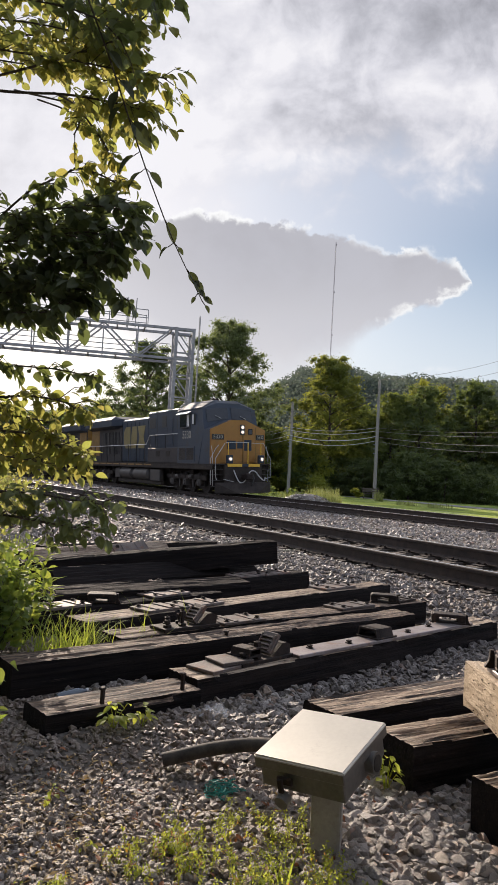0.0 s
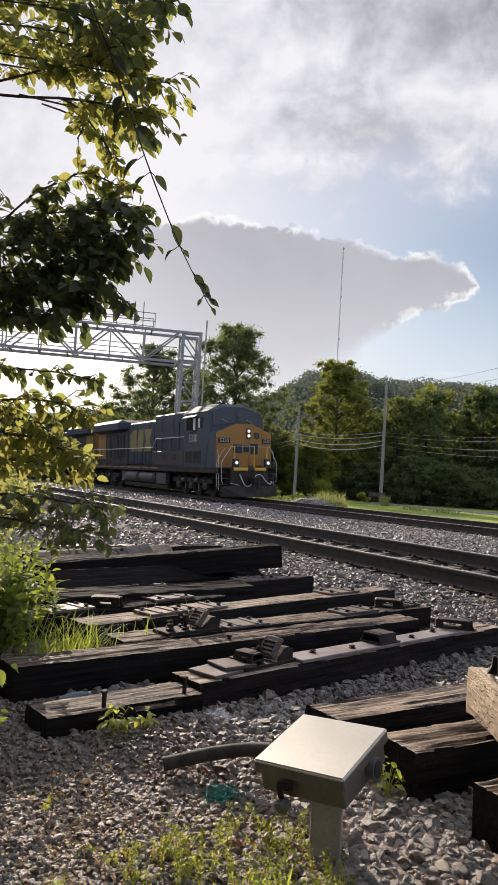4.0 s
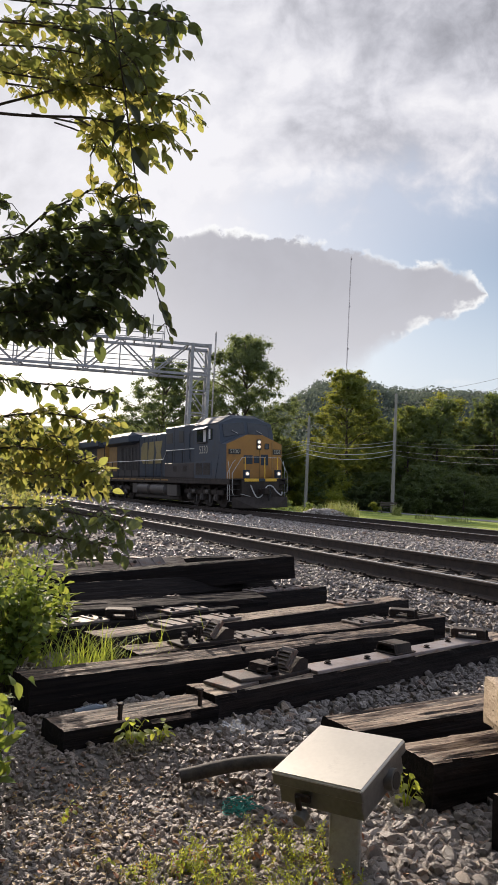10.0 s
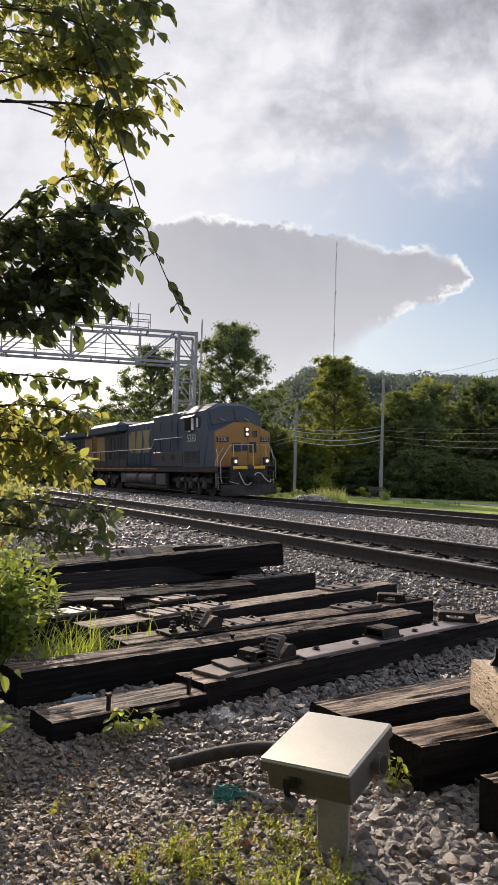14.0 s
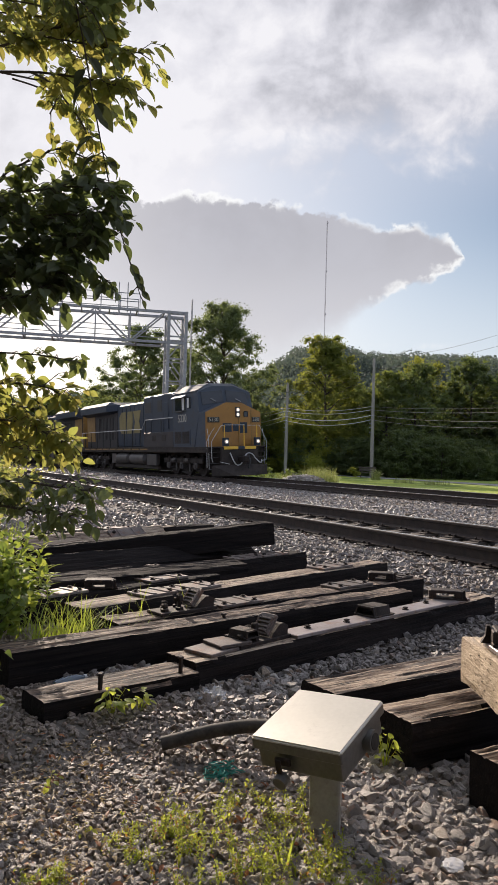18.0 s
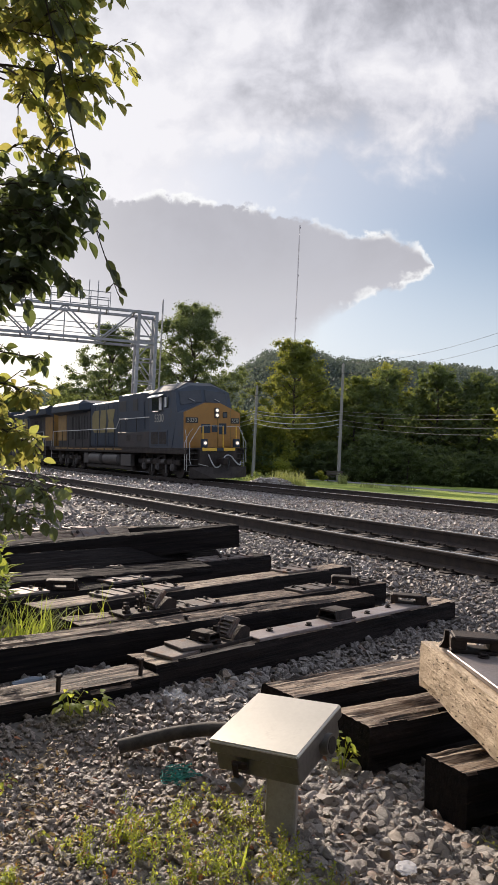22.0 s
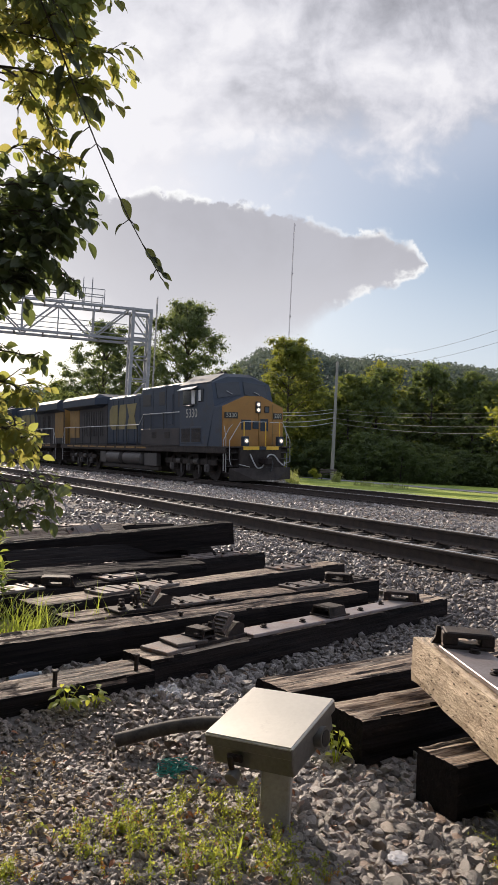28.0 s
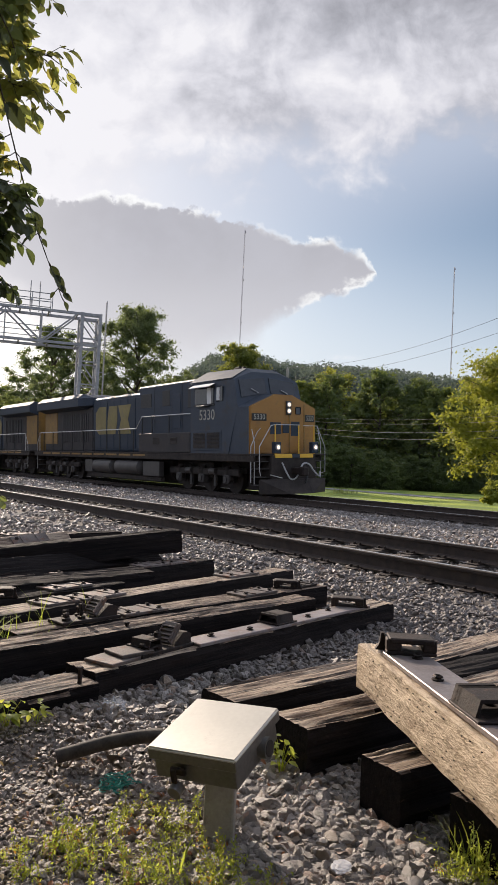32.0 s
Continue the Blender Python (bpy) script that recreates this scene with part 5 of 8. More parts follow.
def rail_brace(key, a, b=0.5, turn=0, z=0.0, size=1.0):
    """A folded brace clip: stacked bent plates with an open mouth."""
    t = thing("rail_brace", "rusty folded steel rail brace on a gauge plate", "rail brace", tie_at(key, a, b) @ pose(0, 0, z, 0, 0, turn) @ Matrix.Scale(size, 4), group="rail braces")
    for i in range(3):
        bm = bmesh.new()
        x = 0.075 + 0.018 * i
        prism(bm, [(-0.08, 0.0), (-0.07, 0.0), (-0.055, 0.05), (0.055, 0.05), (0.07, 0.0), (0.08, 0.0), (0.062, 0.062), (-0.062, 0.062)], "x", x - 0.19, x - 0.178 if i else x - 0.02)
        part("leaf", bm, M["rust"], t)
    bm = bmesh.new()
    box(bm, -0.12, 0.09, -0.085, 0.085, 0, 0.01, 0.003)
    part("foot", bm, M["rust"], t)


def rail_stub(key, a, b=0.5, turn=0, L=0.24, z=0.0):
    """A heavy dark heel block: a cast frame with a slot through it and a lug at one end."""
    t = tagged(new("heel_block"), "dark rusted heel block with a slot through it, on a tie", "heel block", group="heel blocks")
    t.matrix_basis = tie_at(key, a, b) @ pose(0, 0, z, 0, 0, turn)
    h = 0.062
    bm = bmesh.new()
    box(bm, -0.055, 0.055, -L / 2, L / 2, 0, 0.014, 0.003)
    box(bm, -0.055, 0.055, -L / 2, -L / 2 + 0.06, 0.014, h, 0.005)
    box(bm, -0.055, 0.055, L / 2 - 0.055, L / 2, 0.014, h, 0.005)
    box(bm, -0.058, 0.058, -L / 2 + 0.01, L / 2 - 0.01, h - 0.018, h + 0.004, 0.005)
    part("block", bm, M["rust"], t)
    bm = bmesh.new()
    prism(bm, [(-L / 2 - 0.035, 0), (-L / 2, 0), (-L / 2, h + 0.008), (-L / 2 - 0.014, h + 0.008), (-L / 2 - 0.018, 0.03)], "x", -0.045, -0.02)
    part("lug", bm, M["rust"], t)


def gauge_plate(key, a0, a1, b, label, n_bolts=5, w=0.15):
    t = thing("gauge_plate", label, "gauge plate", tie_at(key, (a0 + a1) / 2, b))
    L = a1 - a0
    bm = bmesh.new()
    box(bm, -L / 2, L / 2, -w / 2, w / 2, 0, 0.02, 0.003)
    part("plate", bm, M["gauge_steel"], t)
    for i in range(n_bolts):
        bm = bmesh.new()
        bolt(bm, -L / 2 + L * (i + 0.6) / n_bolts, 0.02 * (-1) ** i, 0.02, 0.018, 0.02)
        part("bolt", bm, M["rust"], t)


gauge_plate("front", 0.735, 2.60, 0.36, "long worn steel gauge plate bolted along a black tie", 6)
tie_plate("front", 0.20, 0.50, 8, 0.22, 0.19, z=0.0, bolts=1, shoulders=False)
tie_plate("front", 0.31, 0.52, -6, 0.20, 0.17, z=0.02, bolts=1, shoulders=False)
rail_brace("front", 0.42, 0.60, 100, z=0.038, size=0.72)
rail_chair("front", 0.53, 0.55, 4, 50)
rail_brace("front", 1.565, 0.40, 0, z=0.022)
rail_stub("front", 2.44, 0.5, 34, z=0.02)
rail_chair("fourth", 0.50, 0.35, 0, 52)
tie_plate("fourth", 0.92, 0.40, 0, 0.36, 0.2, bolts=4)
tie_plate("fourth", 2.08, 0.5, 2, 0.40, 0.19, bolts=4)
rail_stub("fourth", 2.52, 0.6, 40, L=0.2)
tie_plate("fourth", 2.72, 0.6, 5, 0.26, 0.18, mat="rust", bolts=4)
tie_plate("fifth", 0.62, 0.5, 3, 0.28, 0.2, bolts=2)
tie_plate("fifth", 0.98, 0.5, 3, 0.40, 0.2, bolts=4)
tie_plate("fifth", 2.62, 0.6, 0, 0.42, 0.2, bolts=4)
tie_plate("sixth", 0.42, 0.5, 3, 0.36, 0.19, bolts=4)
tie_plate("sixth", 1.35, 0.6, 3, 0.4, 0.2, bolts=4)
rail_stub("sixth", 0.75, 0.5, 50, L=0.2)
tie_plate("seventh", 1.72, 0.5, 0, 0.34, 0.2, bolts=2)
tie_plate("seventh", 2.1, 0.5, 0, 0.38, 0.2, bolts=4)
tie_plate("seventh", 0.55, 0.5, 0, 0.42, 0.2, bolts=4)
tie_plate("board", 0.98, 0.45, 4, 0.36, 0.20, bolts=2)
tie_plate("back", 0.5, 0.5, 0, 0.42, 0.2, bolts=4)
tie_plate("back", 1.1, 0.5, 0, 0.42, 0.2, bolts=4)
# on the bleached timber
gauge_plate("tan", 0.16, 1.60, 0.52, "dark steel gauge plate bolted along the bleached timber", 5, 0.17)
rail_stub("tan", 0.24, 0.62, -12, L=0.20, z=0.02)
rail_brace("tan", 0.98, 0.5, 0, z=0.02)
rail_brace("tan", 1.30, 0.5, 0, z=0.02)


def spike(x, y, z, h=0.06):
    ob = tagged(new("spike"), "rusty spike standing in a half-buried tie", "spike", group="spikes")
    bm = bmesh.new()
    box(bm, -0.008, 0.008, -0.008, 0.008, -0.05, h, 0.002)
    box(bm, -0.013, 0.013, -0.016, 0.012, h, h + 0.012, 0.004)
    ob.data = None
    ob.matrix_basis = pose(x, y, z, 3, 4, 20)
    part("shank", bm, M["rust"], ob)


m_half = tie_at("half", 0.27, 0.15)
spike(m_half.translation.x, m_half.translation.y, m_half.translation.z)
m_half = tie_at("half", 0.70, 0.22)
spike(m_half.translation.x, m_half.translation.y, m_half.translation.z, 0.065)
m_half = tie_at("long", 1.33, 0.3)
spike(m_half.translation.x, m_half.translation.y, m_half.translation.z, 0.012)


# ---- junction box on its post ----
def junction_box():
    t = thing("junction_box", "beige steel junction box with sloping lid on a square post", "junction box",
              pose(-1.958, 1.300, 0.0) @ Euler((radians(13.4), radians(-4.7), radians(26.9)), "XYZ").to_matrix().to_4x4())
    w, l, d = 0.157, 0.155, 0.105
    # body and rim take the darker tone that stands in for shade
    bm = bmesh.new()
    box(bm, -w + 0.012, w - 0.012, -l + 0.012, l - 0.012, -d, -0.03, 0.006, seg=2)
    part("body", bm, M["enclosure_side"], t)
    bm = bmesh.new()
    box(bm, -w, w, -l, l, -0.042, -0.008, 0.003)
    part("lid_rim", bm, M["enclosure_side"], t, "grey rim, darkened as in shade")
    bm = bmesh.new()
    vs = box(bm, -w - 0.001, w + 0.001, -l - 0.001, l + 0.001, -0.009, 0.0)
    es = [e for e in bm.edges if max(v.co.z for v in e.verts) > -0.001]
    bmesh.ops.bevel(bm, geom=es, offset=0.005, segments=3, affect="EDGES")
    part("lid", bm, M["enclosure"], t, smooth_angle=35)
    # hasp and latch on the front, conduit hub on the side
    bm = bmesh.new()
    box(bm, -0.075, -0.02, -l - 0.012, -l, -0.075, -0.052, 0.003)
    box(bm, -0.07, -0.05, -l - 0.02, -l - 0.01, -0.10, -0.055, 0.003)
    part("hasp", bm, M["rust"], t, "dark hasp")
    bm = bmesh.new()
    tube(bm, (-0.058, -l - 0.03, -0.125), (-0.058, -l + 0.0, -0.118), 0.022, n=18)
    part("padlock", bm, M["enclosure_side"], t, "round padlock", smooth_angle=40)
    bm = bmesh.new()
    tube(bm, (w - 0.012, 0.03, -0.068), (w + 0.016, 0.03, -0.068), 0.034, n=18)
    part("conduit_hub", bm, M["enclosure_side"], t, smooth_angle=40)
    bm = bmesh.new()
    tube(bm, (w + 0.014, 0.03, -0.068), (w + 0.018, 0.03, -0.068), 0.026, n=18)
    part("hub_plug", bm, M["black"], t, "dark hub opening", smooth_angle=40)
    inv = t.matrix_basis.inverted()
    bm = bmesh.new()
    box(bm, -0.048, 0.048, -0.048, 0.048, -0.40, -0.085, 0.008, Matrix.Translation((-1.925, 1.315, 0.0)) @ pose(0, 0, 0, 0, 0, 51), seg=2)
    bmesh.ops.transform(bm, matrix=inv, verts=bm.verts)
    part("post", bm, M["post"], t)


junction_box()


def hose():
    t = tagged(new("conduit_hose"), "black ribbed rubber conduit running from the box to the gravel", "hose")
    bm = bmesh.new()
    pts = [(-2.62, 1.04, -0.275), (-2.60, 1.10, -0.262), (-2.54, 1.21, -0.225), (-2.46, 1.33, -0.195), (-2.36, 1.42, -0.18), (-2.22, 1.45, -0.19), (-2.10, 1.43, -0.23), (-2.0, 1.40, -0.34)]
    fine = []
    for i in range(len(pts) - 1):
        for k in range(5):
            fine.append(Vector(pts[i]).lerp(Vector(pts[i + 1]), k / 5))
    fine.append(Vector(pts[-1]))
    for _ in range(4):
        fine = [fine[0]] + [(a + b * 2 + c) / 4 for a, b, c in zip(fine, fine[1:], fine[2:])] + [fine[-1]]
    pipe(bm, fine, 0.026, 12)
    part("tube", bm, M["hose_dusty"], t, smooth_angle=60)


hose()


# ---- litter ----
def film_material(name, col, rough, alpha):
    m = bpy.data.materials.new(name)
    m.use_nodes = True
    N = Nodes(m.node_tree)
    bs = N.add("ShaderNodeBsdfPrincipled", Roughness=rough)
    bs.inputs["Base Color"].default_value = (*col, 1)
    tp = N.add("ShaderNodeBsdfTransparent")
    mx = N.add("ShaderNodeMixShader")
    mx.inputs[0].default_value = alpha
    N.link(tp.outputs[0], mx.inputs[1]), N.link(bs.outputs[0], mx.inputs[2])
    out = N.add("ShaderNodeOutputMaterial")
    N.link(mx.outputs[0], out.inputs[0])
    return m


def crumpled(name, label, cat, x, y, z, r, flat, mat, seed, amp=0.45):
    bm = bmesh.new()
    bmesh.ops.create_icosphere(bm, subdivisions=4, radius=1.0)
    for v in bm.verts:
        d = 1 + amp * noise.noise(v.co * 2.2 + Vector((seed, 0, 0))) + 0.5 * amp * abs(noise.noise(v.co * 5.5 + Vector((0, seed, 0))))
        v.co = Vector((v.co.x * r * d, v.co.y * r * 0.8 * d, max(-0.3 * flat, v.co.z * flat * d)))
    ob = part(name, bm, mat)
    ob.matrix_basis = pose(x, y, z, 0, 0, seed * 40)
    return tagged(ob, label, cat)


crumpled("plastic_bag", "crumpled clear plastic bag lying on the gravel", "plastic bag", -3.032, 1.458, -0.285, 0.055, 0.04, film_material("clear_film", (0.75, 0.76, 0.78), 0.15, 0.32), 1.0, 0.9)
crumpled("plastic_bag", "clear plastic film caught in the gravel", "plastic bag", -2.75, 3.05, -0.29, 0.13, 0.05, film_material("clear_film_grey", (0.6, 0.62, 0.66), 0.12, 0.2), 2.0, 0.7)
crumpled("paper_scrap", "white crumpled paper scrap among the stones", "paper", -1.56, 1.50, -0.310, 0.034, 0.008, film_material("paper_film", (0.66, 0.66, 0.68), 0.35, 0.6), 3.0, 0.35)
crumpled("plastic_bag", "grey plastic scrap at the edge of the bushes", "plastic bag", -3.30, 0.52, -0.31, 0.09, 0.035, film_material("grey_film", (0.5, 0.5, 0.5), 0.3, 0.6), 5.0, 0.6)


def bottle():
    t = thing("plastic_bottle", "dirty blue plastic bottle lying against a tie", "bottle", pose(-3.42, 0.90, -0.245, 0, 84, 102) @ Matrix.Scale(0.72, 4))
    bm = bmesh.new()
    prof = [(-0.11, 0.0), (-0.11, 0.03), (-0.09, 0.034), (0.02, 0.034), (0.05, 0.03), (0.085, 0.014), (0.10, 0.013)]
    rings = []
    for z, r in prof:
        rings.append([bm.verts.new((max(r, 0.001) * math.cos(i * math.pi / 8), max(r, 0.001) * math.sin(i * math.pi / 8), z)) for i in range(16)])
    for a, b in zip(rings, rings[1:]):
        for i in range(16):
            bm.faces.new((a[i], a[(i + 1) % 16], b[(i + 1) % 16], b[i]))
    part("body", bm, film_material("bottle_blue", (0.22, 0.27, 0.33), 0.25, 0.6), t, smooth_angle=50)
    bm = bmesh.new()
    tube(bm, (0, 0, 0.098), (0, 0, 0.115), 0.015, n=12)
    part("cap", bm, M["white_paint"], t)


bottle()


def string_tangle():
    rng = random.Random(3)
    teal = surface("teal_string", (0.02, 0.16, 0.13), (0.05, 0.32, 0.26), 0.6, 30, 90, 0.2)
    t = tagged(new("string_tangle"), "tangle of teal green plastic string on the gravel", "string")
    t.matrix_basis = pose(-2.36, 1.17, -0.30)
    for k in range(14):
        p = Vector((rng.gauss(0, 0.03), rng.gauss(0, 0.03), 0.005))
        d = Vector((rng.gauss(0, 1), rng.gauss(0, 1), 0)).normalized()
        pts = []
        for i in range(16):
            pts.append(p.copy())
            d = (d + Vector((rng.gauss(0, 0.8), rng.gauss(0, 0.8), rng.gauss(0, 0.3))) - p * 14).normalized()
            p = p + d * 0.018
            p.z = min(max(p.z, -0.01), 0.035)
        bm = bmesh.new()
        pipe(bm, pts, 0.002, 4)
        part("strand", bm, teal, t)


string_tangle()


# ---- plants on the ground ----
def leaf_shape(n=4, width=0.3, fold=0.12, droop=0.2):
    """Unit leaf along +x: midrib and two folded edges."""
    v, f = [], []
    for i in range(n + 1):
        s = i / n
        w = width * math.sin(math.pi * min(1, s * 0.92 + 0.06)) ** 0.8 * (1 - 0.35 * s)
        if i == n:
            w = 0.0
        z = -droop * s * s
        v += [(s, -w, z + fold * w), (s, 0, z), (s, w, z + fold * w)]
    for i in range(n):
        a = i * 3
        f += [(a, a + 1, a + 4, a + 3), (a + 1, a + 2, a + 5, a + 4)]
    return np.array(v), np.array(f)


def leaf_frames(d, up):
    """Rotation matrices with x along d and z close to up."""
    d = d / np.linalg.norm(d, axis=1)[:, None]
    y = np.cross(up, d)
    y /= np.linalg.norm(y, axis=1)[:, None] + 1e-9
    z = np.cross(d, y)
    return np.stack([d, y, z], 2)


def leaves(pos, d, up, size, shape):
    v, f = shape
    R = leaf_frames(d, up)
    s = np.asarray(size)
    V = np.einsum("nij,kj->nki", R, v) * s[:, None, None] + pos[:, None, :]
    F = f[None] + (np.arange(len(pos)) * len(v))[:, None, None]
    return V.reshape(-1, 3), F.reshape(-1, f.shape[1])


def blades(rng, base, n, spread, length, width, lean=0.5, seg=5):
    """Arching grass blades round a base point."""
    V, F = [], []
    k = 0
    for i in range(n):
        a = rng.uniform(0, 2 * math.pi)
        r = spread * math.sqrt(rng.uniform(0, 1))
        p = np.array([base[0] + r * math.cos(a), base[1] + r * math.sin(a), base[2]])
        az = rng.uniform(0, 2 * math.pi)
        L = length * rng.uniform(0.5, 1.25)
        bend = lean * rng.uniform(0.4, 1.5)
        side = np.array([-math.sin(az), math.cos(az), 0])
        tilt = rng.uniform(0.0, 0.35)
        for s in range(seg + 1):
            q = s / seg
            ang = tilt + bend * q
            w = width * (1 - q) ** 0.6 * 0.5
            for sg in (-1, 1):
                V.append(p + side * w * sg)
            p = p + L / seg * np.array([math.cos(az) * math.sin(ang), math.sin(az) * math.sin(ang), math.cos(ang)])
        for s in range(seg):
            b = k + 2 * s
            F.append((b, b + 1, b + 3, b + 2))
        k += 2 * (seg + 1)
    return np.array(V), np.array(F)


def joined(rows):
    vs, fs, k = [], [], 0
    for v, f in rows:
        vs.append(v), fs.append(f + k)
        k += len(v)
    return np.concatenate(vs), np.concatenate(fs)


def weed_patch(name, label, cx, cy, rx, ry, n, seed, h=0.13, turn=0.0, mat="weed"):
    """Low feathery weeds: thin leaning stems with many tiny leaflets."""
    rng = np.random.default_rng(seed)
    t = thing(name, label, "weeds", pose(cx, cy, float(ground_z(cx, cy)), 0, 0, turn), kind="stuff")
    bm = bmesh.new()
    pos, dr = [], []
    for i in range(n):
        a, r = rng.uniform(0, 2 * math.pi), math.sqrt(rng.uniform(0, 1))
        x, y = rx * r * math.cos(a), ry * r * math.sin(a)
        H = h * 1.15 * rng.uniform(0.35, 1.2) * (1.1 - 0.5 * r)
        lean = rng.normal(0, 0.50, 2)
        pts = [np.array([x + lean[0] * H * q * q, y + lean[1] * H * q * q, H * q]) for q in (0, 0.35, 0.7, 1.0)]
        pipe(bm, pts, 0.0016, 3, 0.0006)
        m = int(14 + H * 300)
        for k in range(m):
            q = rng.uniform(0.12, 1.0)
            p = np.array([x + lean[0] * H * q * q, y + lean[1] * H * q * q, H * q])
            pos.append(p + rng.normal(0, 0.006, 3))
            dr.append(rng.normal(0, 1, 3) + np.array([0, 0, 0.4]))
    pos, dr = np.array(pos), np.array(dr)
    part("stems", bm, M["weed"], t)
    up = rng.normal(0, 0.4, pos.shape) + np.array([0, 0, 1])
    sz = rng.uniform(0.005, 0.013, len(pos))
    clump = np.sin(pos[:, 0] * 31 + seed) + np.sin(pos[:, 1] * 37 + 2 * seed) + rng.normal(0, 0.5, len(pos))
    for nm, k, mt in (("leaflets", clump < 1.5, mat), ("dry_leaflets", clump >= 1.5, "weed_dry")):
        v, f = leaves(pos[k], dr[k], up[k], sz[k], leaf_shape(2, 0.34))
        from_arrays(nm, v, f, M[mt], t)
    return t


weed_patch("weed_patch", "feathery yellow-green weeds growing in the gravel by the box", -1.92, 0.98, 0.33, 0.20, 62, 1, 0.13, 57)
weed_patch("weed_patch", "sparse yellow-green weeds in front of the box post", -1.72, 1.16, 0.19, 0.12, 40, 2, 0.10, 57)
weed_patch("weed_patch", "low weeds with dry tips among the gravel", -2.06, 1.18, 0.18, 0.1, 26, 3, 0.10, 57)
weed_patch("weed_patch", "small weeds at the edge of the gravel", -2.05, 0.80, 0.16, 0.10, 32, 4, 0.08, 57)
weed_patch("weed_patch", "small weeds at the edge of the gravel", -1.95, 0.47, 0.10, 0.08, 24, 6, 0.06, 57)
weed_patch("weed_patch", "weeds growing beside a ribbed tie end", -1.33, 1.80, 0.09, 0.06, 30, 5, 0.13, 57)


def grass_tuft(label, x, y, n, spread, length, width, lean, seed, mat="grass"):
    t = thing("grass_tuft", label, "grass", pose(x, y, float(ground_z(x, y))), kind="stuff")
    v, f = blades(np.random.default_rng(seed), (0, 0, 0), n, spread, length, width, lean)
    from_arrays("blades", v, f, M[mat], t)


grass_tuft("bright green grass tuft growing between the ties", -4.02, 1.00, 170, 0.17, 0.33, 0.008, 1.2, 1)
grass_tuft("bright green grass tuft growing between the ties", -3.96, 1.22, 80, 0.12, 0.28, 0.008, 1.4, 2)
grass_tuft("long arching grass stems over the ties", -4.10, 1.55, 16, 0.15, 0.42, 0.006, 1.2, 3)
grass_tuft("long arching grass stems over the ties", -4.15, 1.85, 10, 0.12, 0.40, 0.006, 1.3, 4)
grass_tuft("tall grass at the edge of the bushes", -4.6, 0.80, 60, 0.25, 0.22, 0.009, 1.0, 5)
grass_tuft("tall green grass behind the ties", -8.3, 1.35, 110, 0.35, 0.28, 0.012, 1.0, 6)
grass_tuft("tall green grass behind the ties", -9.4, 1.5, 130, 0.5, 0.32, 0.012, 1.0, 7)
grass_tuft("small grass blades beside a ribbed tie end", -1.36, 1.84, 22, 0.06, 0.22, 0.006, 0.8, 8)
grass_tuft("broad grass blade standing in the weeds", -1.83, 1.10, 5, 0.03, 0.10, 0.012, 0.3, 9)


def sprig(label, x, y, seed, n=26, h=0.10, r=0.07, size=0.035, mat="weed"):
    rng = np.random.default_rng(seed)
    t = thing("seedling", label, "seedling", pose(x, y, float(ground_z(x, y))), group="seedlings")
    pos, dr = [], []
    for i in range(n):
        a = rng.uniform(0, 6.28)
        q = np.array([r * rng.uniform(0.2, 1) * math.cos(a), r * rng.uniform(0.2, 1) * math.sin(a), h * rng.uniform(0.4, 1)])
        if i % 3 == 0:
            bm = bmesh.new()
            pipe(bm, [(0, 0, -0.01), q * np.array([0.4, 0.4, 0.6]), q], 0.002, 4, 0.001)
            part("stem", bm, M[mat], t)
        pos.append(q), dr.append(np.array([math.cos(a), math.sin(a), -0.2]) + rng.normal(0, 0.3, 3))
    sh = leaf_shape(4, 0.36, 0.15, 0.3)
    for i, (p, d) in enumerate(zip(pos, dr)):
        v, f = leaves(p[None], d[None], np.array([[0.2, 0, 1.0]]), [size * rng.uniform(0.6, 1.2)], sh)
        from_arrays("leaf", v, f, M[mat], t)


sprig("yellow-green seedling standing in the gravel", -2.980, 0.961, 1, 24, 0.11, 0.06, 0.045)
sprig("yellow-green seedling standing in the gravel", -2.988, 1.089, 2, 16, 0.09, 0.05, 0.035)
sprig("bright green seedling beside the junction box", -2.16, 1.745, 3, 30, 0.16, 0.05, 0.036)
sprig("small seedling with yellowing leaves in the gravel", -2.55, 0.60, 4, 8, 0.05, 0.05, 0.025)
sprig("small seedling with yellowing leaves in the gravel", -2.2, 0.62, 6, 8, 0.04, 0.05, 0.02)


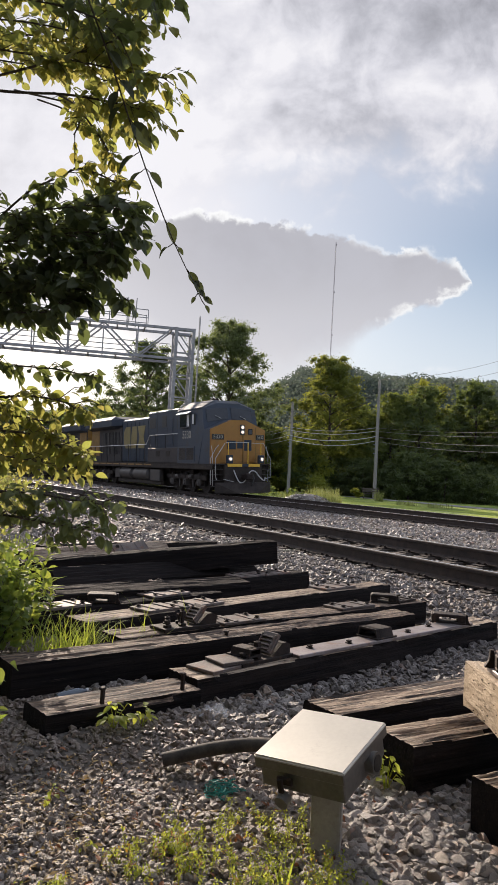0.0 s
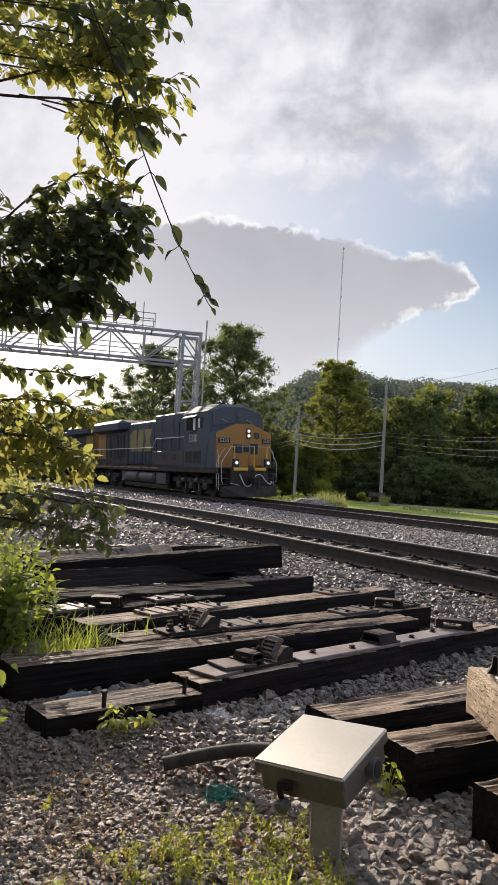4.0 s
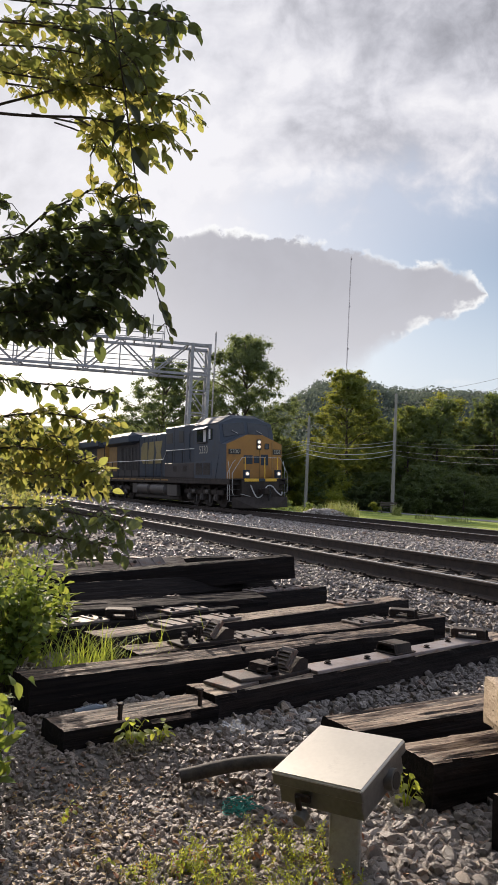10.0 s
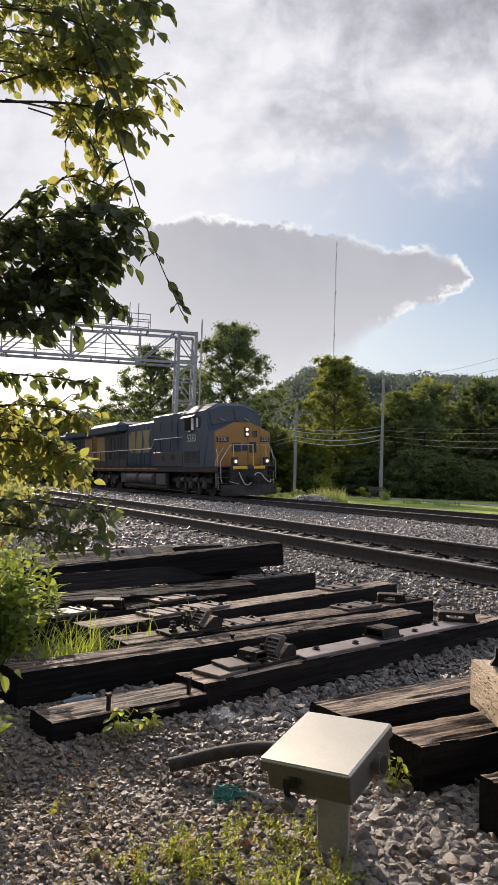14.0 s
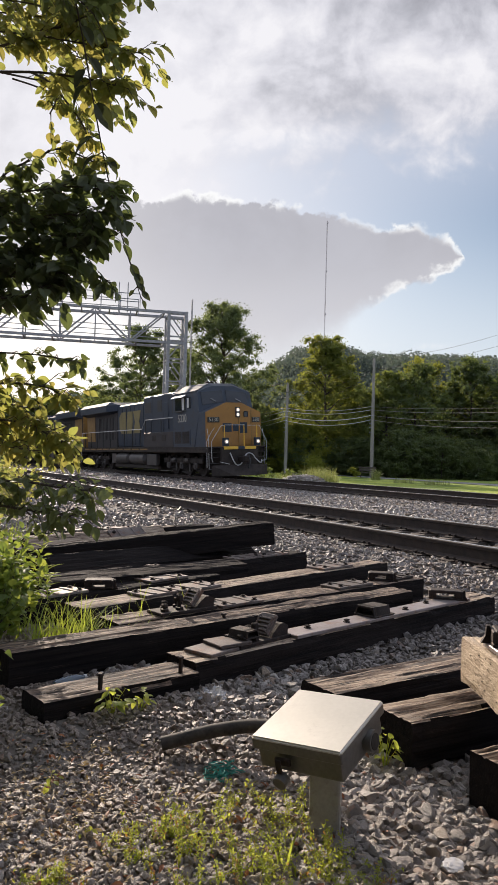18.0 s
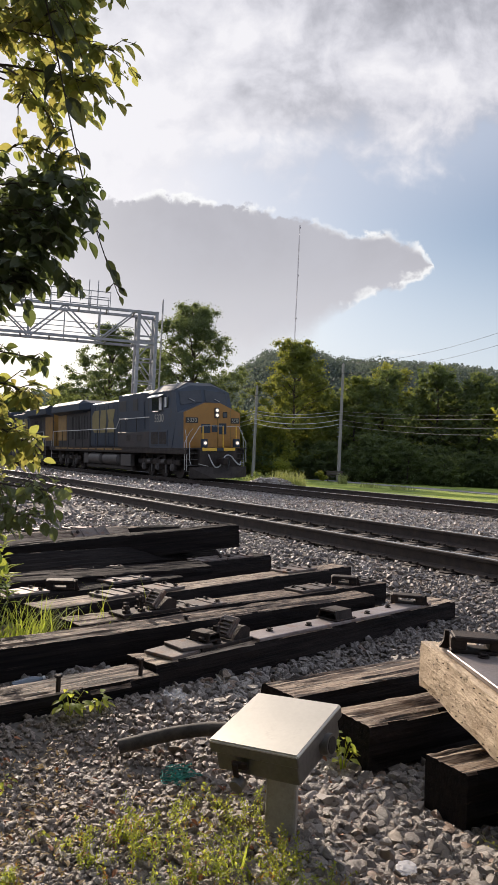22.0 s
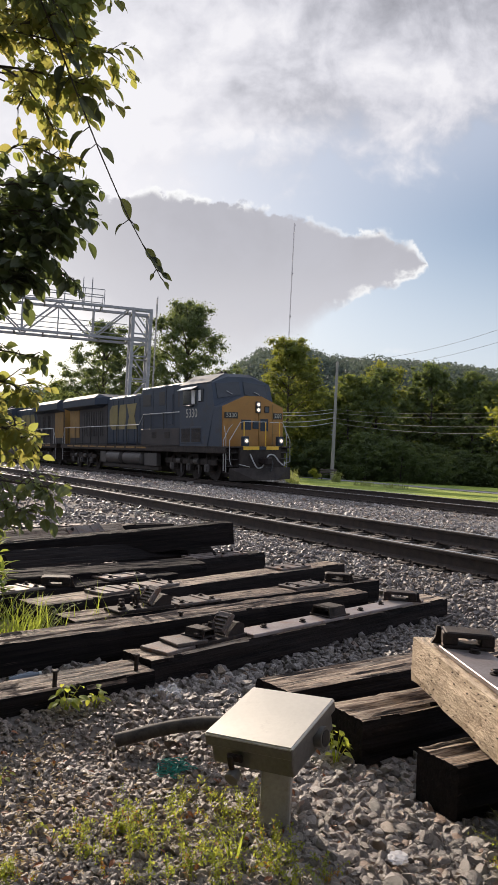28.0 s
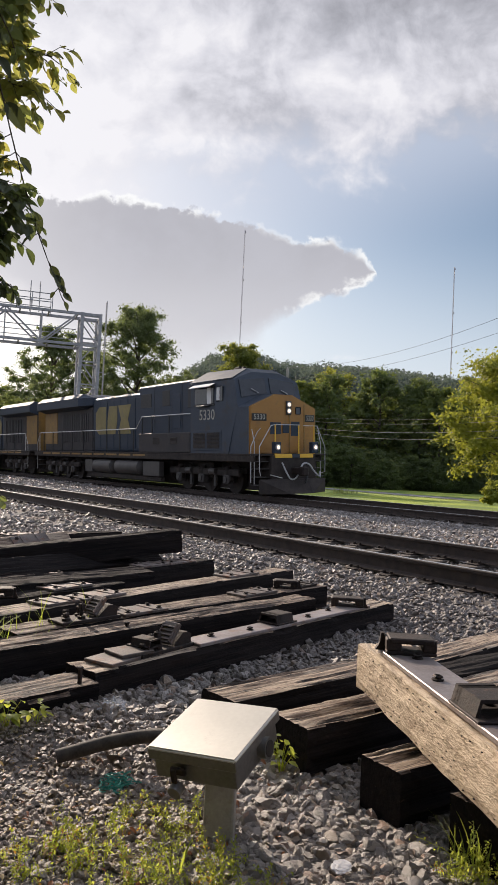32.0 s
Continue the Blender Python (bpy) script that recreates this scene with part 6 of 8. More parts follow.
def litter():
    rng = np.random.default_rng(9)
    red = leaf_material("dry_leaf", (0.14, 0.05, 0.025), (0.34, 0.13, 0.05), (0.25, 0.10, 0.03), 0.2)
    n = 260
    yw, d = rng.uniform(50, 84, n), rng.uniform(1.7, 3.0, n)
    x, y = -np.sin(np.radians(yw)) * d, np.cos(np.radians(yw)) * d
    pos = np.stack([x, y, ground_z(x, y) + 0.022 + rng.uniform(0, 0.012, n)], 1)
    dr = rng.normal(0, 1, (n, 3)) * np.array([1, 1, 0.25])
    v, f = leaves(pos, dr, rng.normal(0, 0.3, (n, 3)) + np.array([0, 0, 1]), rng.uniform(0.012, 0.032, n), leaf_shape(3, 0.3, 0.3, 0.3))
    tagged(from_arrays("leaf_litter", v, f, red), "dry red and brown leaves scattered on the gravel", "leaf litter", kind="stuff")
    tan = leaf_material("tan_litter", (0.30, 0.20, 0.10), (0.55, 0.42, 0.24), (0.45, 0.33, 0.12), 0.25)
    n = 900
    yw, d = np.concatenate([rng.normal(76, 3.2, 500), rng.uniform(58, 84, 400)]), np.concatenate([rng.normal(2.35, 0.28, 500), rng.uniform(1.8, 3.0, 400)])
    x, y = -np.sin(np.radians(yw)) * d, np.cos(np.radians(yw)) * d
    pos = np.stack([x, y, ground_z(x, y) + 0.020 + rng.uniform(0, 0.012, n)], 1)
    dr = rng.normal(0, 1, (n, 3)) * np.array([1, 1, 0.3])
    v, f = leaves(pos, dr, rng.normal(0, 0.4, (n, 3)) + np.array([0, 0, 1]), rng.uniform(0.010, 0.026, n), leaf_shape(3, 0.22, 0.3, 0.3))
    tagged(from_arrays("leaf_litter", v, f, tan), "tan scraps of dry leaf and bark on the gravel", "leaf litter", kind="stuff")


litter()


# ---- shrubs and the overhanging tree beside the camera ----
BIG_LEAF = leaf_shape(5, 0.42, 0.25, 0.28)
VIEW_RIGHT = Vector((math.cos(radians(61.8)), math.sin(radians(61.8)), 0))


def branch(bm, pts, r0, r1, n=7):
    fine = []
    for a, b in zip(pts, pts[1:]):
        for k in range(4):
            fine.append(Vector(a).lerp(Vector(b), k / 4))
    fine.append(Vector(pts[-1]))
    for _ in range(2):
        fine = [fine[0]] + [(a + b * 2 + c) / 4 for a, b, c in zip(fine, fine[1:], fine[2:])] + [fine[-1]]
    pipe(bm, fine, r0, n, r1)
    return fine


def leafy(parent, rng, root, centre, radii, n, size, mat, twigs=9, hang=0.5, single=0, part_name="leaf"):
    """A spray of foliage: twigs from root into an ellipsoid of leaves, each leaf stalked to a twig."""
    root, centre = np.array(root), np.array(centre)
    R = np.array([[VIEW_RIGHT.x, -VIEW_RIGHT.y, 0], [VIEW_RIGHT.y, VIEW_RIGHT.x, 0], [0, 0, 1]])
    bm = bmesh.new()
    pos, dr = [], []
    for k in range(twigs):
        q = rng.normal(size=3)
        q = q / np.linalg.norm(q) * rng.uniform(0.55, 1.0)
        tip = centre + R @ (q * np.array(radii))
        mid = root * 0.45 + tip * 0.55 + rng.normal(0, 0.03, 3) + np.array([0, 0, 0.03])
        pipe(bm, [root, mid, tip], 0.0026, 4, 0.0009)
        for j in range(max(1, n // twigs)):
            s = rng.uniform(0.45, 1.05)
            p = root * (1 - s) ** 2 + mid * 2 * s * (1 - s) + tip * s ** 2
            along = (tip - root) / (np.linalg.norm(tip - root) + 1e-6)
            d = along * 0.5 + rng.normal(0, 0.6, 3) + np.array([0, 0, -hang])
            pos.append(p + rng.normal(0, 0.03, 3)), dr.append(d)
    part("spray", bm, M["bark"], parent)
    pos, dr = np.array(pos), np.array(dr)
    up = rng.normal(0, 0.45, pos.shape) + np.array([0, 0, 1.0])
    sz = size * 0.70 * rng.uniform(0.6, 1.25, len(pos))
    for i in range(min(single, len(pos))):
        v, f = leaves(pos[i:i + 1], dr[i:i + 1], up[i:i + 1], sz[i:i + 1], BIG_LEAF)
        from_arrays(part_name, v, f, M[mat], parent)
    if len(pos) > single:
        v, f = leaves(pos[single:], dr[single:], up[single:], sz[single:], BIG_LEAF)
        o = from_arrays("foliage", v, f, M[mat], parent)
        o["kind"] = "stuff"


def along_curve(pts, f):
    """Point and heading at the fraction f of a bent line."""
    k = min(int(f * (len(pts) - 1)), len(pts) - 2)
    a, b = np.array(pts[k]), np.array(pts[k + 1])
    q = f * (len(pts) - 1) - k
    return a + (b - a) * q, (b - a) / (np.linalg.norm(b - a) + 1e-9)


def leafy_limb(t, rng, pts, f0, count, length, rise, per, size, mat, single=0, hang=0.55, r0=0.010):
    """A limb with side twigs; leaves sit in pairs along every twig and droop from it."""
    bm = bmesh.new()
    fine = branch(bm, pts, r0, 0.0022)
    limb = part("limb", bm, M["bark"], t)
    right = np.array(VIEW_RIGHT)
    deep = np.array([-VIEW_RIGHT.y, VIEW_RIGHT.x, 0.0])
    pos, dr, up = [], [], []
    tw = bmesh.new()
    for i in range(count):
        f = f0 + (1 - f0) * (i + rng.uniform(0, 1)) / count
        p, d = along_curve(fine, min(f, 0.999))
        side = 1 if i % 2 else -1
        way = d * rng.uniform(0.5, 1.0) + right * rng.uniform(-0.15, 0.5) + deep * side * rng.uniform(0.1, 0.7)
        way[2] += rng.uniform(*rise)
        way /= np.linalg.norm(way)
        L = length * rng.uniform(0.45, 1.5)
        mid = p + way * L * 0.5 + np.array([0, 0, 0.012])
        tip = p + way * L + np.array([0, 0, -0.10 * L])
        pipe(tw, [p, mid, tip], 0.0018, 4, 0.0007)
        for j in range(per):
            s = 0.22 + 0.8 * (j + rng.uniform(0, 0.6)) / per
            q = p * (1 - s) ** 2 + mid * 2 * s * (1 - s) + tip * s ** 2
            sd = 1 if j % 2 else -1
            across = np.cross(way, [0, 0, 1.0])
            ld = way * 0.55 + across * sd * 0.75 + rng.normal(0, 0.42, 3) + np.array([0, 0, -hang * rng.uniform(0.1, 1.4)])
            pos.append(q + ld * 0.008), dr.append(ld)
            up.append(np.array([0, 0, 1.0]) + rng.normal(0, 0.45, 3))
    part("spray", tw, M["bark"], limb)["kind"] = "stuff"
    pos, dr, up = np.array(pos), np.array(dr), np.array(up)
    sz = size * rng.uniform(0.6, 1.2, len(pos))
    for i in range(min(single, len(pos))):
        v, f = leaves(pos[i:i + 1], dr[i:i + 1], up[i:i + 1], sz[i:i + 1], BIG_LEAF)
        from_arrays("leaf", v, f, M[mat], limb)
    if len(pos) > single:
        v, f = leaves(pos[single:], dr[single:], up[single:], sz[single:], BIG_LEAF)
        o = from_arrays("foliage", v, f, M[mat], limb)
        o["kind"] = "stuff"


def overhanging_tree():
    t = thing("tree", "overhanging broad-leaved tree with sunlit yellow-green leaves beside the tracks", "tree")
    rng = np.random.default_rng(12)
    bm = bmesh.new()
    branch(bm, [(-3.1, -0.45, -0.4), (-3.0, -0.4, 0.6), (-2.95, -0.25, 1.4), (-2.92, -0.15, 2.2), (-2.8, 0.0, 3.2)], 0.06, 0.02)
    part("trunk", bm, M["bark"], t)
    # top: bright leaves against the cloud, shade-toned darker ones nearer above them
    leafy_limb(t, rng, [(-2.56, 0.10, 2.04), (-2.44, 0.30, 2.02), (-2.31, 0.44, 2.00), (-2.18, 0.56, 1.95), (-2.06, 0.62, 1.89)], 0.52, 21, 0.1, (-1.2, 0.5), 6, 0.042, "leaf_near", 40, hang=0.55, r0=0.0055)
    leafy_limb(t, rng, [(-2.61, 0.10, 2.05), (-2.48, 0.32, 2.12), (-2.36, 0.46, 2.16), (-2.23, 0.56, 2.17), (-2.11, 0.62, 2.21)], 0.25, 28, 0.11, (-0.9, 0.8), 6, 0.042, "leaf_near", 30, hang=0.55, r0=0.005)
    leafy_limb(t, rng, [(-2.61, 0.09, 2.22), (-2.49, 0.30, 2.18), (-2.36, 0.44, 2.14), (-2.22, 0.58, 2.08), (-2.08, 0.69, 2.02)], 0.05, 34, 0.1, (-0.9, 0.7), 6, 0.042, "leaf_near", 30, hang=0.55, r0=0.0035)
    leafy_limb(t, rng, [(-2.66, 0.09, 2.32), (-2.54, 0.30, 2.32), (-2.41, 0.45, 2.27), (-2.28, 0.55, 2.18), (-2.17, 0.60, 2.09)], 0.05, 32, 0.11, (-0.9, 0.8), 6, 0.042, "leaf_near", 20, hang=0.55, r0=0.0035)
    leafy_limb(t, rng, [(-2.41, 0.07, 2.26), (-2.29, 0.26, 2.24), (-2.17, 0.39, 2.19), (-2.05, 0.47, 2.11), (-1.94, 0.50, 2.00)], 0.2, 20, 0.11, (-0.9, 0.8), 6, 0.044, "leaf_dim", 30, hang=0.55, r0=0.003)
    leafy_limb(t, rng, [(-2.41, 0.07, 2.34), (-2.29, 0.29, 2.32), (-2.16, 0.44, 2.28), (-2.03, 0.54, 2.23), (-1.91, 0.58, 2.14)], 0.15, 22, 0.12, (-0.9, 0.6), 6, 0.045, "leaf_dim", 20, hang=0.55, r0=0.003)
    leafy_limb(t, rng, [(-2.56, 0.45, 2.12), (-2.45, 0.50, 2.05), (-2.34, 0.53, 1.94), (-2.23, 0.55, 1.84), (-2.13, 0.54, 1.76)], 0.2, 12, 0.07, (-0.9, 0.3), 5, 0.040, "leaf_near", 20, hang=0.55, r0=0.004)
    leafy_limb(t, rng, [(-2.52, 0.39, 2.06), (-2.41, 0.46, 2.00), (-2.30, 0.49, 1.92), (-2.21, 0.45, 1.83)], 0.3, 8, 0.06, (-0.8, 0.3), 5, 0.038, "leaf_near", 20, hang=0.55, r0=0.003)
    leafy_limb(t, rng, [(-3.15, 0.11, 2.69), (-3.07, 0.32, 2.73), (-2.98, 0.49, 2.72), (-2.89, 0.63, 2.69), (-2.80, 0.75, 2.69)], 0.03, 34, 0.14, (-0.9, 0.8), 8, 0.048, "leaf_near", 0, hang=0.55, r0=0.004)
    leafy_limb(t, rng, [(-3.15, 0.12, 2.56), (-3.07, 0.33, 2.57), (-2.98, 0.50, 2.56), (-2.89, 0.64, 2.54), (-2.80, 0.74, 2.49)], 0.03, 34, 0.14, (-0.9, 0.8), 8, 0.048, "leaf_near", 0, hang=0.55, r0=0.004)
    leafy_limb(t, rng, [(-3.15, 0.13, 2.46), (-3.07, 0.32, 2.45), (-2.99, 0.46, 2.43), (-2.90, 0.60, 2.41), (-2.81, 0.70, 2.36)], 0.03, 22, 0.12, (-0.7, 0.9), 7, 0.046, "leaf_near", 0, hang=0.55, r0=0.004)
    leafy_limb(t, rng, [(-2.86, 0.36, 2.24), (-2.78, 0.50, 2.21), (-2.69, 0.63, 2.17), (-2.60, 0.72, 2.12)], 0.3, 14, 0.1, (-0.8, 0.3), 7, 0.046, "leaf_near", 0, hang=0.55, r0=0.004)
    leafy_limb(t, rng, [(-2.88, 0.21, 0.88), (-2.80, 0.36, 0.88), (-2.72, 0.49, 0.88), (-2.64, 0.58, 0.87)], 0.05, 26, 0.11, (-0.9, 0.6), 8, 0.044, "leaf_near", 0, hang=0.55, r0=0.004)
    # middle: the dense mass, its shade put into a darker leaf colour
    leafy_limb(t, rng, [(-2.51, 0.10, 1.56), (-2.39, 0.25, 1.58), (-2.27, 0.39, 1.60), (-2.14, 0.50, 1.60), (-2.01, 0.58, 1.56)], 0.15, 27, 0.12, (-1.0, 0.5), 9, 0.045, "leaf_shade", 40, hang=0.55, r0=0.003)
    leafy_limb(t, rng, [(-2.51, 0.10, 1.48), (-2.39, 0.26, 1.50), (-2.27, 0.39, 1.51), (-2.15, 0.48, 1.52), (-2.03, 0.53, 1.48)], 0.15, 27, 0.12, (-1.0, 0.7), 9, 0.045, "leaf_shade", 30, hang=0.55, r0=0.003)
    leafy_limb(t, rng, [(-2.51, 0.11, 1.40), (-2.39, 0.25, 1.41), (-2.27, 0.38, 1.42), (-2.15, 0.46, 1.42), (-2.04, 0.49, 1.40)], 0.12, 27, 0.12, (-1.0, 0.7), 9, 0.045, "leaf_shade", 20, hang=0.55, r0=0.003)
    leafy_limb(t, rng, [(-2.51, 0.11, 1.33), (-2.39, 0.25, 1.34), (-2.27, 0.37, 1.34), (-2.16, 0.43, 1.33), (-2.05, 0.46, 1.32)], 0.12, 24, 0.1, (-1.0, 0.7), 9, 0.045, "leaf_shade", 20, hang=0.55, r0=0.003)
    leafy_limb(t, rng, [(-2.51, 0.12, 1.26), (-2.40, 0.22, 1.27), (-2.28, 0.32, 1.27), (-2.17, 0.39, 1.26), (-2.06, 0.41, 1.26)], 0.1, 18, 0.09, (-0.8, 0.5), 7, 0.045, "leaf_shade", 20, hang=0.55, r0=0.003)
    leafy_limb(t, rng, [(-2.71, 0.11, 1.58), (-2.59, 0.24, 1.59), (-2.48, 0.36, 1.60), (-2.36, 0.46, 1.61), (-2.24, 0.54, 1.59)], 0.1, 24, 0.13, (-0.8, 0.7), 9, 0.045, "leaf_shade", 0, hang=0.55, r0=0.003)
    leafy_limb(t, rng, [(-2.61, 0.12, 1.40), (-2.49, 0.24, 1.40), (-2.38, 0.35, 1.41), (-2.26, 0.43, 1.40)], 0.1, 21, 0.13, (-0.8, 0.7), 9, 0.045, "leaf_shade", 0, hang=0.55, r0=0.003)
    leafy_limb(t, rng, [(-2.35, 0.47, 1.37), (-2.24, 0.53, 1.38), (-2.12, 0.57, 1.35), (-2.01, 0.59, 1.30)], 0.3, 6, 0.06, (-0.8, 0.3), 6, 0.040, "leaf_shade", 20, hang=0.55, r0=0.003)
    leafy_limb(t, rng, [(-2.52, 0.40, 1.66), (-2.42, 0.43, 1.73), (-2.30, 0.48, 1.77), (-2.19, 0.53, 1.72), (-2.08, 0.55, 1.66)], 0.35, 13, 0.075, (-0.8, 0.4), 5, 0.042, "leaf_near", 30, hang=0.55, r0=0.004)
    leafy_limb(t, rng, [(-2.44, 0.26, 1.57), (-2.33, 0.31, 1.62), (-2.23, 0.35, 1.65), (-2.12, 0.38, 1.64)], 0.45, 7, 0.07, (-0.5, 0.4), 5, 0.039, "leaf_dim", 20, hang=0.55, r0=0.004)
    leafy_limb(t, rng, [(-2.31, 0.11, 1.61), (-2.20, 0.16, 1.61), (-2.10, 0.20, 1.59)], 0.3, 4, 0.05, (-0.5, 0.4), 6, 0.040, "leaf_shade", 10, hang=0.55, r0=0.003)
    # below: separate level sprays with gaps between them
    leafy_limb(t, rng, [(-2.50, 0.16, 1.10), (-2.39, 0.25, 1.13), (-2.28, 0.34, 1.11), (-2.16, 0.43, 1.10), (-2.03, 0.52, 1.07)], 0.1, 13, 0.06, (-0.9, 0.4), 5, 0.041, "leaf_dim", 40, hang=0.55, r0=0.003)
    leafy_limb(t, rng, [(-2.55, 0.17, 0.99), (-2.44, 0.30, 1.02), (-2.32, 0.40, 1.03), (-2.20, 0.48, 1.01), (-2.09, 0.50, 0.97)], 0.08, 29, 0.08, (-0.9, 0.5), 6, 0.035, "leaf_near", 40, hang=0.55, r0=0.005)
    leafy_limb(t, rng, [(-2.55, 0.18, 0.89), (-2.43, 0.32, 0.92), (-2.31, 0.42, 0.91), (-2.20, 0.48, 0.87), (-2.09, 0.51, 0.84)], 0.08, 29, 0.08, (-0.9, 0.5), 6, 0.035, "leaf_near", 40, hang=0.55, r0=0.005)
    leafy_limb(t, rng, [(-2.50, 0.18, 0.80), (-2.39, 0.30, 0.84), (-2.27, 0.39, 0.83), (-2.16, 0.43, 0.82)], 0.08, 16, 0.07, (-0.8, 0.4), 6, 0.035, "leaf_near", 20, hang=0.55, r0=0.004)
    leafy_limb(t, rng, [(-2.65, 0.19, 0.95), (-2.54, 0.30, 0.97), (-2.42, 0.39, 0.97), (-2.31, 0.46, 0.95)], 0.08, 21, 0.09, (-0.9, 0.5), 6, 0.035, "leaf_near", 20, hang=0.55, r0=0.005)
    leafy_limb(t, rng, [(-2.15, 0.16, 0.72), (-2.04, 0.27, 0.74), (-1.92, 0.37, 0.74), (-1.80, 0.43, 0.73), (-1.69, 0.46, 0.73)], 0.1, 22, 0.06, (-0.9, 0.4), 6, 0.031, "leaf_dim", 30, hang=0.55, r0=0.004)
    leafy_limb(t, rng, [(-2.15, 0.16, 0.65), (-2.04, 0.28, 0.68), (-1.92, 0.36, 0.67), (-1.81, 0.40, 0.67), (-1.70, 0.42, 0.67)], 0.1, 20, 0.06, (-0.9, 0.4), 6, 0.031, "leaf_dim", 20, hang=0.55, r0=0.004)


overhanging_tree()

VINE_TOP = Vector((-2.049, 0.492, 2.026))


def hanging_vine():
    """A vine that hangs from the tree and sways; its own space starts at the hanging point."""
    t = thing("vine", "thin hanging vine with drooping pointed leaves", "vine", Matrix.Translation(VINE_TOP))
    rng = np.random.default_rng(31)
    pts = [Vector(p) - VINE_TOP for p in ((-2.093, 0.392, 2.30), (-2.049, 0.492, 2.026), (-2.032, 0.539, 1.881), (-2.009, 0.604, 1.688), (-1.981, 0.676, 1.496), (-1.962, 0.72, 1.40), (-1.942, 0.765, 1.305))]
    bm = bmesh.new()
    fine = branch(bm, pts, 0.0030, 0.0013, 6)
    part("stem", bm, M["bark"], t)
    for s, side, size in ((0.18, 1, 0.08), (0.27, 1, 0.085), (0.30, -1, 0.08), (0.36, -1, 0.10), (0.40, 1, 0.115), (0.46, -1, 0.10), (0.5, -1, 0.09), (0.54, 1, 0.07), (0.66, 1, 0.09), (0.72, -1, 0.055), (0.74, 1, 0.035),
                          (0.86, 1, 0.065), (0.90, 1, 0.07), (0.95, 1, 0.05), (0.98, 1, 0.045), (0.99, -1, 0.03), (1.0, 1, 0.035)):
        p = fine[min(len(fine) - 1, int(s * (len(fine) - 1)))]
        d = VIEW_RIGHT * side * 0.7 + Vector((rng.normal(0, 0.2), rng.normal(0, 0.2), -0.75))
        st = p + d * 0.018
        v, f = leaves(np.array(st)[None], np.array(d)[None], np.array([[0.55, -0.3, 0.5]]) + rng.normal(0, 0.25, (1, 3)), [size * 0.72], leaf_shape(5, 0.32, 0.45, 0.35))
        # dark leaf tone stands in for the silhouette against the sky
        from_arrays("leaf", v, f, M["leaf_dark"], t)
        bm = bmesh.new()
        pipe(bm, [p, p + d * 0.01, st], 0.0014, 4)
        part("stalk", bm, M["bark"], t)
    return t


vine = hanging_vine()


def shrub(label, x, y, n, h, r, size, mat, seed, single=20):
    t = thing("shrub", label, "shrub", kind="")
    rng = np.random.default_rng(seed)
    z = float(ground_z(x, y))
    for k in range(5):
        a = rng.uniform(0, 6.28)
        c = (x + r * 0.5 * math.cos(a), y + r * 0.5 * math.sin(a), z + h * rng.uniform(0.4, 0.9))
        leafy(t, rng, (x, y, z - 0.02), c, (r * 0.6, r * 0.6, h * 0.35), n // 5, size, mat, 9, 0.2, single // 5)


shrub("dense leafy green shrub at the edge of the yard", -3.95, 0.60, 1100, 0.52, 0.26, 0.075, "leaf_shrub", 1, 30)
shrub("dense leafy green shrub at the edge of the yard", -4.5, 0.72, 1200, 0.62, 0.32, 0.075, "leaf_shrub", 2, 30)
shrub("leafy green shrub with drooping leaves near the ties", -2.72, 0.30, 210, 0.46, 0.20, 0.075, "leaf_shrub", 3, 20)
shrub("yellow-green bush behind the pile of ties", -5.8, 0.70, 300, 0.75, 0.40, 0.07, "leaf_near", 4, 0)
shrub("yellow-green bush behind the pile of ties", -7.0, 0.80, 300, 0.85, 0.45, 0.07, "leaf_near", 5, 0)
for k, (x, y, h, r) in enumerate(((-9.2, 1.25, 0.9, 0.5), (-11.0, 1.7, 1.1, 0.6), (-13.0, 2.3, 1.2, 0.7), (-16.5, 3.0, 1.3, 0.8), (-21, 3.6, 1.5, 1.0), (-27, 4.2, 1.6, 1.2))):
    shrub("yellow-green bush at the foot of the embankment", x, y, 420, h, r, 0.09 + 0.012 * k, "leaf_near", 20 + k, 0)


def tall_weed(label, x, y, h, n, size, seed, mat="grass"):
    """An upright stem with long pointed leaves."""
    rng = np.random.default_rng(seed)
    t = thing("tall_weed", label, "weed", pose(x, y, float(ground_z(x, y))), group="tall weeds")
    bm = bmesh.new()
    lean = rng.normal(0, 0.06, 2)
    pipe(bm, [(0, 0, -0.02), (lean[0] * 0.4, lean[1] * 0.4, h * 0.5), (lean[0], lean[1], h)], 0.004, 5, 0.0015)
    part("stem", bm, M["weed"], t)
    sh = leaf_shape(5, 0.13, 0.4, 0.35)
    for i in range(n):
        k = 0.3 + 0.72 * i / n
        a = i * 2.4 + rng.uniform(-0.3, 0.3)
        d = np.array([[math.cos(a), math.sin(a), 0.35 + 0.5 * k]])
        v, f = leaves(np.array([[lean[0] * k, lean[1] * k, h * k]]), d, np.array([[0.0, 0.0, 1.0]]), [size * rng.uniform(0.7, 1.1) * (1.15 - 0.5 * k)], sh)
        from_arrays("leaf", v, f, M[mat], t)


for i, (x, y, h) in enumerate(((-5.0, 1.02, 0.50), (-5.15, 1.18, 0.44), (-4.85, 0.90, 0.46), (-5.3, 1.05, 0.52), (-4.75, 1.10, 0.36))):
    tall_weed("upright weed with long pointed bright green leaves", x, y, h, 20, 0.15, 60 + i)


# ---- trees ----
def polar(yaw, d):
    """A place d metres from the standpoint, yaw degrees counter-clockwise from +y."""
    return -math.sin(radians(yaw)) * d, math.cos(radians(yaw)) * d


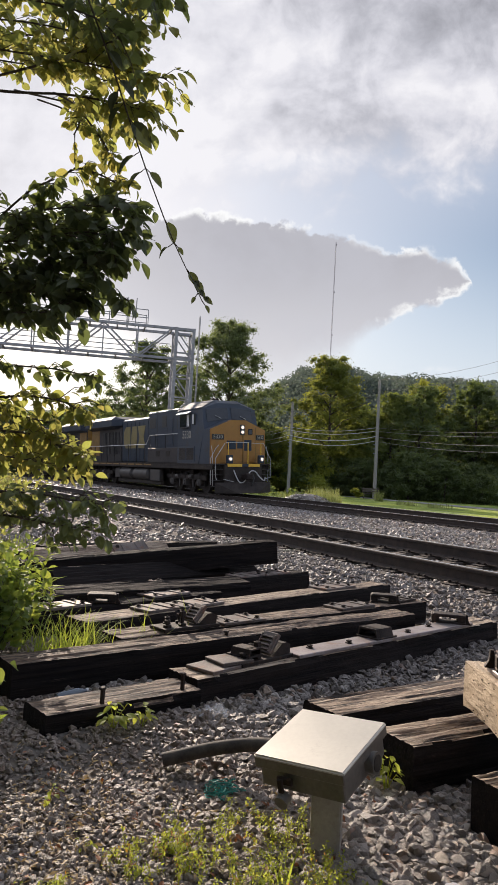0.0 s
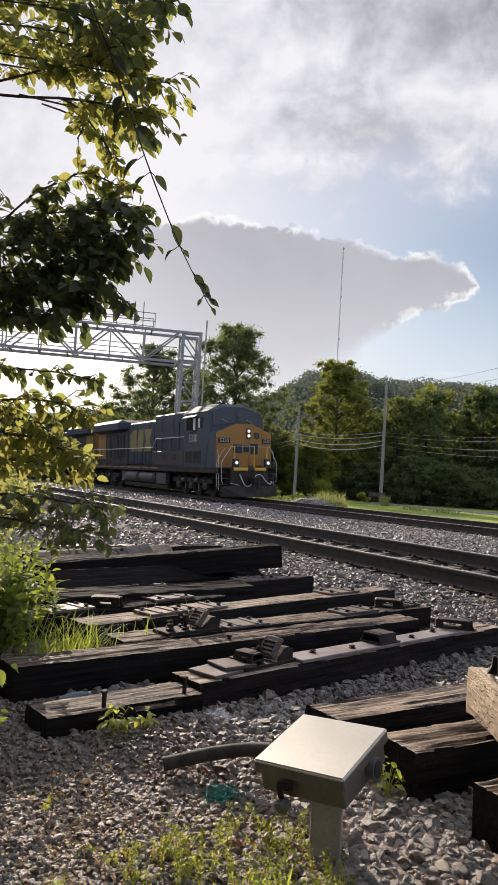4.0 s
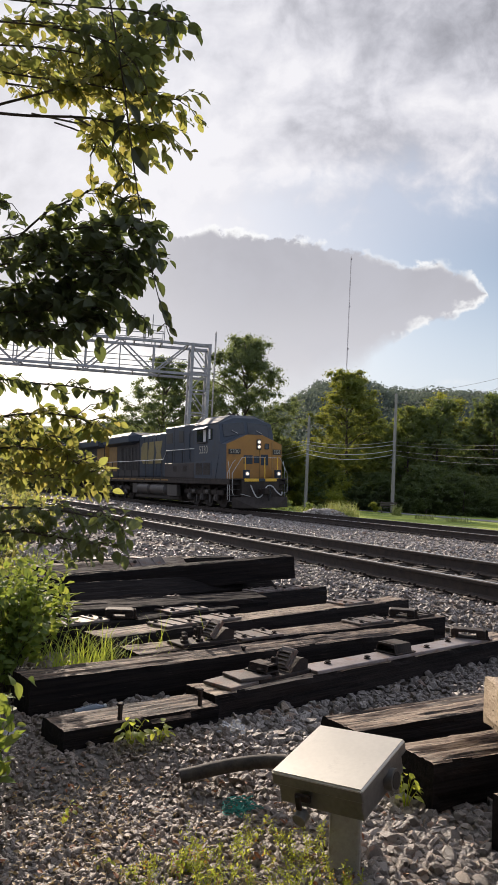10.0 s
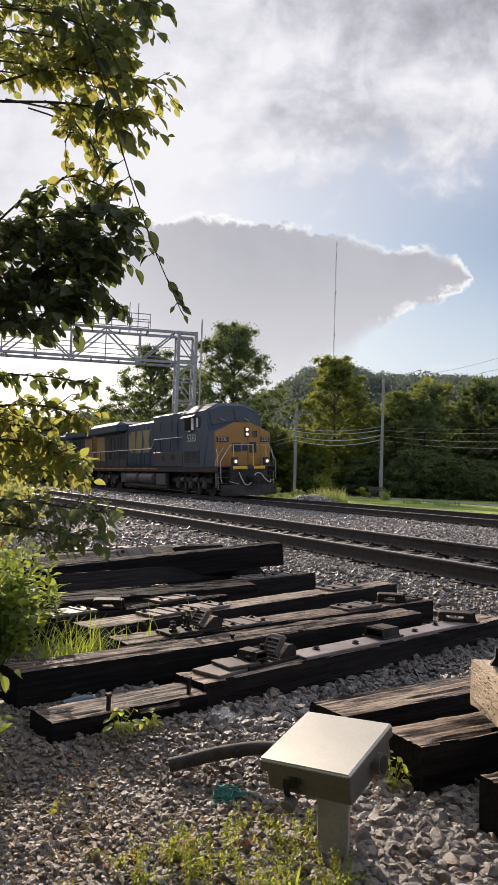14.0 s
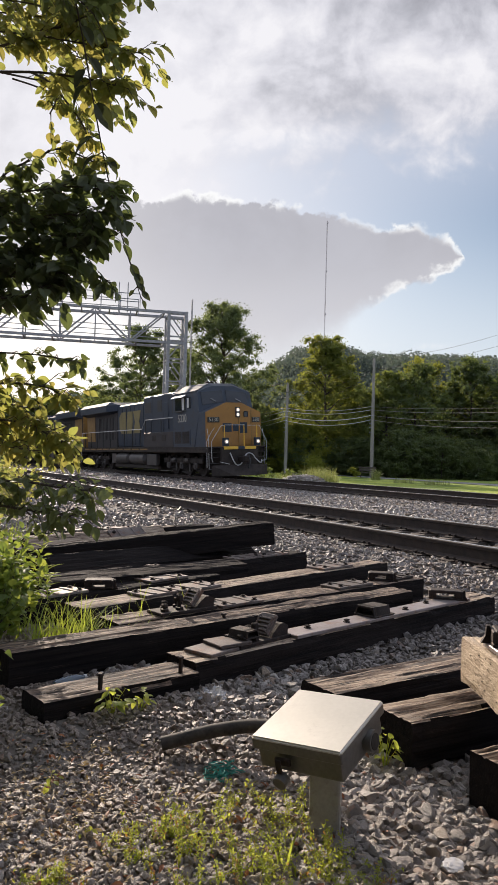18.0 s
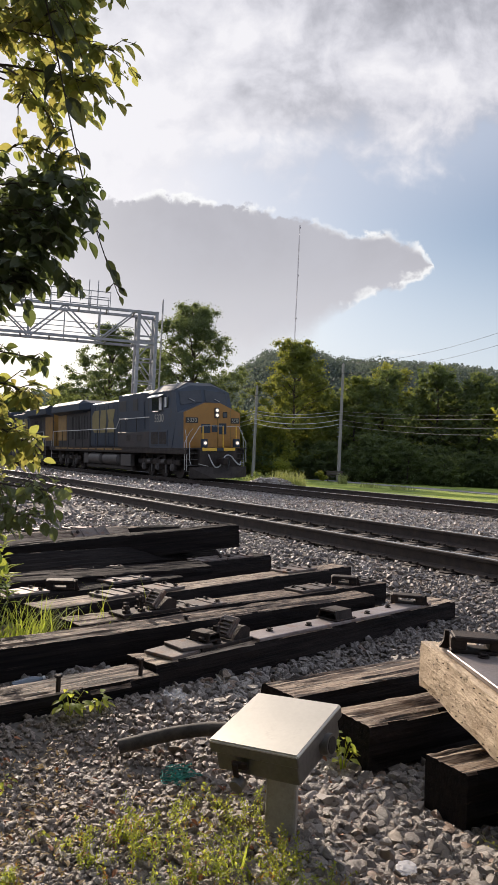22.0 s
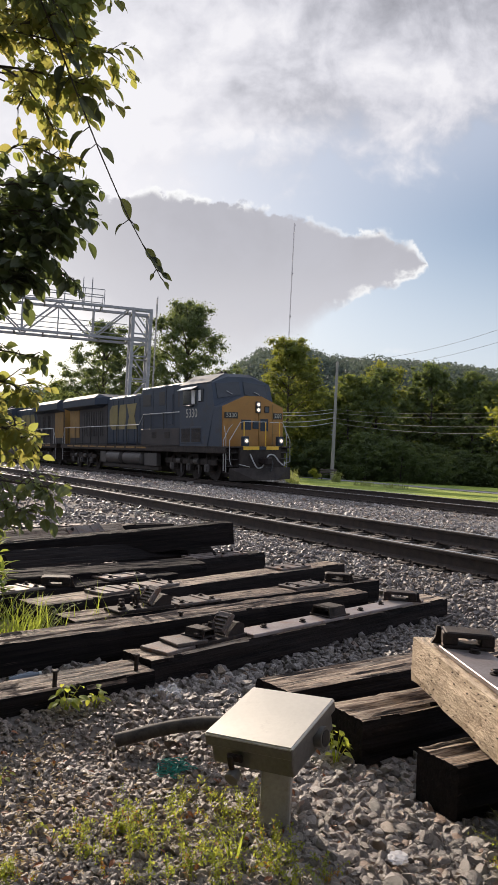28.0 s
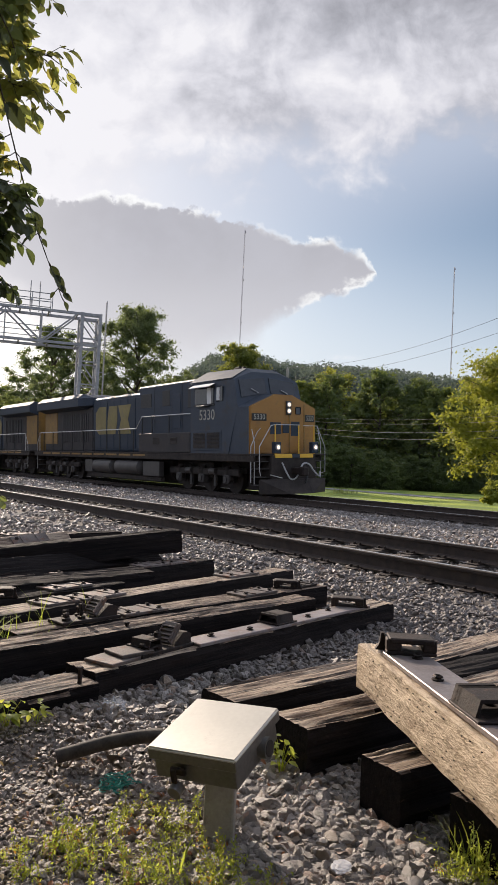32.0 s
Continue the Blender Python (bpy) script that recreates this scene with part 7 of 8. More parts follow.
def crown_arrays(rng, blobs, n, size, fill=0.2, flat=0.7, loose=0.75):
    """Small leaf sprays on many clumps; blobs: rows of x, y, z, radius."""
    blobs = np.array(blobs)
    wgt = blobs[:, 3] ** 1.8
    idx = rng.choice(len(blobs), n, p=wgt / wgt.sum())
    d = rng.normal(size=(n, 3))
    d /= np.linalg.norm(d, axis=1)[:, None]
    # sprays thin out from the middle of their clump, a few stick far out of it
    r = blobs[idx, 3] * (fill + np.minimum(np.abs(rng.normal(0, loose, n)), 2.5 * loose))
    c = blobs[idx, :3] + d * r[:, None] * np.array([1, 1, flat])
    nrm = d * 0.45 + rng.normal(0, 0.6, (n, 3)) + np.array([0, 0, 0.55])
    R = leaf_frames(np.cross(nrm, rng.normal(size=(n, 3))), nrm)
    s = size * rng.uniform(0.45, 1.5, n)
    base = np.array([[-0.5, -0.05, 0], [-0.05, -0.30, 0.05], [0.5, 0.05, -0.06], [0.02, 0.33, 0.05]])
    v = np.einsum("nij,kj->nki", R, base) * s[:, None, None] + c[:, None, :]
    return v.reshape(-1, 3), np.arange(n * 4).reshape(n, 4)



def tree(name, seed, height, radius, n_leaves, size, mat, label, trunk_h=0.1, m=None, limbs=14, per=9, clump=(0.10, 0.20), group="", fill=0.2, flat=0.7, taper=0.55, lean=0.25):
    """A trunk, limbs that rise from it, and clumps of leaf sprays along every limb; gaps stay between the limbs."""
    rng = np.random.default_rng(seed)
    t = thing(name, label, "tree", m, group)
    bm = bmesh.new()
    sway = rng.normal(0, 0.02 * height, 2)
    pipe(bm, [(0, 0, -0.3), (sway[0] * 0.4, sway[1] * 0.4, height * 0.3), (sway[0], sway[1], height * 0.6), (sway[0], sway[1], height * 0.93)], height * 0.017, 8, height * 0.003)
    part("trunk", bm, M["bark"], t)
    blobs = []
    for i in range(limbs):
        k = trunk_h + (0.97 - trunk_h) * (i + rng.uniform(0.1, 0.9)) / limbs
        q = (k - trunk_h) / (1 - trunk_h)
        wide = (math.sin(math.pi * (0.16 + 0.80 * q)) ** 0.8) * (1 - taper * max(0.0, q - 0.45))
        a = i * 2.4 + rng.uniform(-0.5, 0.5)
        reach = radius * wide * rng.uniform(0.80, 1.25)
        z0 = height * max(0.04, k - lean * 0.45)
        z1 = min(height * k + 0.04 * height, height * 0.97)
        tip = np.array([reach * math.cos(a), reach * math.sin(a), z1])
        root = np.array([sway[0] * k, sway[1] * k, z0])
        mid = root * 0.5 + tip * 0.5 + np.array([0, 0, 0.03 * height])
        bm = bmesh.new()
        pipe(bm, [root, mid, tip], height * 0.006, 5, height * 0.0012)
        part("limb", bm, M["bark"], t)
        for j in range(per):
            f = 0.30 + 0.72 * (j + rng.uniform(0, 1)) / per
            p = root * (1 - f) ** 2 + mid * 2 * f * (1 - f) + tip * f * f
            br = radius * rng.uniform(*clump) * (1.15 - 0.4 * f)
            p = p + rng.normal(0, 0.12 * radius, 3) * np.array([1, 1, 0.8])
            if j % 2:
                # fill the crown between the limbs
                b, g = a + rng.uniform(-1.3, 1.3), radius * wide * rng.uniform(0.2, 1.0) ** 0.5
                p = np.array([g * math.cos(b), g * math.sin(b), height * k + rng.normal(0, 0.05) * height])
            p[2] = min(max(p[2], br * 0.4), height - br * 0.5)
            blobs.append((*p, br))
    for j in range(per):
        br = radius * rng.uniform(*clump)
        blobs.append((sway[0] + rng.normal(0, 0.14 * radius), sway[1] + rng.normal(0, 0.14 * radius), height * rng.uniform(0.82, 0.98) - br * 0.5, br))
    v, f = crown_arrays(rng, blobs, n_leaves, size, fill, flat)
    from_arrays("crown", v, f, mat, t)
    return t


RIDGE = 58


def ridge_at(yw):
    """The crest: highest behind the large sunlit tree, lower to both sides."""
    return RIDGE * np.interp(yw, (24, 40, 46, 52, 55.5, 58, 60.6, 64, 74), (0.74, 0.86, 0.93, 0.95, 1.05, 0.98, 0.77, 0.62, 0.50))


HILL_D = np.array([130, 160, 200, 240, 280, 320, 380, 500])
HILL_H = np.array([0.0, 0.03, 0.12, 0.29, 0.54, 0.80, 1.0, 0.6])


def far_hill():
    rng = np.random.default_rng(4)
    vs, fs = [], []
    yaws = np.arange(100, 0, -0.8)
    for yw in yaws:
        r = float(ridge_at(yw)) + 3 * noise.noise((yw * 0.15, 0, 0))
        for d, h in zip(HILL_D, HILL_H):
            x, y = polar(yw, d)
            vs.append((x, y, -0.6 + r * h))
    w = len(HILL_D)
    for i in range(len(yaws) - 1):
        for j in range(w - 1):
            fs.append((i * w + j, i * w + j + 1, (i + 1) * w + j + 1, (i + 1) * w + j))
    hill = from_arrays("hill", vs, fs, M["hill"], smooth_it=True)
    tagged(hill, "wooded hill far behind the field", "hill", kind="structure")
    n = 5200
    yw = rng.uniform(24, 76, n)
    d = rng.uniform(200, 378, n)
    h = np.interp(d, HILL_D, HILL_H) * ridge_at(yw) + rng.uniform(-1.5, 1.6, n)
    blobs = [(*polar(a, b), c, r) for a, b, c, r in zip(yw, d, h, rng.uniform(2.4, 5.2, n))]
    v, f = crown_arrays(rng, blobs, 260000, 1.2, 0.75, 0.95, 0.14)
    ob = from_arrays("hill_woods", v, f, M["tree_leaf_far_haze"])
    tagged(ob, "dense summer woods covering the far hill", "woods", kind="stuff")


far_hill()


def place(name, seed, yaw, d, height, radius, n_leaves, size, mat, label, **kw):
    x, y = polar(yaw, d)
    return tree(name, seed, height, radius, n_leaves, size, M[mat], label, m=pose(x, y, -0.45), **kw)


place("tree", 1, 64.0, 76, 17.7, 6.4, 110000, 0.19, "tree_leaf_grey", "tall dark broad-leaved tree behind the gantry", limbs=34, per=14, clump=(0.06, 0.15), fill=0.0, trunk_h=0.05)
place("tree", 21, 61.6, 80, 7.6, 2.6, 14000, 0.26, "tree_leaf_grey", "lower dark tree beside the tall one behind the gantry", limbs=14, per=8, trunk_h=0.05, clump=(0.14, 0.26))
place("tree", 2, 70.2, 78, 15.2, 5.4, 76000, 0.19, "tree_leaf_grey", "spreading green tree behind the gantry", limbs=32, per=14, trunk_h=0.05, clump=(0.06, 0.15), fill=0.0)
place("tree", 22, 67.0, 84, 14.2, 3.6, 20000, 0.24, "tree_leaf_grey", "slim green tree behind the legs of the gantry", limbs=16, per=8, trunk_h=0.05, clump=(0.12, 0.24))
place("tree", 23, 73.6, 92, 10.0, 3.8, 16000, 0.24, "tree_leaf", "pale hazy tree far behind the gantry", limbs=14, per=8, trunk_h=0.05)
place("tree", 3, 55.5, 75, 14.3, 4.8, 90000, 0.20, "tree_leaf_sun", "large sunlit tree at the edge of the woods", trunk_h=0.0, limbs=34, per=14, clump=(0.06, 0.15), fill=0.0)
place("tree", 4, 35.0, 47, 9.2, 4.3, 36000, 0.20, "tree_leaf_gold", "yellow-green tree at the side of the field", trunk_h=0.24, fill=0.2, limbs=22, per=8, clump=(0.12, 0.22))
place("tree", 6, 58.0, 72, 5.2, 2.0, 6000, 0.24, "tree_leaf_sun", "small sunlit tree at the edge of the woods", trunk_h=0.05)
place("tree", 9, 58.7, 78, 5.4, 2.5, 10000, 0.2, "tree_leaf_gold", "small sunlit yellow-green tree at the edge of the woods", trunk_h=0.0)
place("tree", 10, 59.9, 80, 7.0, 2.8, 11000, 0.2, "tree_leaf_sun", "small sunlit tree at the edge of the woods", trunk_h=0.0)
place("tree", 11, 56.9, 72, 5.0, 1.9, 9000, 0.18, "tree_leaf_gold", "sunlit bushy young tree at the edge of the field", trunk_h=0.0)
place("tree", 7, 48.9, 84, 14.0, 1.9, 8000, 0.26, "tree_leaf_gold", "slender sunlit tree rising above the row along the field", trunk_h=0.0, clump=(0.2, 0.4))
place("tree", 8, 47.2, 86, 13.2, 1.7, 6000, 0.26, "tree_leaf_sun", "slender yellow-green tree in the row along the field", trunk_h=0.0, clump=(0.2, 0.4))

# the row along the field: five kinds, repeated
ROW = [tree("tree", 40 + k, (12.6, 11.6, 13.2, 11.0, 7.0)[k], (4.4, 5.0, 4.2, 4.8, 4.2)[k], 30000, 0.25, M[("tree_leaf_dark", "tree_leaf", "tree_leaf_dark", "tree_leaf", "tree_leaf_dark")[k]],
            "dense green tree in the row along the field", trunk_h=0.0, m=pose(0, 0, -50), limbs=26, per=12, clump=(0.07, 0.17), fill=0.0, group="trees along the field") for k in range(5)]
rng0 = random.Random(8)
spots = []
yw = 99.0
while yw > 24:
    for d0 in (80, 90):
        d = d0 + rng0.uniform(-4, 4)
        k = rng0.randrange(4) if yw < 57 else 4
        spots.append((k, yw + rng0.uniform(-0.8, 0.8), d if yw < 57 else d + 6, rng0.uniform(0.80, 1.03) * (1.0 if yw < 57 else (1.15 if yw > 64 else 1.0))))
    yw -= 2.3
used = set()
for k, yw, d, s in spots:
    x, y = polar(yw, d)
    mm = pose(x, y, -0.45, 0, 0, rng0.uniform(0, 360))
    if k not in used:
        ob = ROW[k]
        ob.matrix_basis = mm
        used.add(k)
    else:
        ob = copy_thing(ROW[k], mm)
    ob.scale = (s, s, s)
# low growth under the row
for i in range(22):
    yw = 57 - i * 1.5 + rng0.uniform(-0.5, 0.5)
    x, y = polar(yw, 73 + rng0.uniform(-3, 3))
    ob = copy_thing(ROW[4], pose(x, y, -0.45, 0, 0, rng0.uniform(0, 360)))
    s = rng0.uniform(0.45, 0.75)
    ob.scale = (s, s, s * 0.9)
    tagged(ob, "dark bushy undergrowth below the row of trees", "bush")


def field_bush(label, yaw, d, h, r, seed, mat):
    x, y = polar(yaw, d)
    rng = np.random.default_rng(seed)
    t = thing("bush", label, "bush", pose(x, y, -0.45))
    blobs = [(rng.normal(0, r * 0.5), rng.normal(0, r * 0.5), h * rng.uniform(0.1, 0.8), r * rng.uniform(0.2, 0.4)) for _ in range(16)]
    v, f = crown_arrays(rng, blobs, 2600, 0.16, 0.3)
    from_arrays("foliage", v, f, M[mat], t)


field_bush("small yellow-green bush in the field", 53.3, 62, 1.2, 0.4, 3, "tree_leaf_gold")
field_bush("yellow-green bush at the edge of the woods", 55.9, 70, 3.2, 1.6, 4, "tree_leaf_gold")
field_bush("bright green sapling in the field", 36.0, 40, 1.6, 0.5, 5, "tree_leaf_gold")


for yaw, d, n, r, h in ((56.0, 41, 420, 0.95, 0.95), (55.3, 42, 260, 0.6, 0.6), (51.6, 57, 120, 0.35, 0.9), (49.5, 50, 110, 0.8, 0.4), (47.0, 48, 110, 0.8, 0.4), (58.5, 43, 200, 0.8, 0.5)):
    x, y = polar(yaw, d)
    grass_tuft("tall pale grass standing on the bank past the tracks", x, y, n, r, h, 0.035, 0.6, int(yaw * 10), "tall_grass")


# ---- road, gravel heap, bench ----
def road_strip():
    vs, fs = [], []
    pts = [(-300, 72), (-160, 54), (-100, 46.5), (-75, 43.5), (-55, 41.5), (-40, 39.6), (-31, 38.4), (-15, 36.6), (20, 33.5), (120, 26)]
    for x, y in pts:
        for o in (-1.5, 1.5):
            vs.append((x, y + o, float(ground_z(x, y)) + 0.03))
    for i in range(len(pts) - 1):
        fs.append((2 * i, 2 * i + 2, 2 * i + 3, 2 * i + 1))
    tagged(from_arrays("road", vs, fs, M["road"]), "narrow grey asphalt road through the field", "road", kind="structure")


road_strip()


def gravel_heap():
    bm = bmesh.new()
    bmesh.ops.create_icosphere(bm, subdivisions=4, radius=1.0)
    for v in bm.verts:
        d = 1 + 0.22 * noise.noise(v.co * 3) + 0.10 * noise.noise(v.co * 11)
        v.co = Vector((v.co.x * 1.25 * d, v.co.y * 0.8 * d, max(-0.1, v.co.z) * 0.50 * d))
    rng = random.Random(6)
    for i in range(170):
        a, r = rng.uniform(0, 6.28), math.sqrt(rng.uniform(0, 1))
        r2 = bmesh.ops.create_icosphere(bm, subdivisions=1, radius=rng.uniform(0.04, 0.09))
        z = 0.48 * math.sqrt(max(0, 1 - r * r)) + 0.02
        bmesh.ops.transform(bm, matrix=pose(1.3 * r * math.cos(a), 0.85 * r * math.sin(a), z, rng.uniform(0, 90), rng.uniform(0, 90), 0), verts=r2["verts"])
    ob = part("gravel_heap", bm, M["stone"])
    x, y = polar(57.2, 40)
    ob.matrix_basis = pose(x, y, -0.42, 0, 0, 60)
    tagged(ob, "low heap of grey gravel on the bank past the tracks", "gravel heap", kind="stuff")


gravel_heap()


def bench():
    t = thing("bench", "small dark bench standing beside the utility pole", "bench", pose(-51.5, 39.9, -0.42, 0, 0, 55))
    for i in range(3):
        bm = bmesh.new()
        box(bm, -0.75, 0.75, -0.2 + i * 0.15, -0.08 + i * 0.15, 0.46, 0.50, 0.008)
        part("seat_slat", bm, M["bark"], t)
    for i in range(2):
        bm = bmesh.new()
        box(bm, -0.75, 0.75, 0.24, 0.28, 0.62 + i * 0.2, 0.76 + i * 0.2, 0.008)
        part("back_slat", bm, M["bark"], t)
    for x in (-0.6, 0.6):
        bm = bmesh.new()
        box(bm, x - 0.05, x + 0.05, -0.2, 0.28, 0, 0.46, 0.01)
        box(bm, x - 0.05, x + 0.05, 0.28, 0.34, 0, 1.0, 0.01)
        part("leg", bm, M["bark"], t)


bench()


# ---- poles and wires ----
POLES = [(-52.0, 40.7, 10.3), (-59.8, 36.4, 8.4), (-92.0, 43.0, 8.6), (-24.0, 35.5, 10.6), (4.0, 30.0, 11.0)]


def utility_pole(x, y, h):
    z = float(ground_z(x, y))
    t = thing("utility_pole", "weathered grey wooden utility pole carrying wires", "utility pole", pose(x, y, z), group="utility poles")
    bm = bmesh.new()
    tube(bm, (0, 0, -0.5), (0, 0, h - z), 0.17, 0.12, 12)
    part("pole", bm, M["pole_wood"], t, smooth_angle=40)
    bm = bmesh.new()
    tube(bm, (0, 0, h - z), (0, 0, h - z + 0.12), 0.04, n=8)
    part("insulator", bm, M["galv"], t)
    for k in (4.1, 4.5, 4.9):
        bm = bmesh.new()
        box(bm, -0.22, 0.05, -0.2, -0.1, k - 0.04, k + 0.04, 0.01)
        part("bracket", bm, M["galv"], t)
    return t


for p in POLES:
    utility_pole(*p)


def wires():
    t = thing("overhead_wires", "sagging overhead power and telephone wires between the poles", "wires")
    for (xa, ya, ha), (xb, yb, hb) in ((POLES[2], POLES[1]), (POLES[1], POLES[0]), (POLES[0], POLES[3]), (POLES[3], POLES[4])):
        for dz, sag, r, dy in ((0.1, 0.9, 0.011, 0.0), (-0.9, 0.7, 0.011, -0.15), (-4.3, 0.35, 0.018, -0.2), (-4.6, 0.35, 0.026, -0.2), (-5.1, 0.45, 0.032, -0.2), (-5.5, 0.5, 0.028, -0.2)):
            if dz < -4 and ha + dz > 9.9:
                continue
            za, zb = ha + dz, hb + dz
            right = xb > -30
            if dz < -4:
                za, zb = (8.9 if xa > -30 else 10.3) + dz, (8.9 if right else 10.3) + dz
                r = r * 0.4 if right else r
            pts = []
            for i in range(19):
                k = i / 18
                pts.append((xa + (xb - xa) * k, ya + (yb - ya) * k + dy, za + (zb - za) * k - sag * 4 * k * (1 - k)))
            bm = bmesh.new()
            pipe(bm, pts, r, 5)
            # same wires, duller on the right: the weaker sun gleam is put into colour
            part("wire", bm, (M["mast"] if right else M["wire"]) if dz < -4 else M["black"], t)


wires()


def mast(yaw, d, z1):
    x, y = polar(yaw, d)
    zb = float(ridge_at(yaw)) * float(np.interp(d, HILL_D, HILL_H)) - 2.5
    t = thing("radio_mast", "thin lattice radio mast standing on the far hill", "radio mast", pose(x, y, zb), group="radio masts")
    h = z1 - zb
    for k in range(3):
        a = k * 2.094
        bm = bmesh.new()
        tube(bm, (0.22 * math.cos(a), 0.22 * math.sin(a), 0), (0.2 * math.cos(a), 0.2 * math.sin(a), h), 0.08, 0.07, 5)
        part("leg", bm, M["mast"], t)
    bm = bmesh.new()
    for k in range(int(h / 1.2)):
        a = (k % 3) * 2.094
        b = ((k + 1) % 3) * 2.094
        tube(bm, (0.22 * math.cos(a), 0.22 * math.sin(a), k * 1.2), (0.22 * math.cos(b), 0.22 * math.sin(b), k * 1.2 + 1.2), 0.03, n=4)
    part("lattice", bm, M["mast"], t)
    for k in (0.30, 0.62, 0.98):
        bm = bmesh.new()
        box(bm, 0.2, 0.7, -0.2, 0.2, h * k - 0.4, h * k + 0.4, 0.05)
        part("antenna", bm, M["mast"], t)


_d = 370
mast(math.degrees(math.atan2(494, 335)), _d, 0.82 + (200.4 - 0.82) * _d / math.hypot(492, 333))
mast(math.degrees(math.atan2(390.4, 476.2)), _d, 0.82 + (177.4 - 0.82) * _d / math.hypot(390.4, 476.2))


# ---- unseen trees added behind the standpoint to dim the skylight on the yard ----
for yw, d, s in ((140, 8.5, 0.9), (162, 7.0, 1.0), (185, 6.6, 1.0), (208, 6.4, 1.0), (232, 6.6, 1.0), (254, 7.2, 0.9), (178, 14, 1.0), (205, 14, 1.0), (232, 14, 1.0)):
    x, y = polar(yw, d)
    ob = copy_thing(ROW[0 if d < 10 else 2], pose(x, y, -0.45, 0, 0, yw * 3))
    ob.scale = (s, s, s)
    tagged(ob, "unseen green tree added behind the yard to block skylight", "tree", "trees behind the yard")


# ---- rough growth added past the line to darken the gap under the train ----
def verge():
    rng = np.random.default_rng(77)
    n = 260
    x = rng.uniform(-95, -36, n)
    y = rng.uniform(20.2, 23.5, n)
    r = rng.uniform(0.25, 0.5, n)
    blobs = np.stack([x, y, ground_z(x, y) + rng.uniform(0.1, 0.75, n), r], 1)
    v, f = crown_arrays(rng, blobs, 16000, 0.16)
    tagged(from_arrays("verge_growth", v, f, M["tree_leaf_dark"]), "rough green weeds added past the tracks to darken the gap under the train", "weeds", kind="stuff")


verge()


# ---- ballast stones ----
def stone_meshes(k, seed, points):
    """Angular crushed stones: convex hulls of scattered points."""
    rng = np.random.default_rng(seed)
    out = []
    for i in range(k):
        p = rng.normal(size=(points, 3))
        p = p / np.linalg.norm(p, axis=1)[:, None] * rng.uniform(0.8, 1.0, (points, 1)) * np.array([1.0, rng.uniform(0.65, 0.95), rng.uniform(0.5, 0.8)])
        bm = bmesh.new()
        fan_hull(bm, p.tolist())
        loose = [v for v in bm.verts if not v.link_faces]
        bmesh.ops.delete(bm, geom=loose, context="VERTS")
        bmesh.ops.triangulate(bm, faces=bm.faces)
        bm.verts.index_update()
        out.append((np.array([v.co[:] for v in bm.verts]), np.array([[v.index for v in f.verts] for f in bm.faces])))
        bm.free()
    return out


def cut_stones(k, seed):
    """Broken stones: small balls flattened by chance planes."""
    rng = np.random.default_rng(seed)
    out = []
    for i in range(k):
        bm = bmesh.new()
        bmesh.ops.create_icosphere(bm, subdivisions=2, radius=1.0)
        v = np.array([q.co[:] for q in bm.verts])
        bm.verts.index_update()
        f = np.array([[q.index for q in a.verts] for a in bm.faces])
        bm.free()
        for j in range(9):
            n = rng.normal(size=3)
            n /= np.linalg.norm(n)
            over = np.maximum(v @ n - rng.uniform(0.50, 0.80), 0)
            v = v - over[:, None] * n
        v = v * np.array([1.1, rng.uniform(0.65, 0.95), rng.uniform(0.45, 0.75)])
        out.append((v, f))
    return out


FINE = cut_stones(18, 2)
COARSE = stone_meshes(12, 3, 12)


def under_tie(x, y):
    """True where a lying tie covers the ground."""
    bad = np.zeros(len(x), bool)
    for ob, L, w, h in TIES.values():
        m = ob.matrix_basis
        if m.translation.z > 0.0:
            continue
        dx, dy = x - m.translation.x, y - m.translation.y
        a = dx * m[0][0] + dy * m[1][0]
        b = dx * m[0][1] + dy * m[1][1]
        bad |= (a > -0.01) & (a < L + 0.01) & (b > -0.01) & (b < w + 0.01)
    return bad


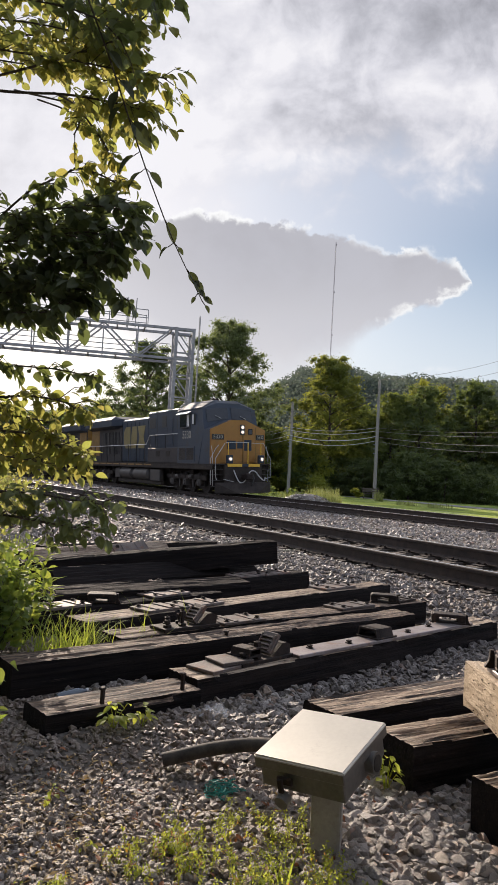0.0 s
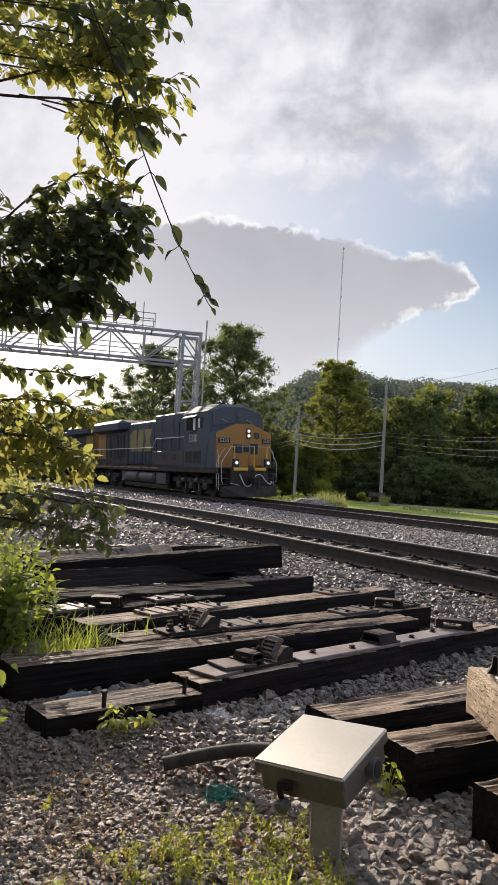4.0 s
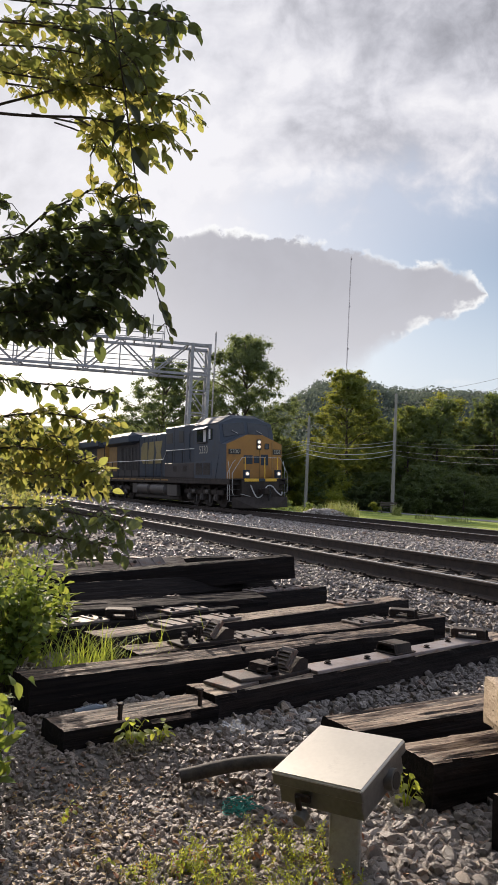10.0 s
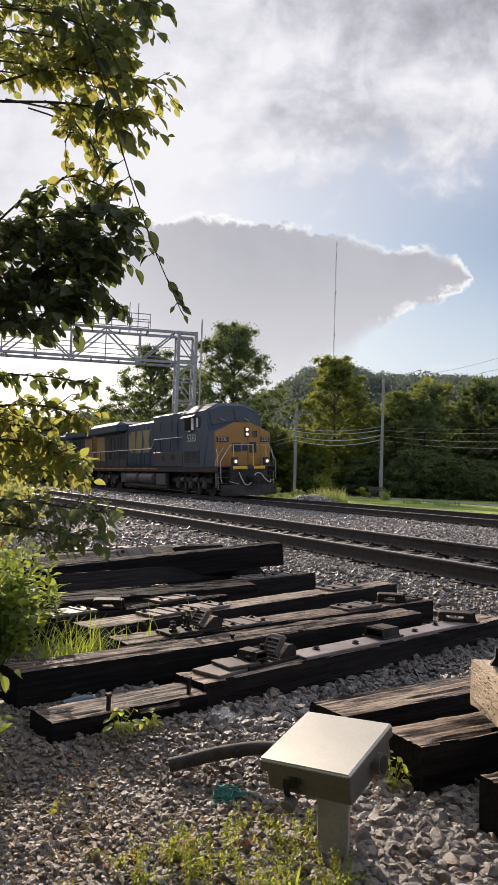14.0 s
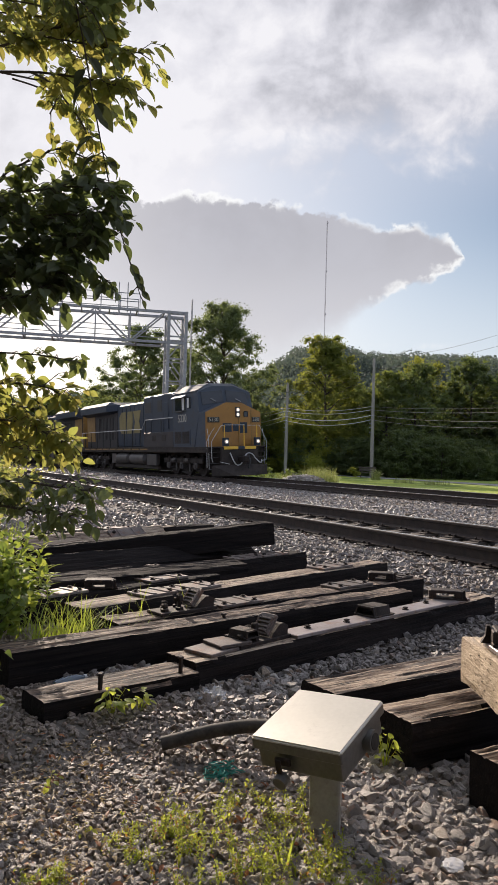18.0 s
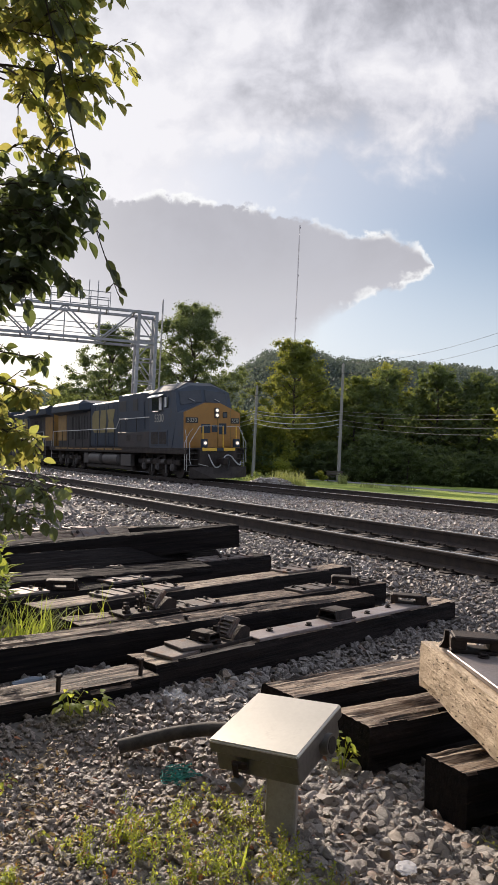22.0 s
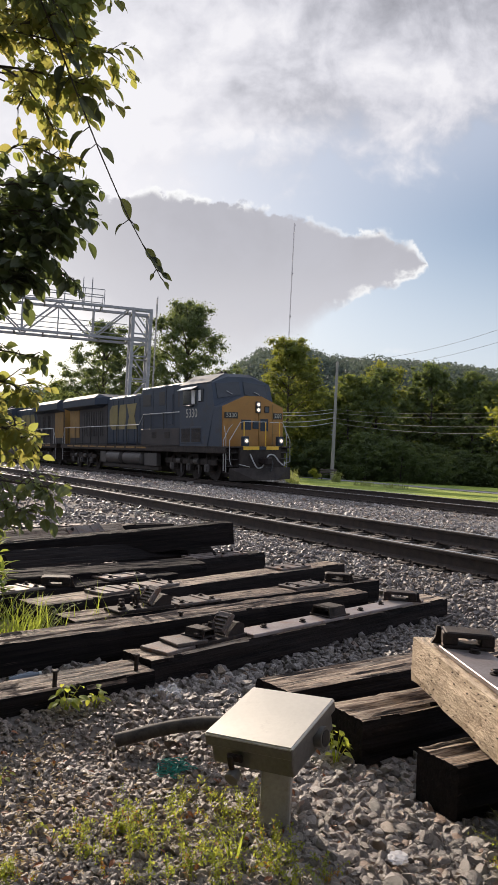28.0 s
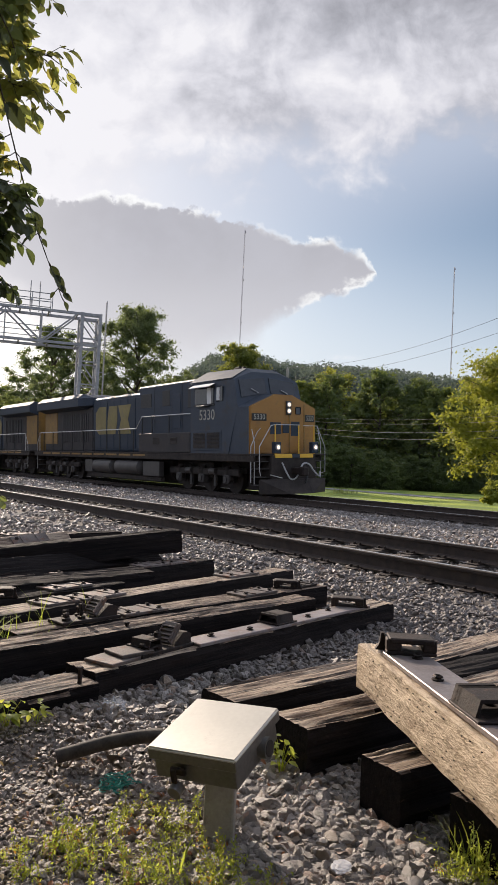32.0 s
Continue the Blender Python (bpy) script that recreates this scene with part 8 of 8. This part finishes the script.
def stones(name, label, n, yaws, dists, size, ylim, seed, lift=0.2, single=0, keep=None, kinds=COARSE):
    rng = np.random.default_rng(seed)
    yw = rng.uniform(*yaws, n)
    d = np.sqrt(rng.uniform(dists[0] ** 2, dists[1] ** 2, n))
    x, y = -np.sin(np.radians(yw)) * d, np.cos(np.radians(yw)) * d
    ok = (y > ylim[0]) & (y < ylim[1]) & ~under_tie(x, y)
    if keep is not None:
        ok &= keep(x, y, rng)
    x, y = x[ok], y[ok]
    n = len(x)
    s = size(x, y, rng)
    rot = rot_many(n, rng)
    # lay most stones flat
    ang = rng.uniform(0, 2 * math.pi, n)
    flat = np.zeros((n, 3, 3))
    flat[:, 0, 0], flat[:, 0, 1], flat[:, 1, 0], flat[:, 1, 1], flat[:, 2, 2] = np.cos(ang), -np.sin(ang), np.sin(ang), np.cos(ang), 1
    mixed = np.where((rng.uniform(0, 1, n) < 0.45)[:, None, None], rot, flat)
    z = ground_z(x, y) + s * lift + rng.uniform(-0.15, 0.35, n) * s
    pos = np.stack([x, y, z], 1)
    kind = rng.integers(0, len(kinds), n)
    if single:
        me = []
        for v, f in kinds:
            q = bpy.data.meshes.new("stone")
            q.from_pydata(v.tolist(), [], f.tolist())
            q.materials.append(M["stone"])
            q.shade_smooth()
            q.set_sharp_from_angle(angle=radians(24))
            me.append(q)
        near = np.argsort((x + 1.75) ** 2 + (y - 1.5) ** 2)[:single]
        for i in near:
            o = new("stone", me[kind[i]])
            o.parent = GROUND
            o.matrix_basis = Matrix.LocRotScale(pos[i], Matrix(mixed[i].tolist()).to_quaternion(), (s[i],) * 3)
        rest = np.setdiff1d(np.arange(n), near)
        pos, kind, s, mixed = pos[rest], kind[rest], s[rest], mixed[rest]
        n = len(rest)
    rows = []
    for k, (v, f) in enumerate(kinds):
        i = np.nonzero(kind == k)[0]
        if len(i) == 0:
            continue
        W = np.einsum("nij,kj->nki", mixed[i], v) * s[i][:, None, None] + pos[i][:, None, :]
        rows.append((W.reshape(-1, 3), (f[None] + (np.arange(len(i)) * len(v))[:, None, None]).reshape(-1, 3)))
    V, F = joined(rows)
    me = bpy.data.meshes.new(name)
    me.vertices.add(len(V))
    me.vertices.foreach_set("co", V.ravel().astype(np.float32))
    me.loops.add(F.size)
    me.loops.foreach_set("vertex_index", F.ravel().astype(np.int32))
    me.polygons.add(len(F))
    me.polygons.foreach_set("loop_start", np.arange(0, F.size, 3, dtype=np.int32))
    me.polygons.foreach_set("loop_total", np.full(len(F), 3, np.int32))
    me.update(calc_edges=True)
    if kinds is FINE:
        me.shade_smooth()
        me.set_sharp_from_angle(angle=radians(24))
    else:
        me.shade_flat()
    me.materials.append(M["stone"])
    return tagged(new(name, me), label, "gravel", kind="stuff")


def yard_size(x, y, rng):
    """Fine gravel near the bushes, coarse ballast near the box and the ties."""
    k = np.clip((y - 0.95 - 0.12 * (-x - 1.8)) / 0.45, 0, 1)
    return (0.0125 + 0.0102 * k) * rng.lognormal(0, 0.24, len(x))


stones("gravel", "grey and tan crushed gravel covering the yard", 14000, (30, 86), (1.45, 2.7), yard_size, (-1, 5.2), 1, single=300, kinds=FINE)
stones("gravel", "grey and tan crushed gravel in front of the ties", 9000, (30, 86), (2.7, 3.8), lambda x, y, r: 1.1 * yard_size(x, y, r), (-1, 5.2), 6)
stones("gravel", "grey crushed ballast between the ties", 15000, (30, 84), (3.7, 6.5), lambda x, y, r: 0.023 * r.lognormal(0, 0.28, len(x)), (-1, 7.9), 2)
stones("ballast", "pale grey crushed ballast round the nearer track", 29000, (22, 86), (6.0, 13.0), lambda x, y, r: 0.029 * r.lognormal(0, 0.25, len(x)), (1.0, 14.5), 3)
stones("ballast", "pale grey crushed ballast between the tracks", 28000, (30, 80), (12.5, 34.0), lambda x, y, r: 0.043 * r.lognormal(0, 0.25, len(x)), (2.5, 14.9), 4)
stones("ballast", "pale grey crushed ballast far along the tracks", 8000, (60, 82), (30.0, 60.0), lambda x, y, r: 0.075 * r.lognormal(0, 0.25, len(x)), (4.5, 14.9), 5)


# ---- what moves ----
# metres still to go to the last place of the train
TRAIN_S = [(0, -10.55), (18.4, -10.55), (19, -10.45), (20, -10.24), (21, -9.87), (22, -9.48), (23, -8.99), (24, -8.42), (25, -7.78), (26, -7.08), (27, -6.26),
           (28, -5.30), (29, -4.21), (30, -2.95), (31, -1.50), (32, 0.12)]


VINE_SWAY = [(0, 2), (0.5, 3), (1, 4.5), (1.5, 1), (2, -2), (2.5, -1.5), (3.5, 1), (4.5, 4), (5, 0.5), (5.5, 3), (6, -2.5), (6.5, 3), (7, -6), (7.5, -8), (8, -5), (8.5, -4), (9, -11), (9.5, -9), (10, -9),
             (10.5, -11), (11, -11), (11.5, -11), (12, -5), (12.5, -7), (13, 7), (13.5, -8), (14, -1.5), (14.5, -1.5), (15.5, -3), (16.5, -4.5), (17, -7), (17.5, -3), (18, -8), (18.5, -2.5), (19, -2), (19.5, -2),
             (20, -4), (20.5, -1), (21, -7), (21.5, -7), (22, -5.5), (22.5, -5), (23, -5.5), (23.5, 1), (24, 0), (24.5, -2), (25, 2), (25.5, 1), (26.5, 2), (27.5, 4), (28, 4.5), (28.5, 6), (29, 2), (29.5, 5.5),
             (30, 5.5), (30.5, 1.5), (31, 0.5), (31.5, 2), (32, -4)]


def train_at(t):
    return float(np.interp(t, [a for a, _ in TRAIN_S], [b for _, b in TRAIN_S]))


def motions():
    for ob in (lead, second, *cars):
        base = ob.matrix_basis.copy()
        walk(ob, [(t, Matrix.Translation((s, 0, 0)) @ base) for t, s in TRAIN_S])
    # wheels roll with the train
    steps = [0, 18.4] + [19 + 0.5 * k for k in range(9)] + [23.25 + 0.25 * k for k in range(36)]
    for ob, sign in ((lead, 1), (second, -1)):
        for w in [c for c in ob.children if c.name.startswith("wheelset")]:
            base = w.matrix_basis.copy()
            walk(w, [(t, base @ Matrix.Rotation(sign * (train_at(t) + 10.55) / 0.53, 4, "Y")) for t in steps])
    axis = VIEW_RIGHT.cross(Vector((0, 0, 1)))
    base = vine.matrix_basis.copy()
    walk(vine, [(t, base @ Matrix.Rotation(radians(a), 4, axis)) for t, a in VINE_SWAY])


motions()
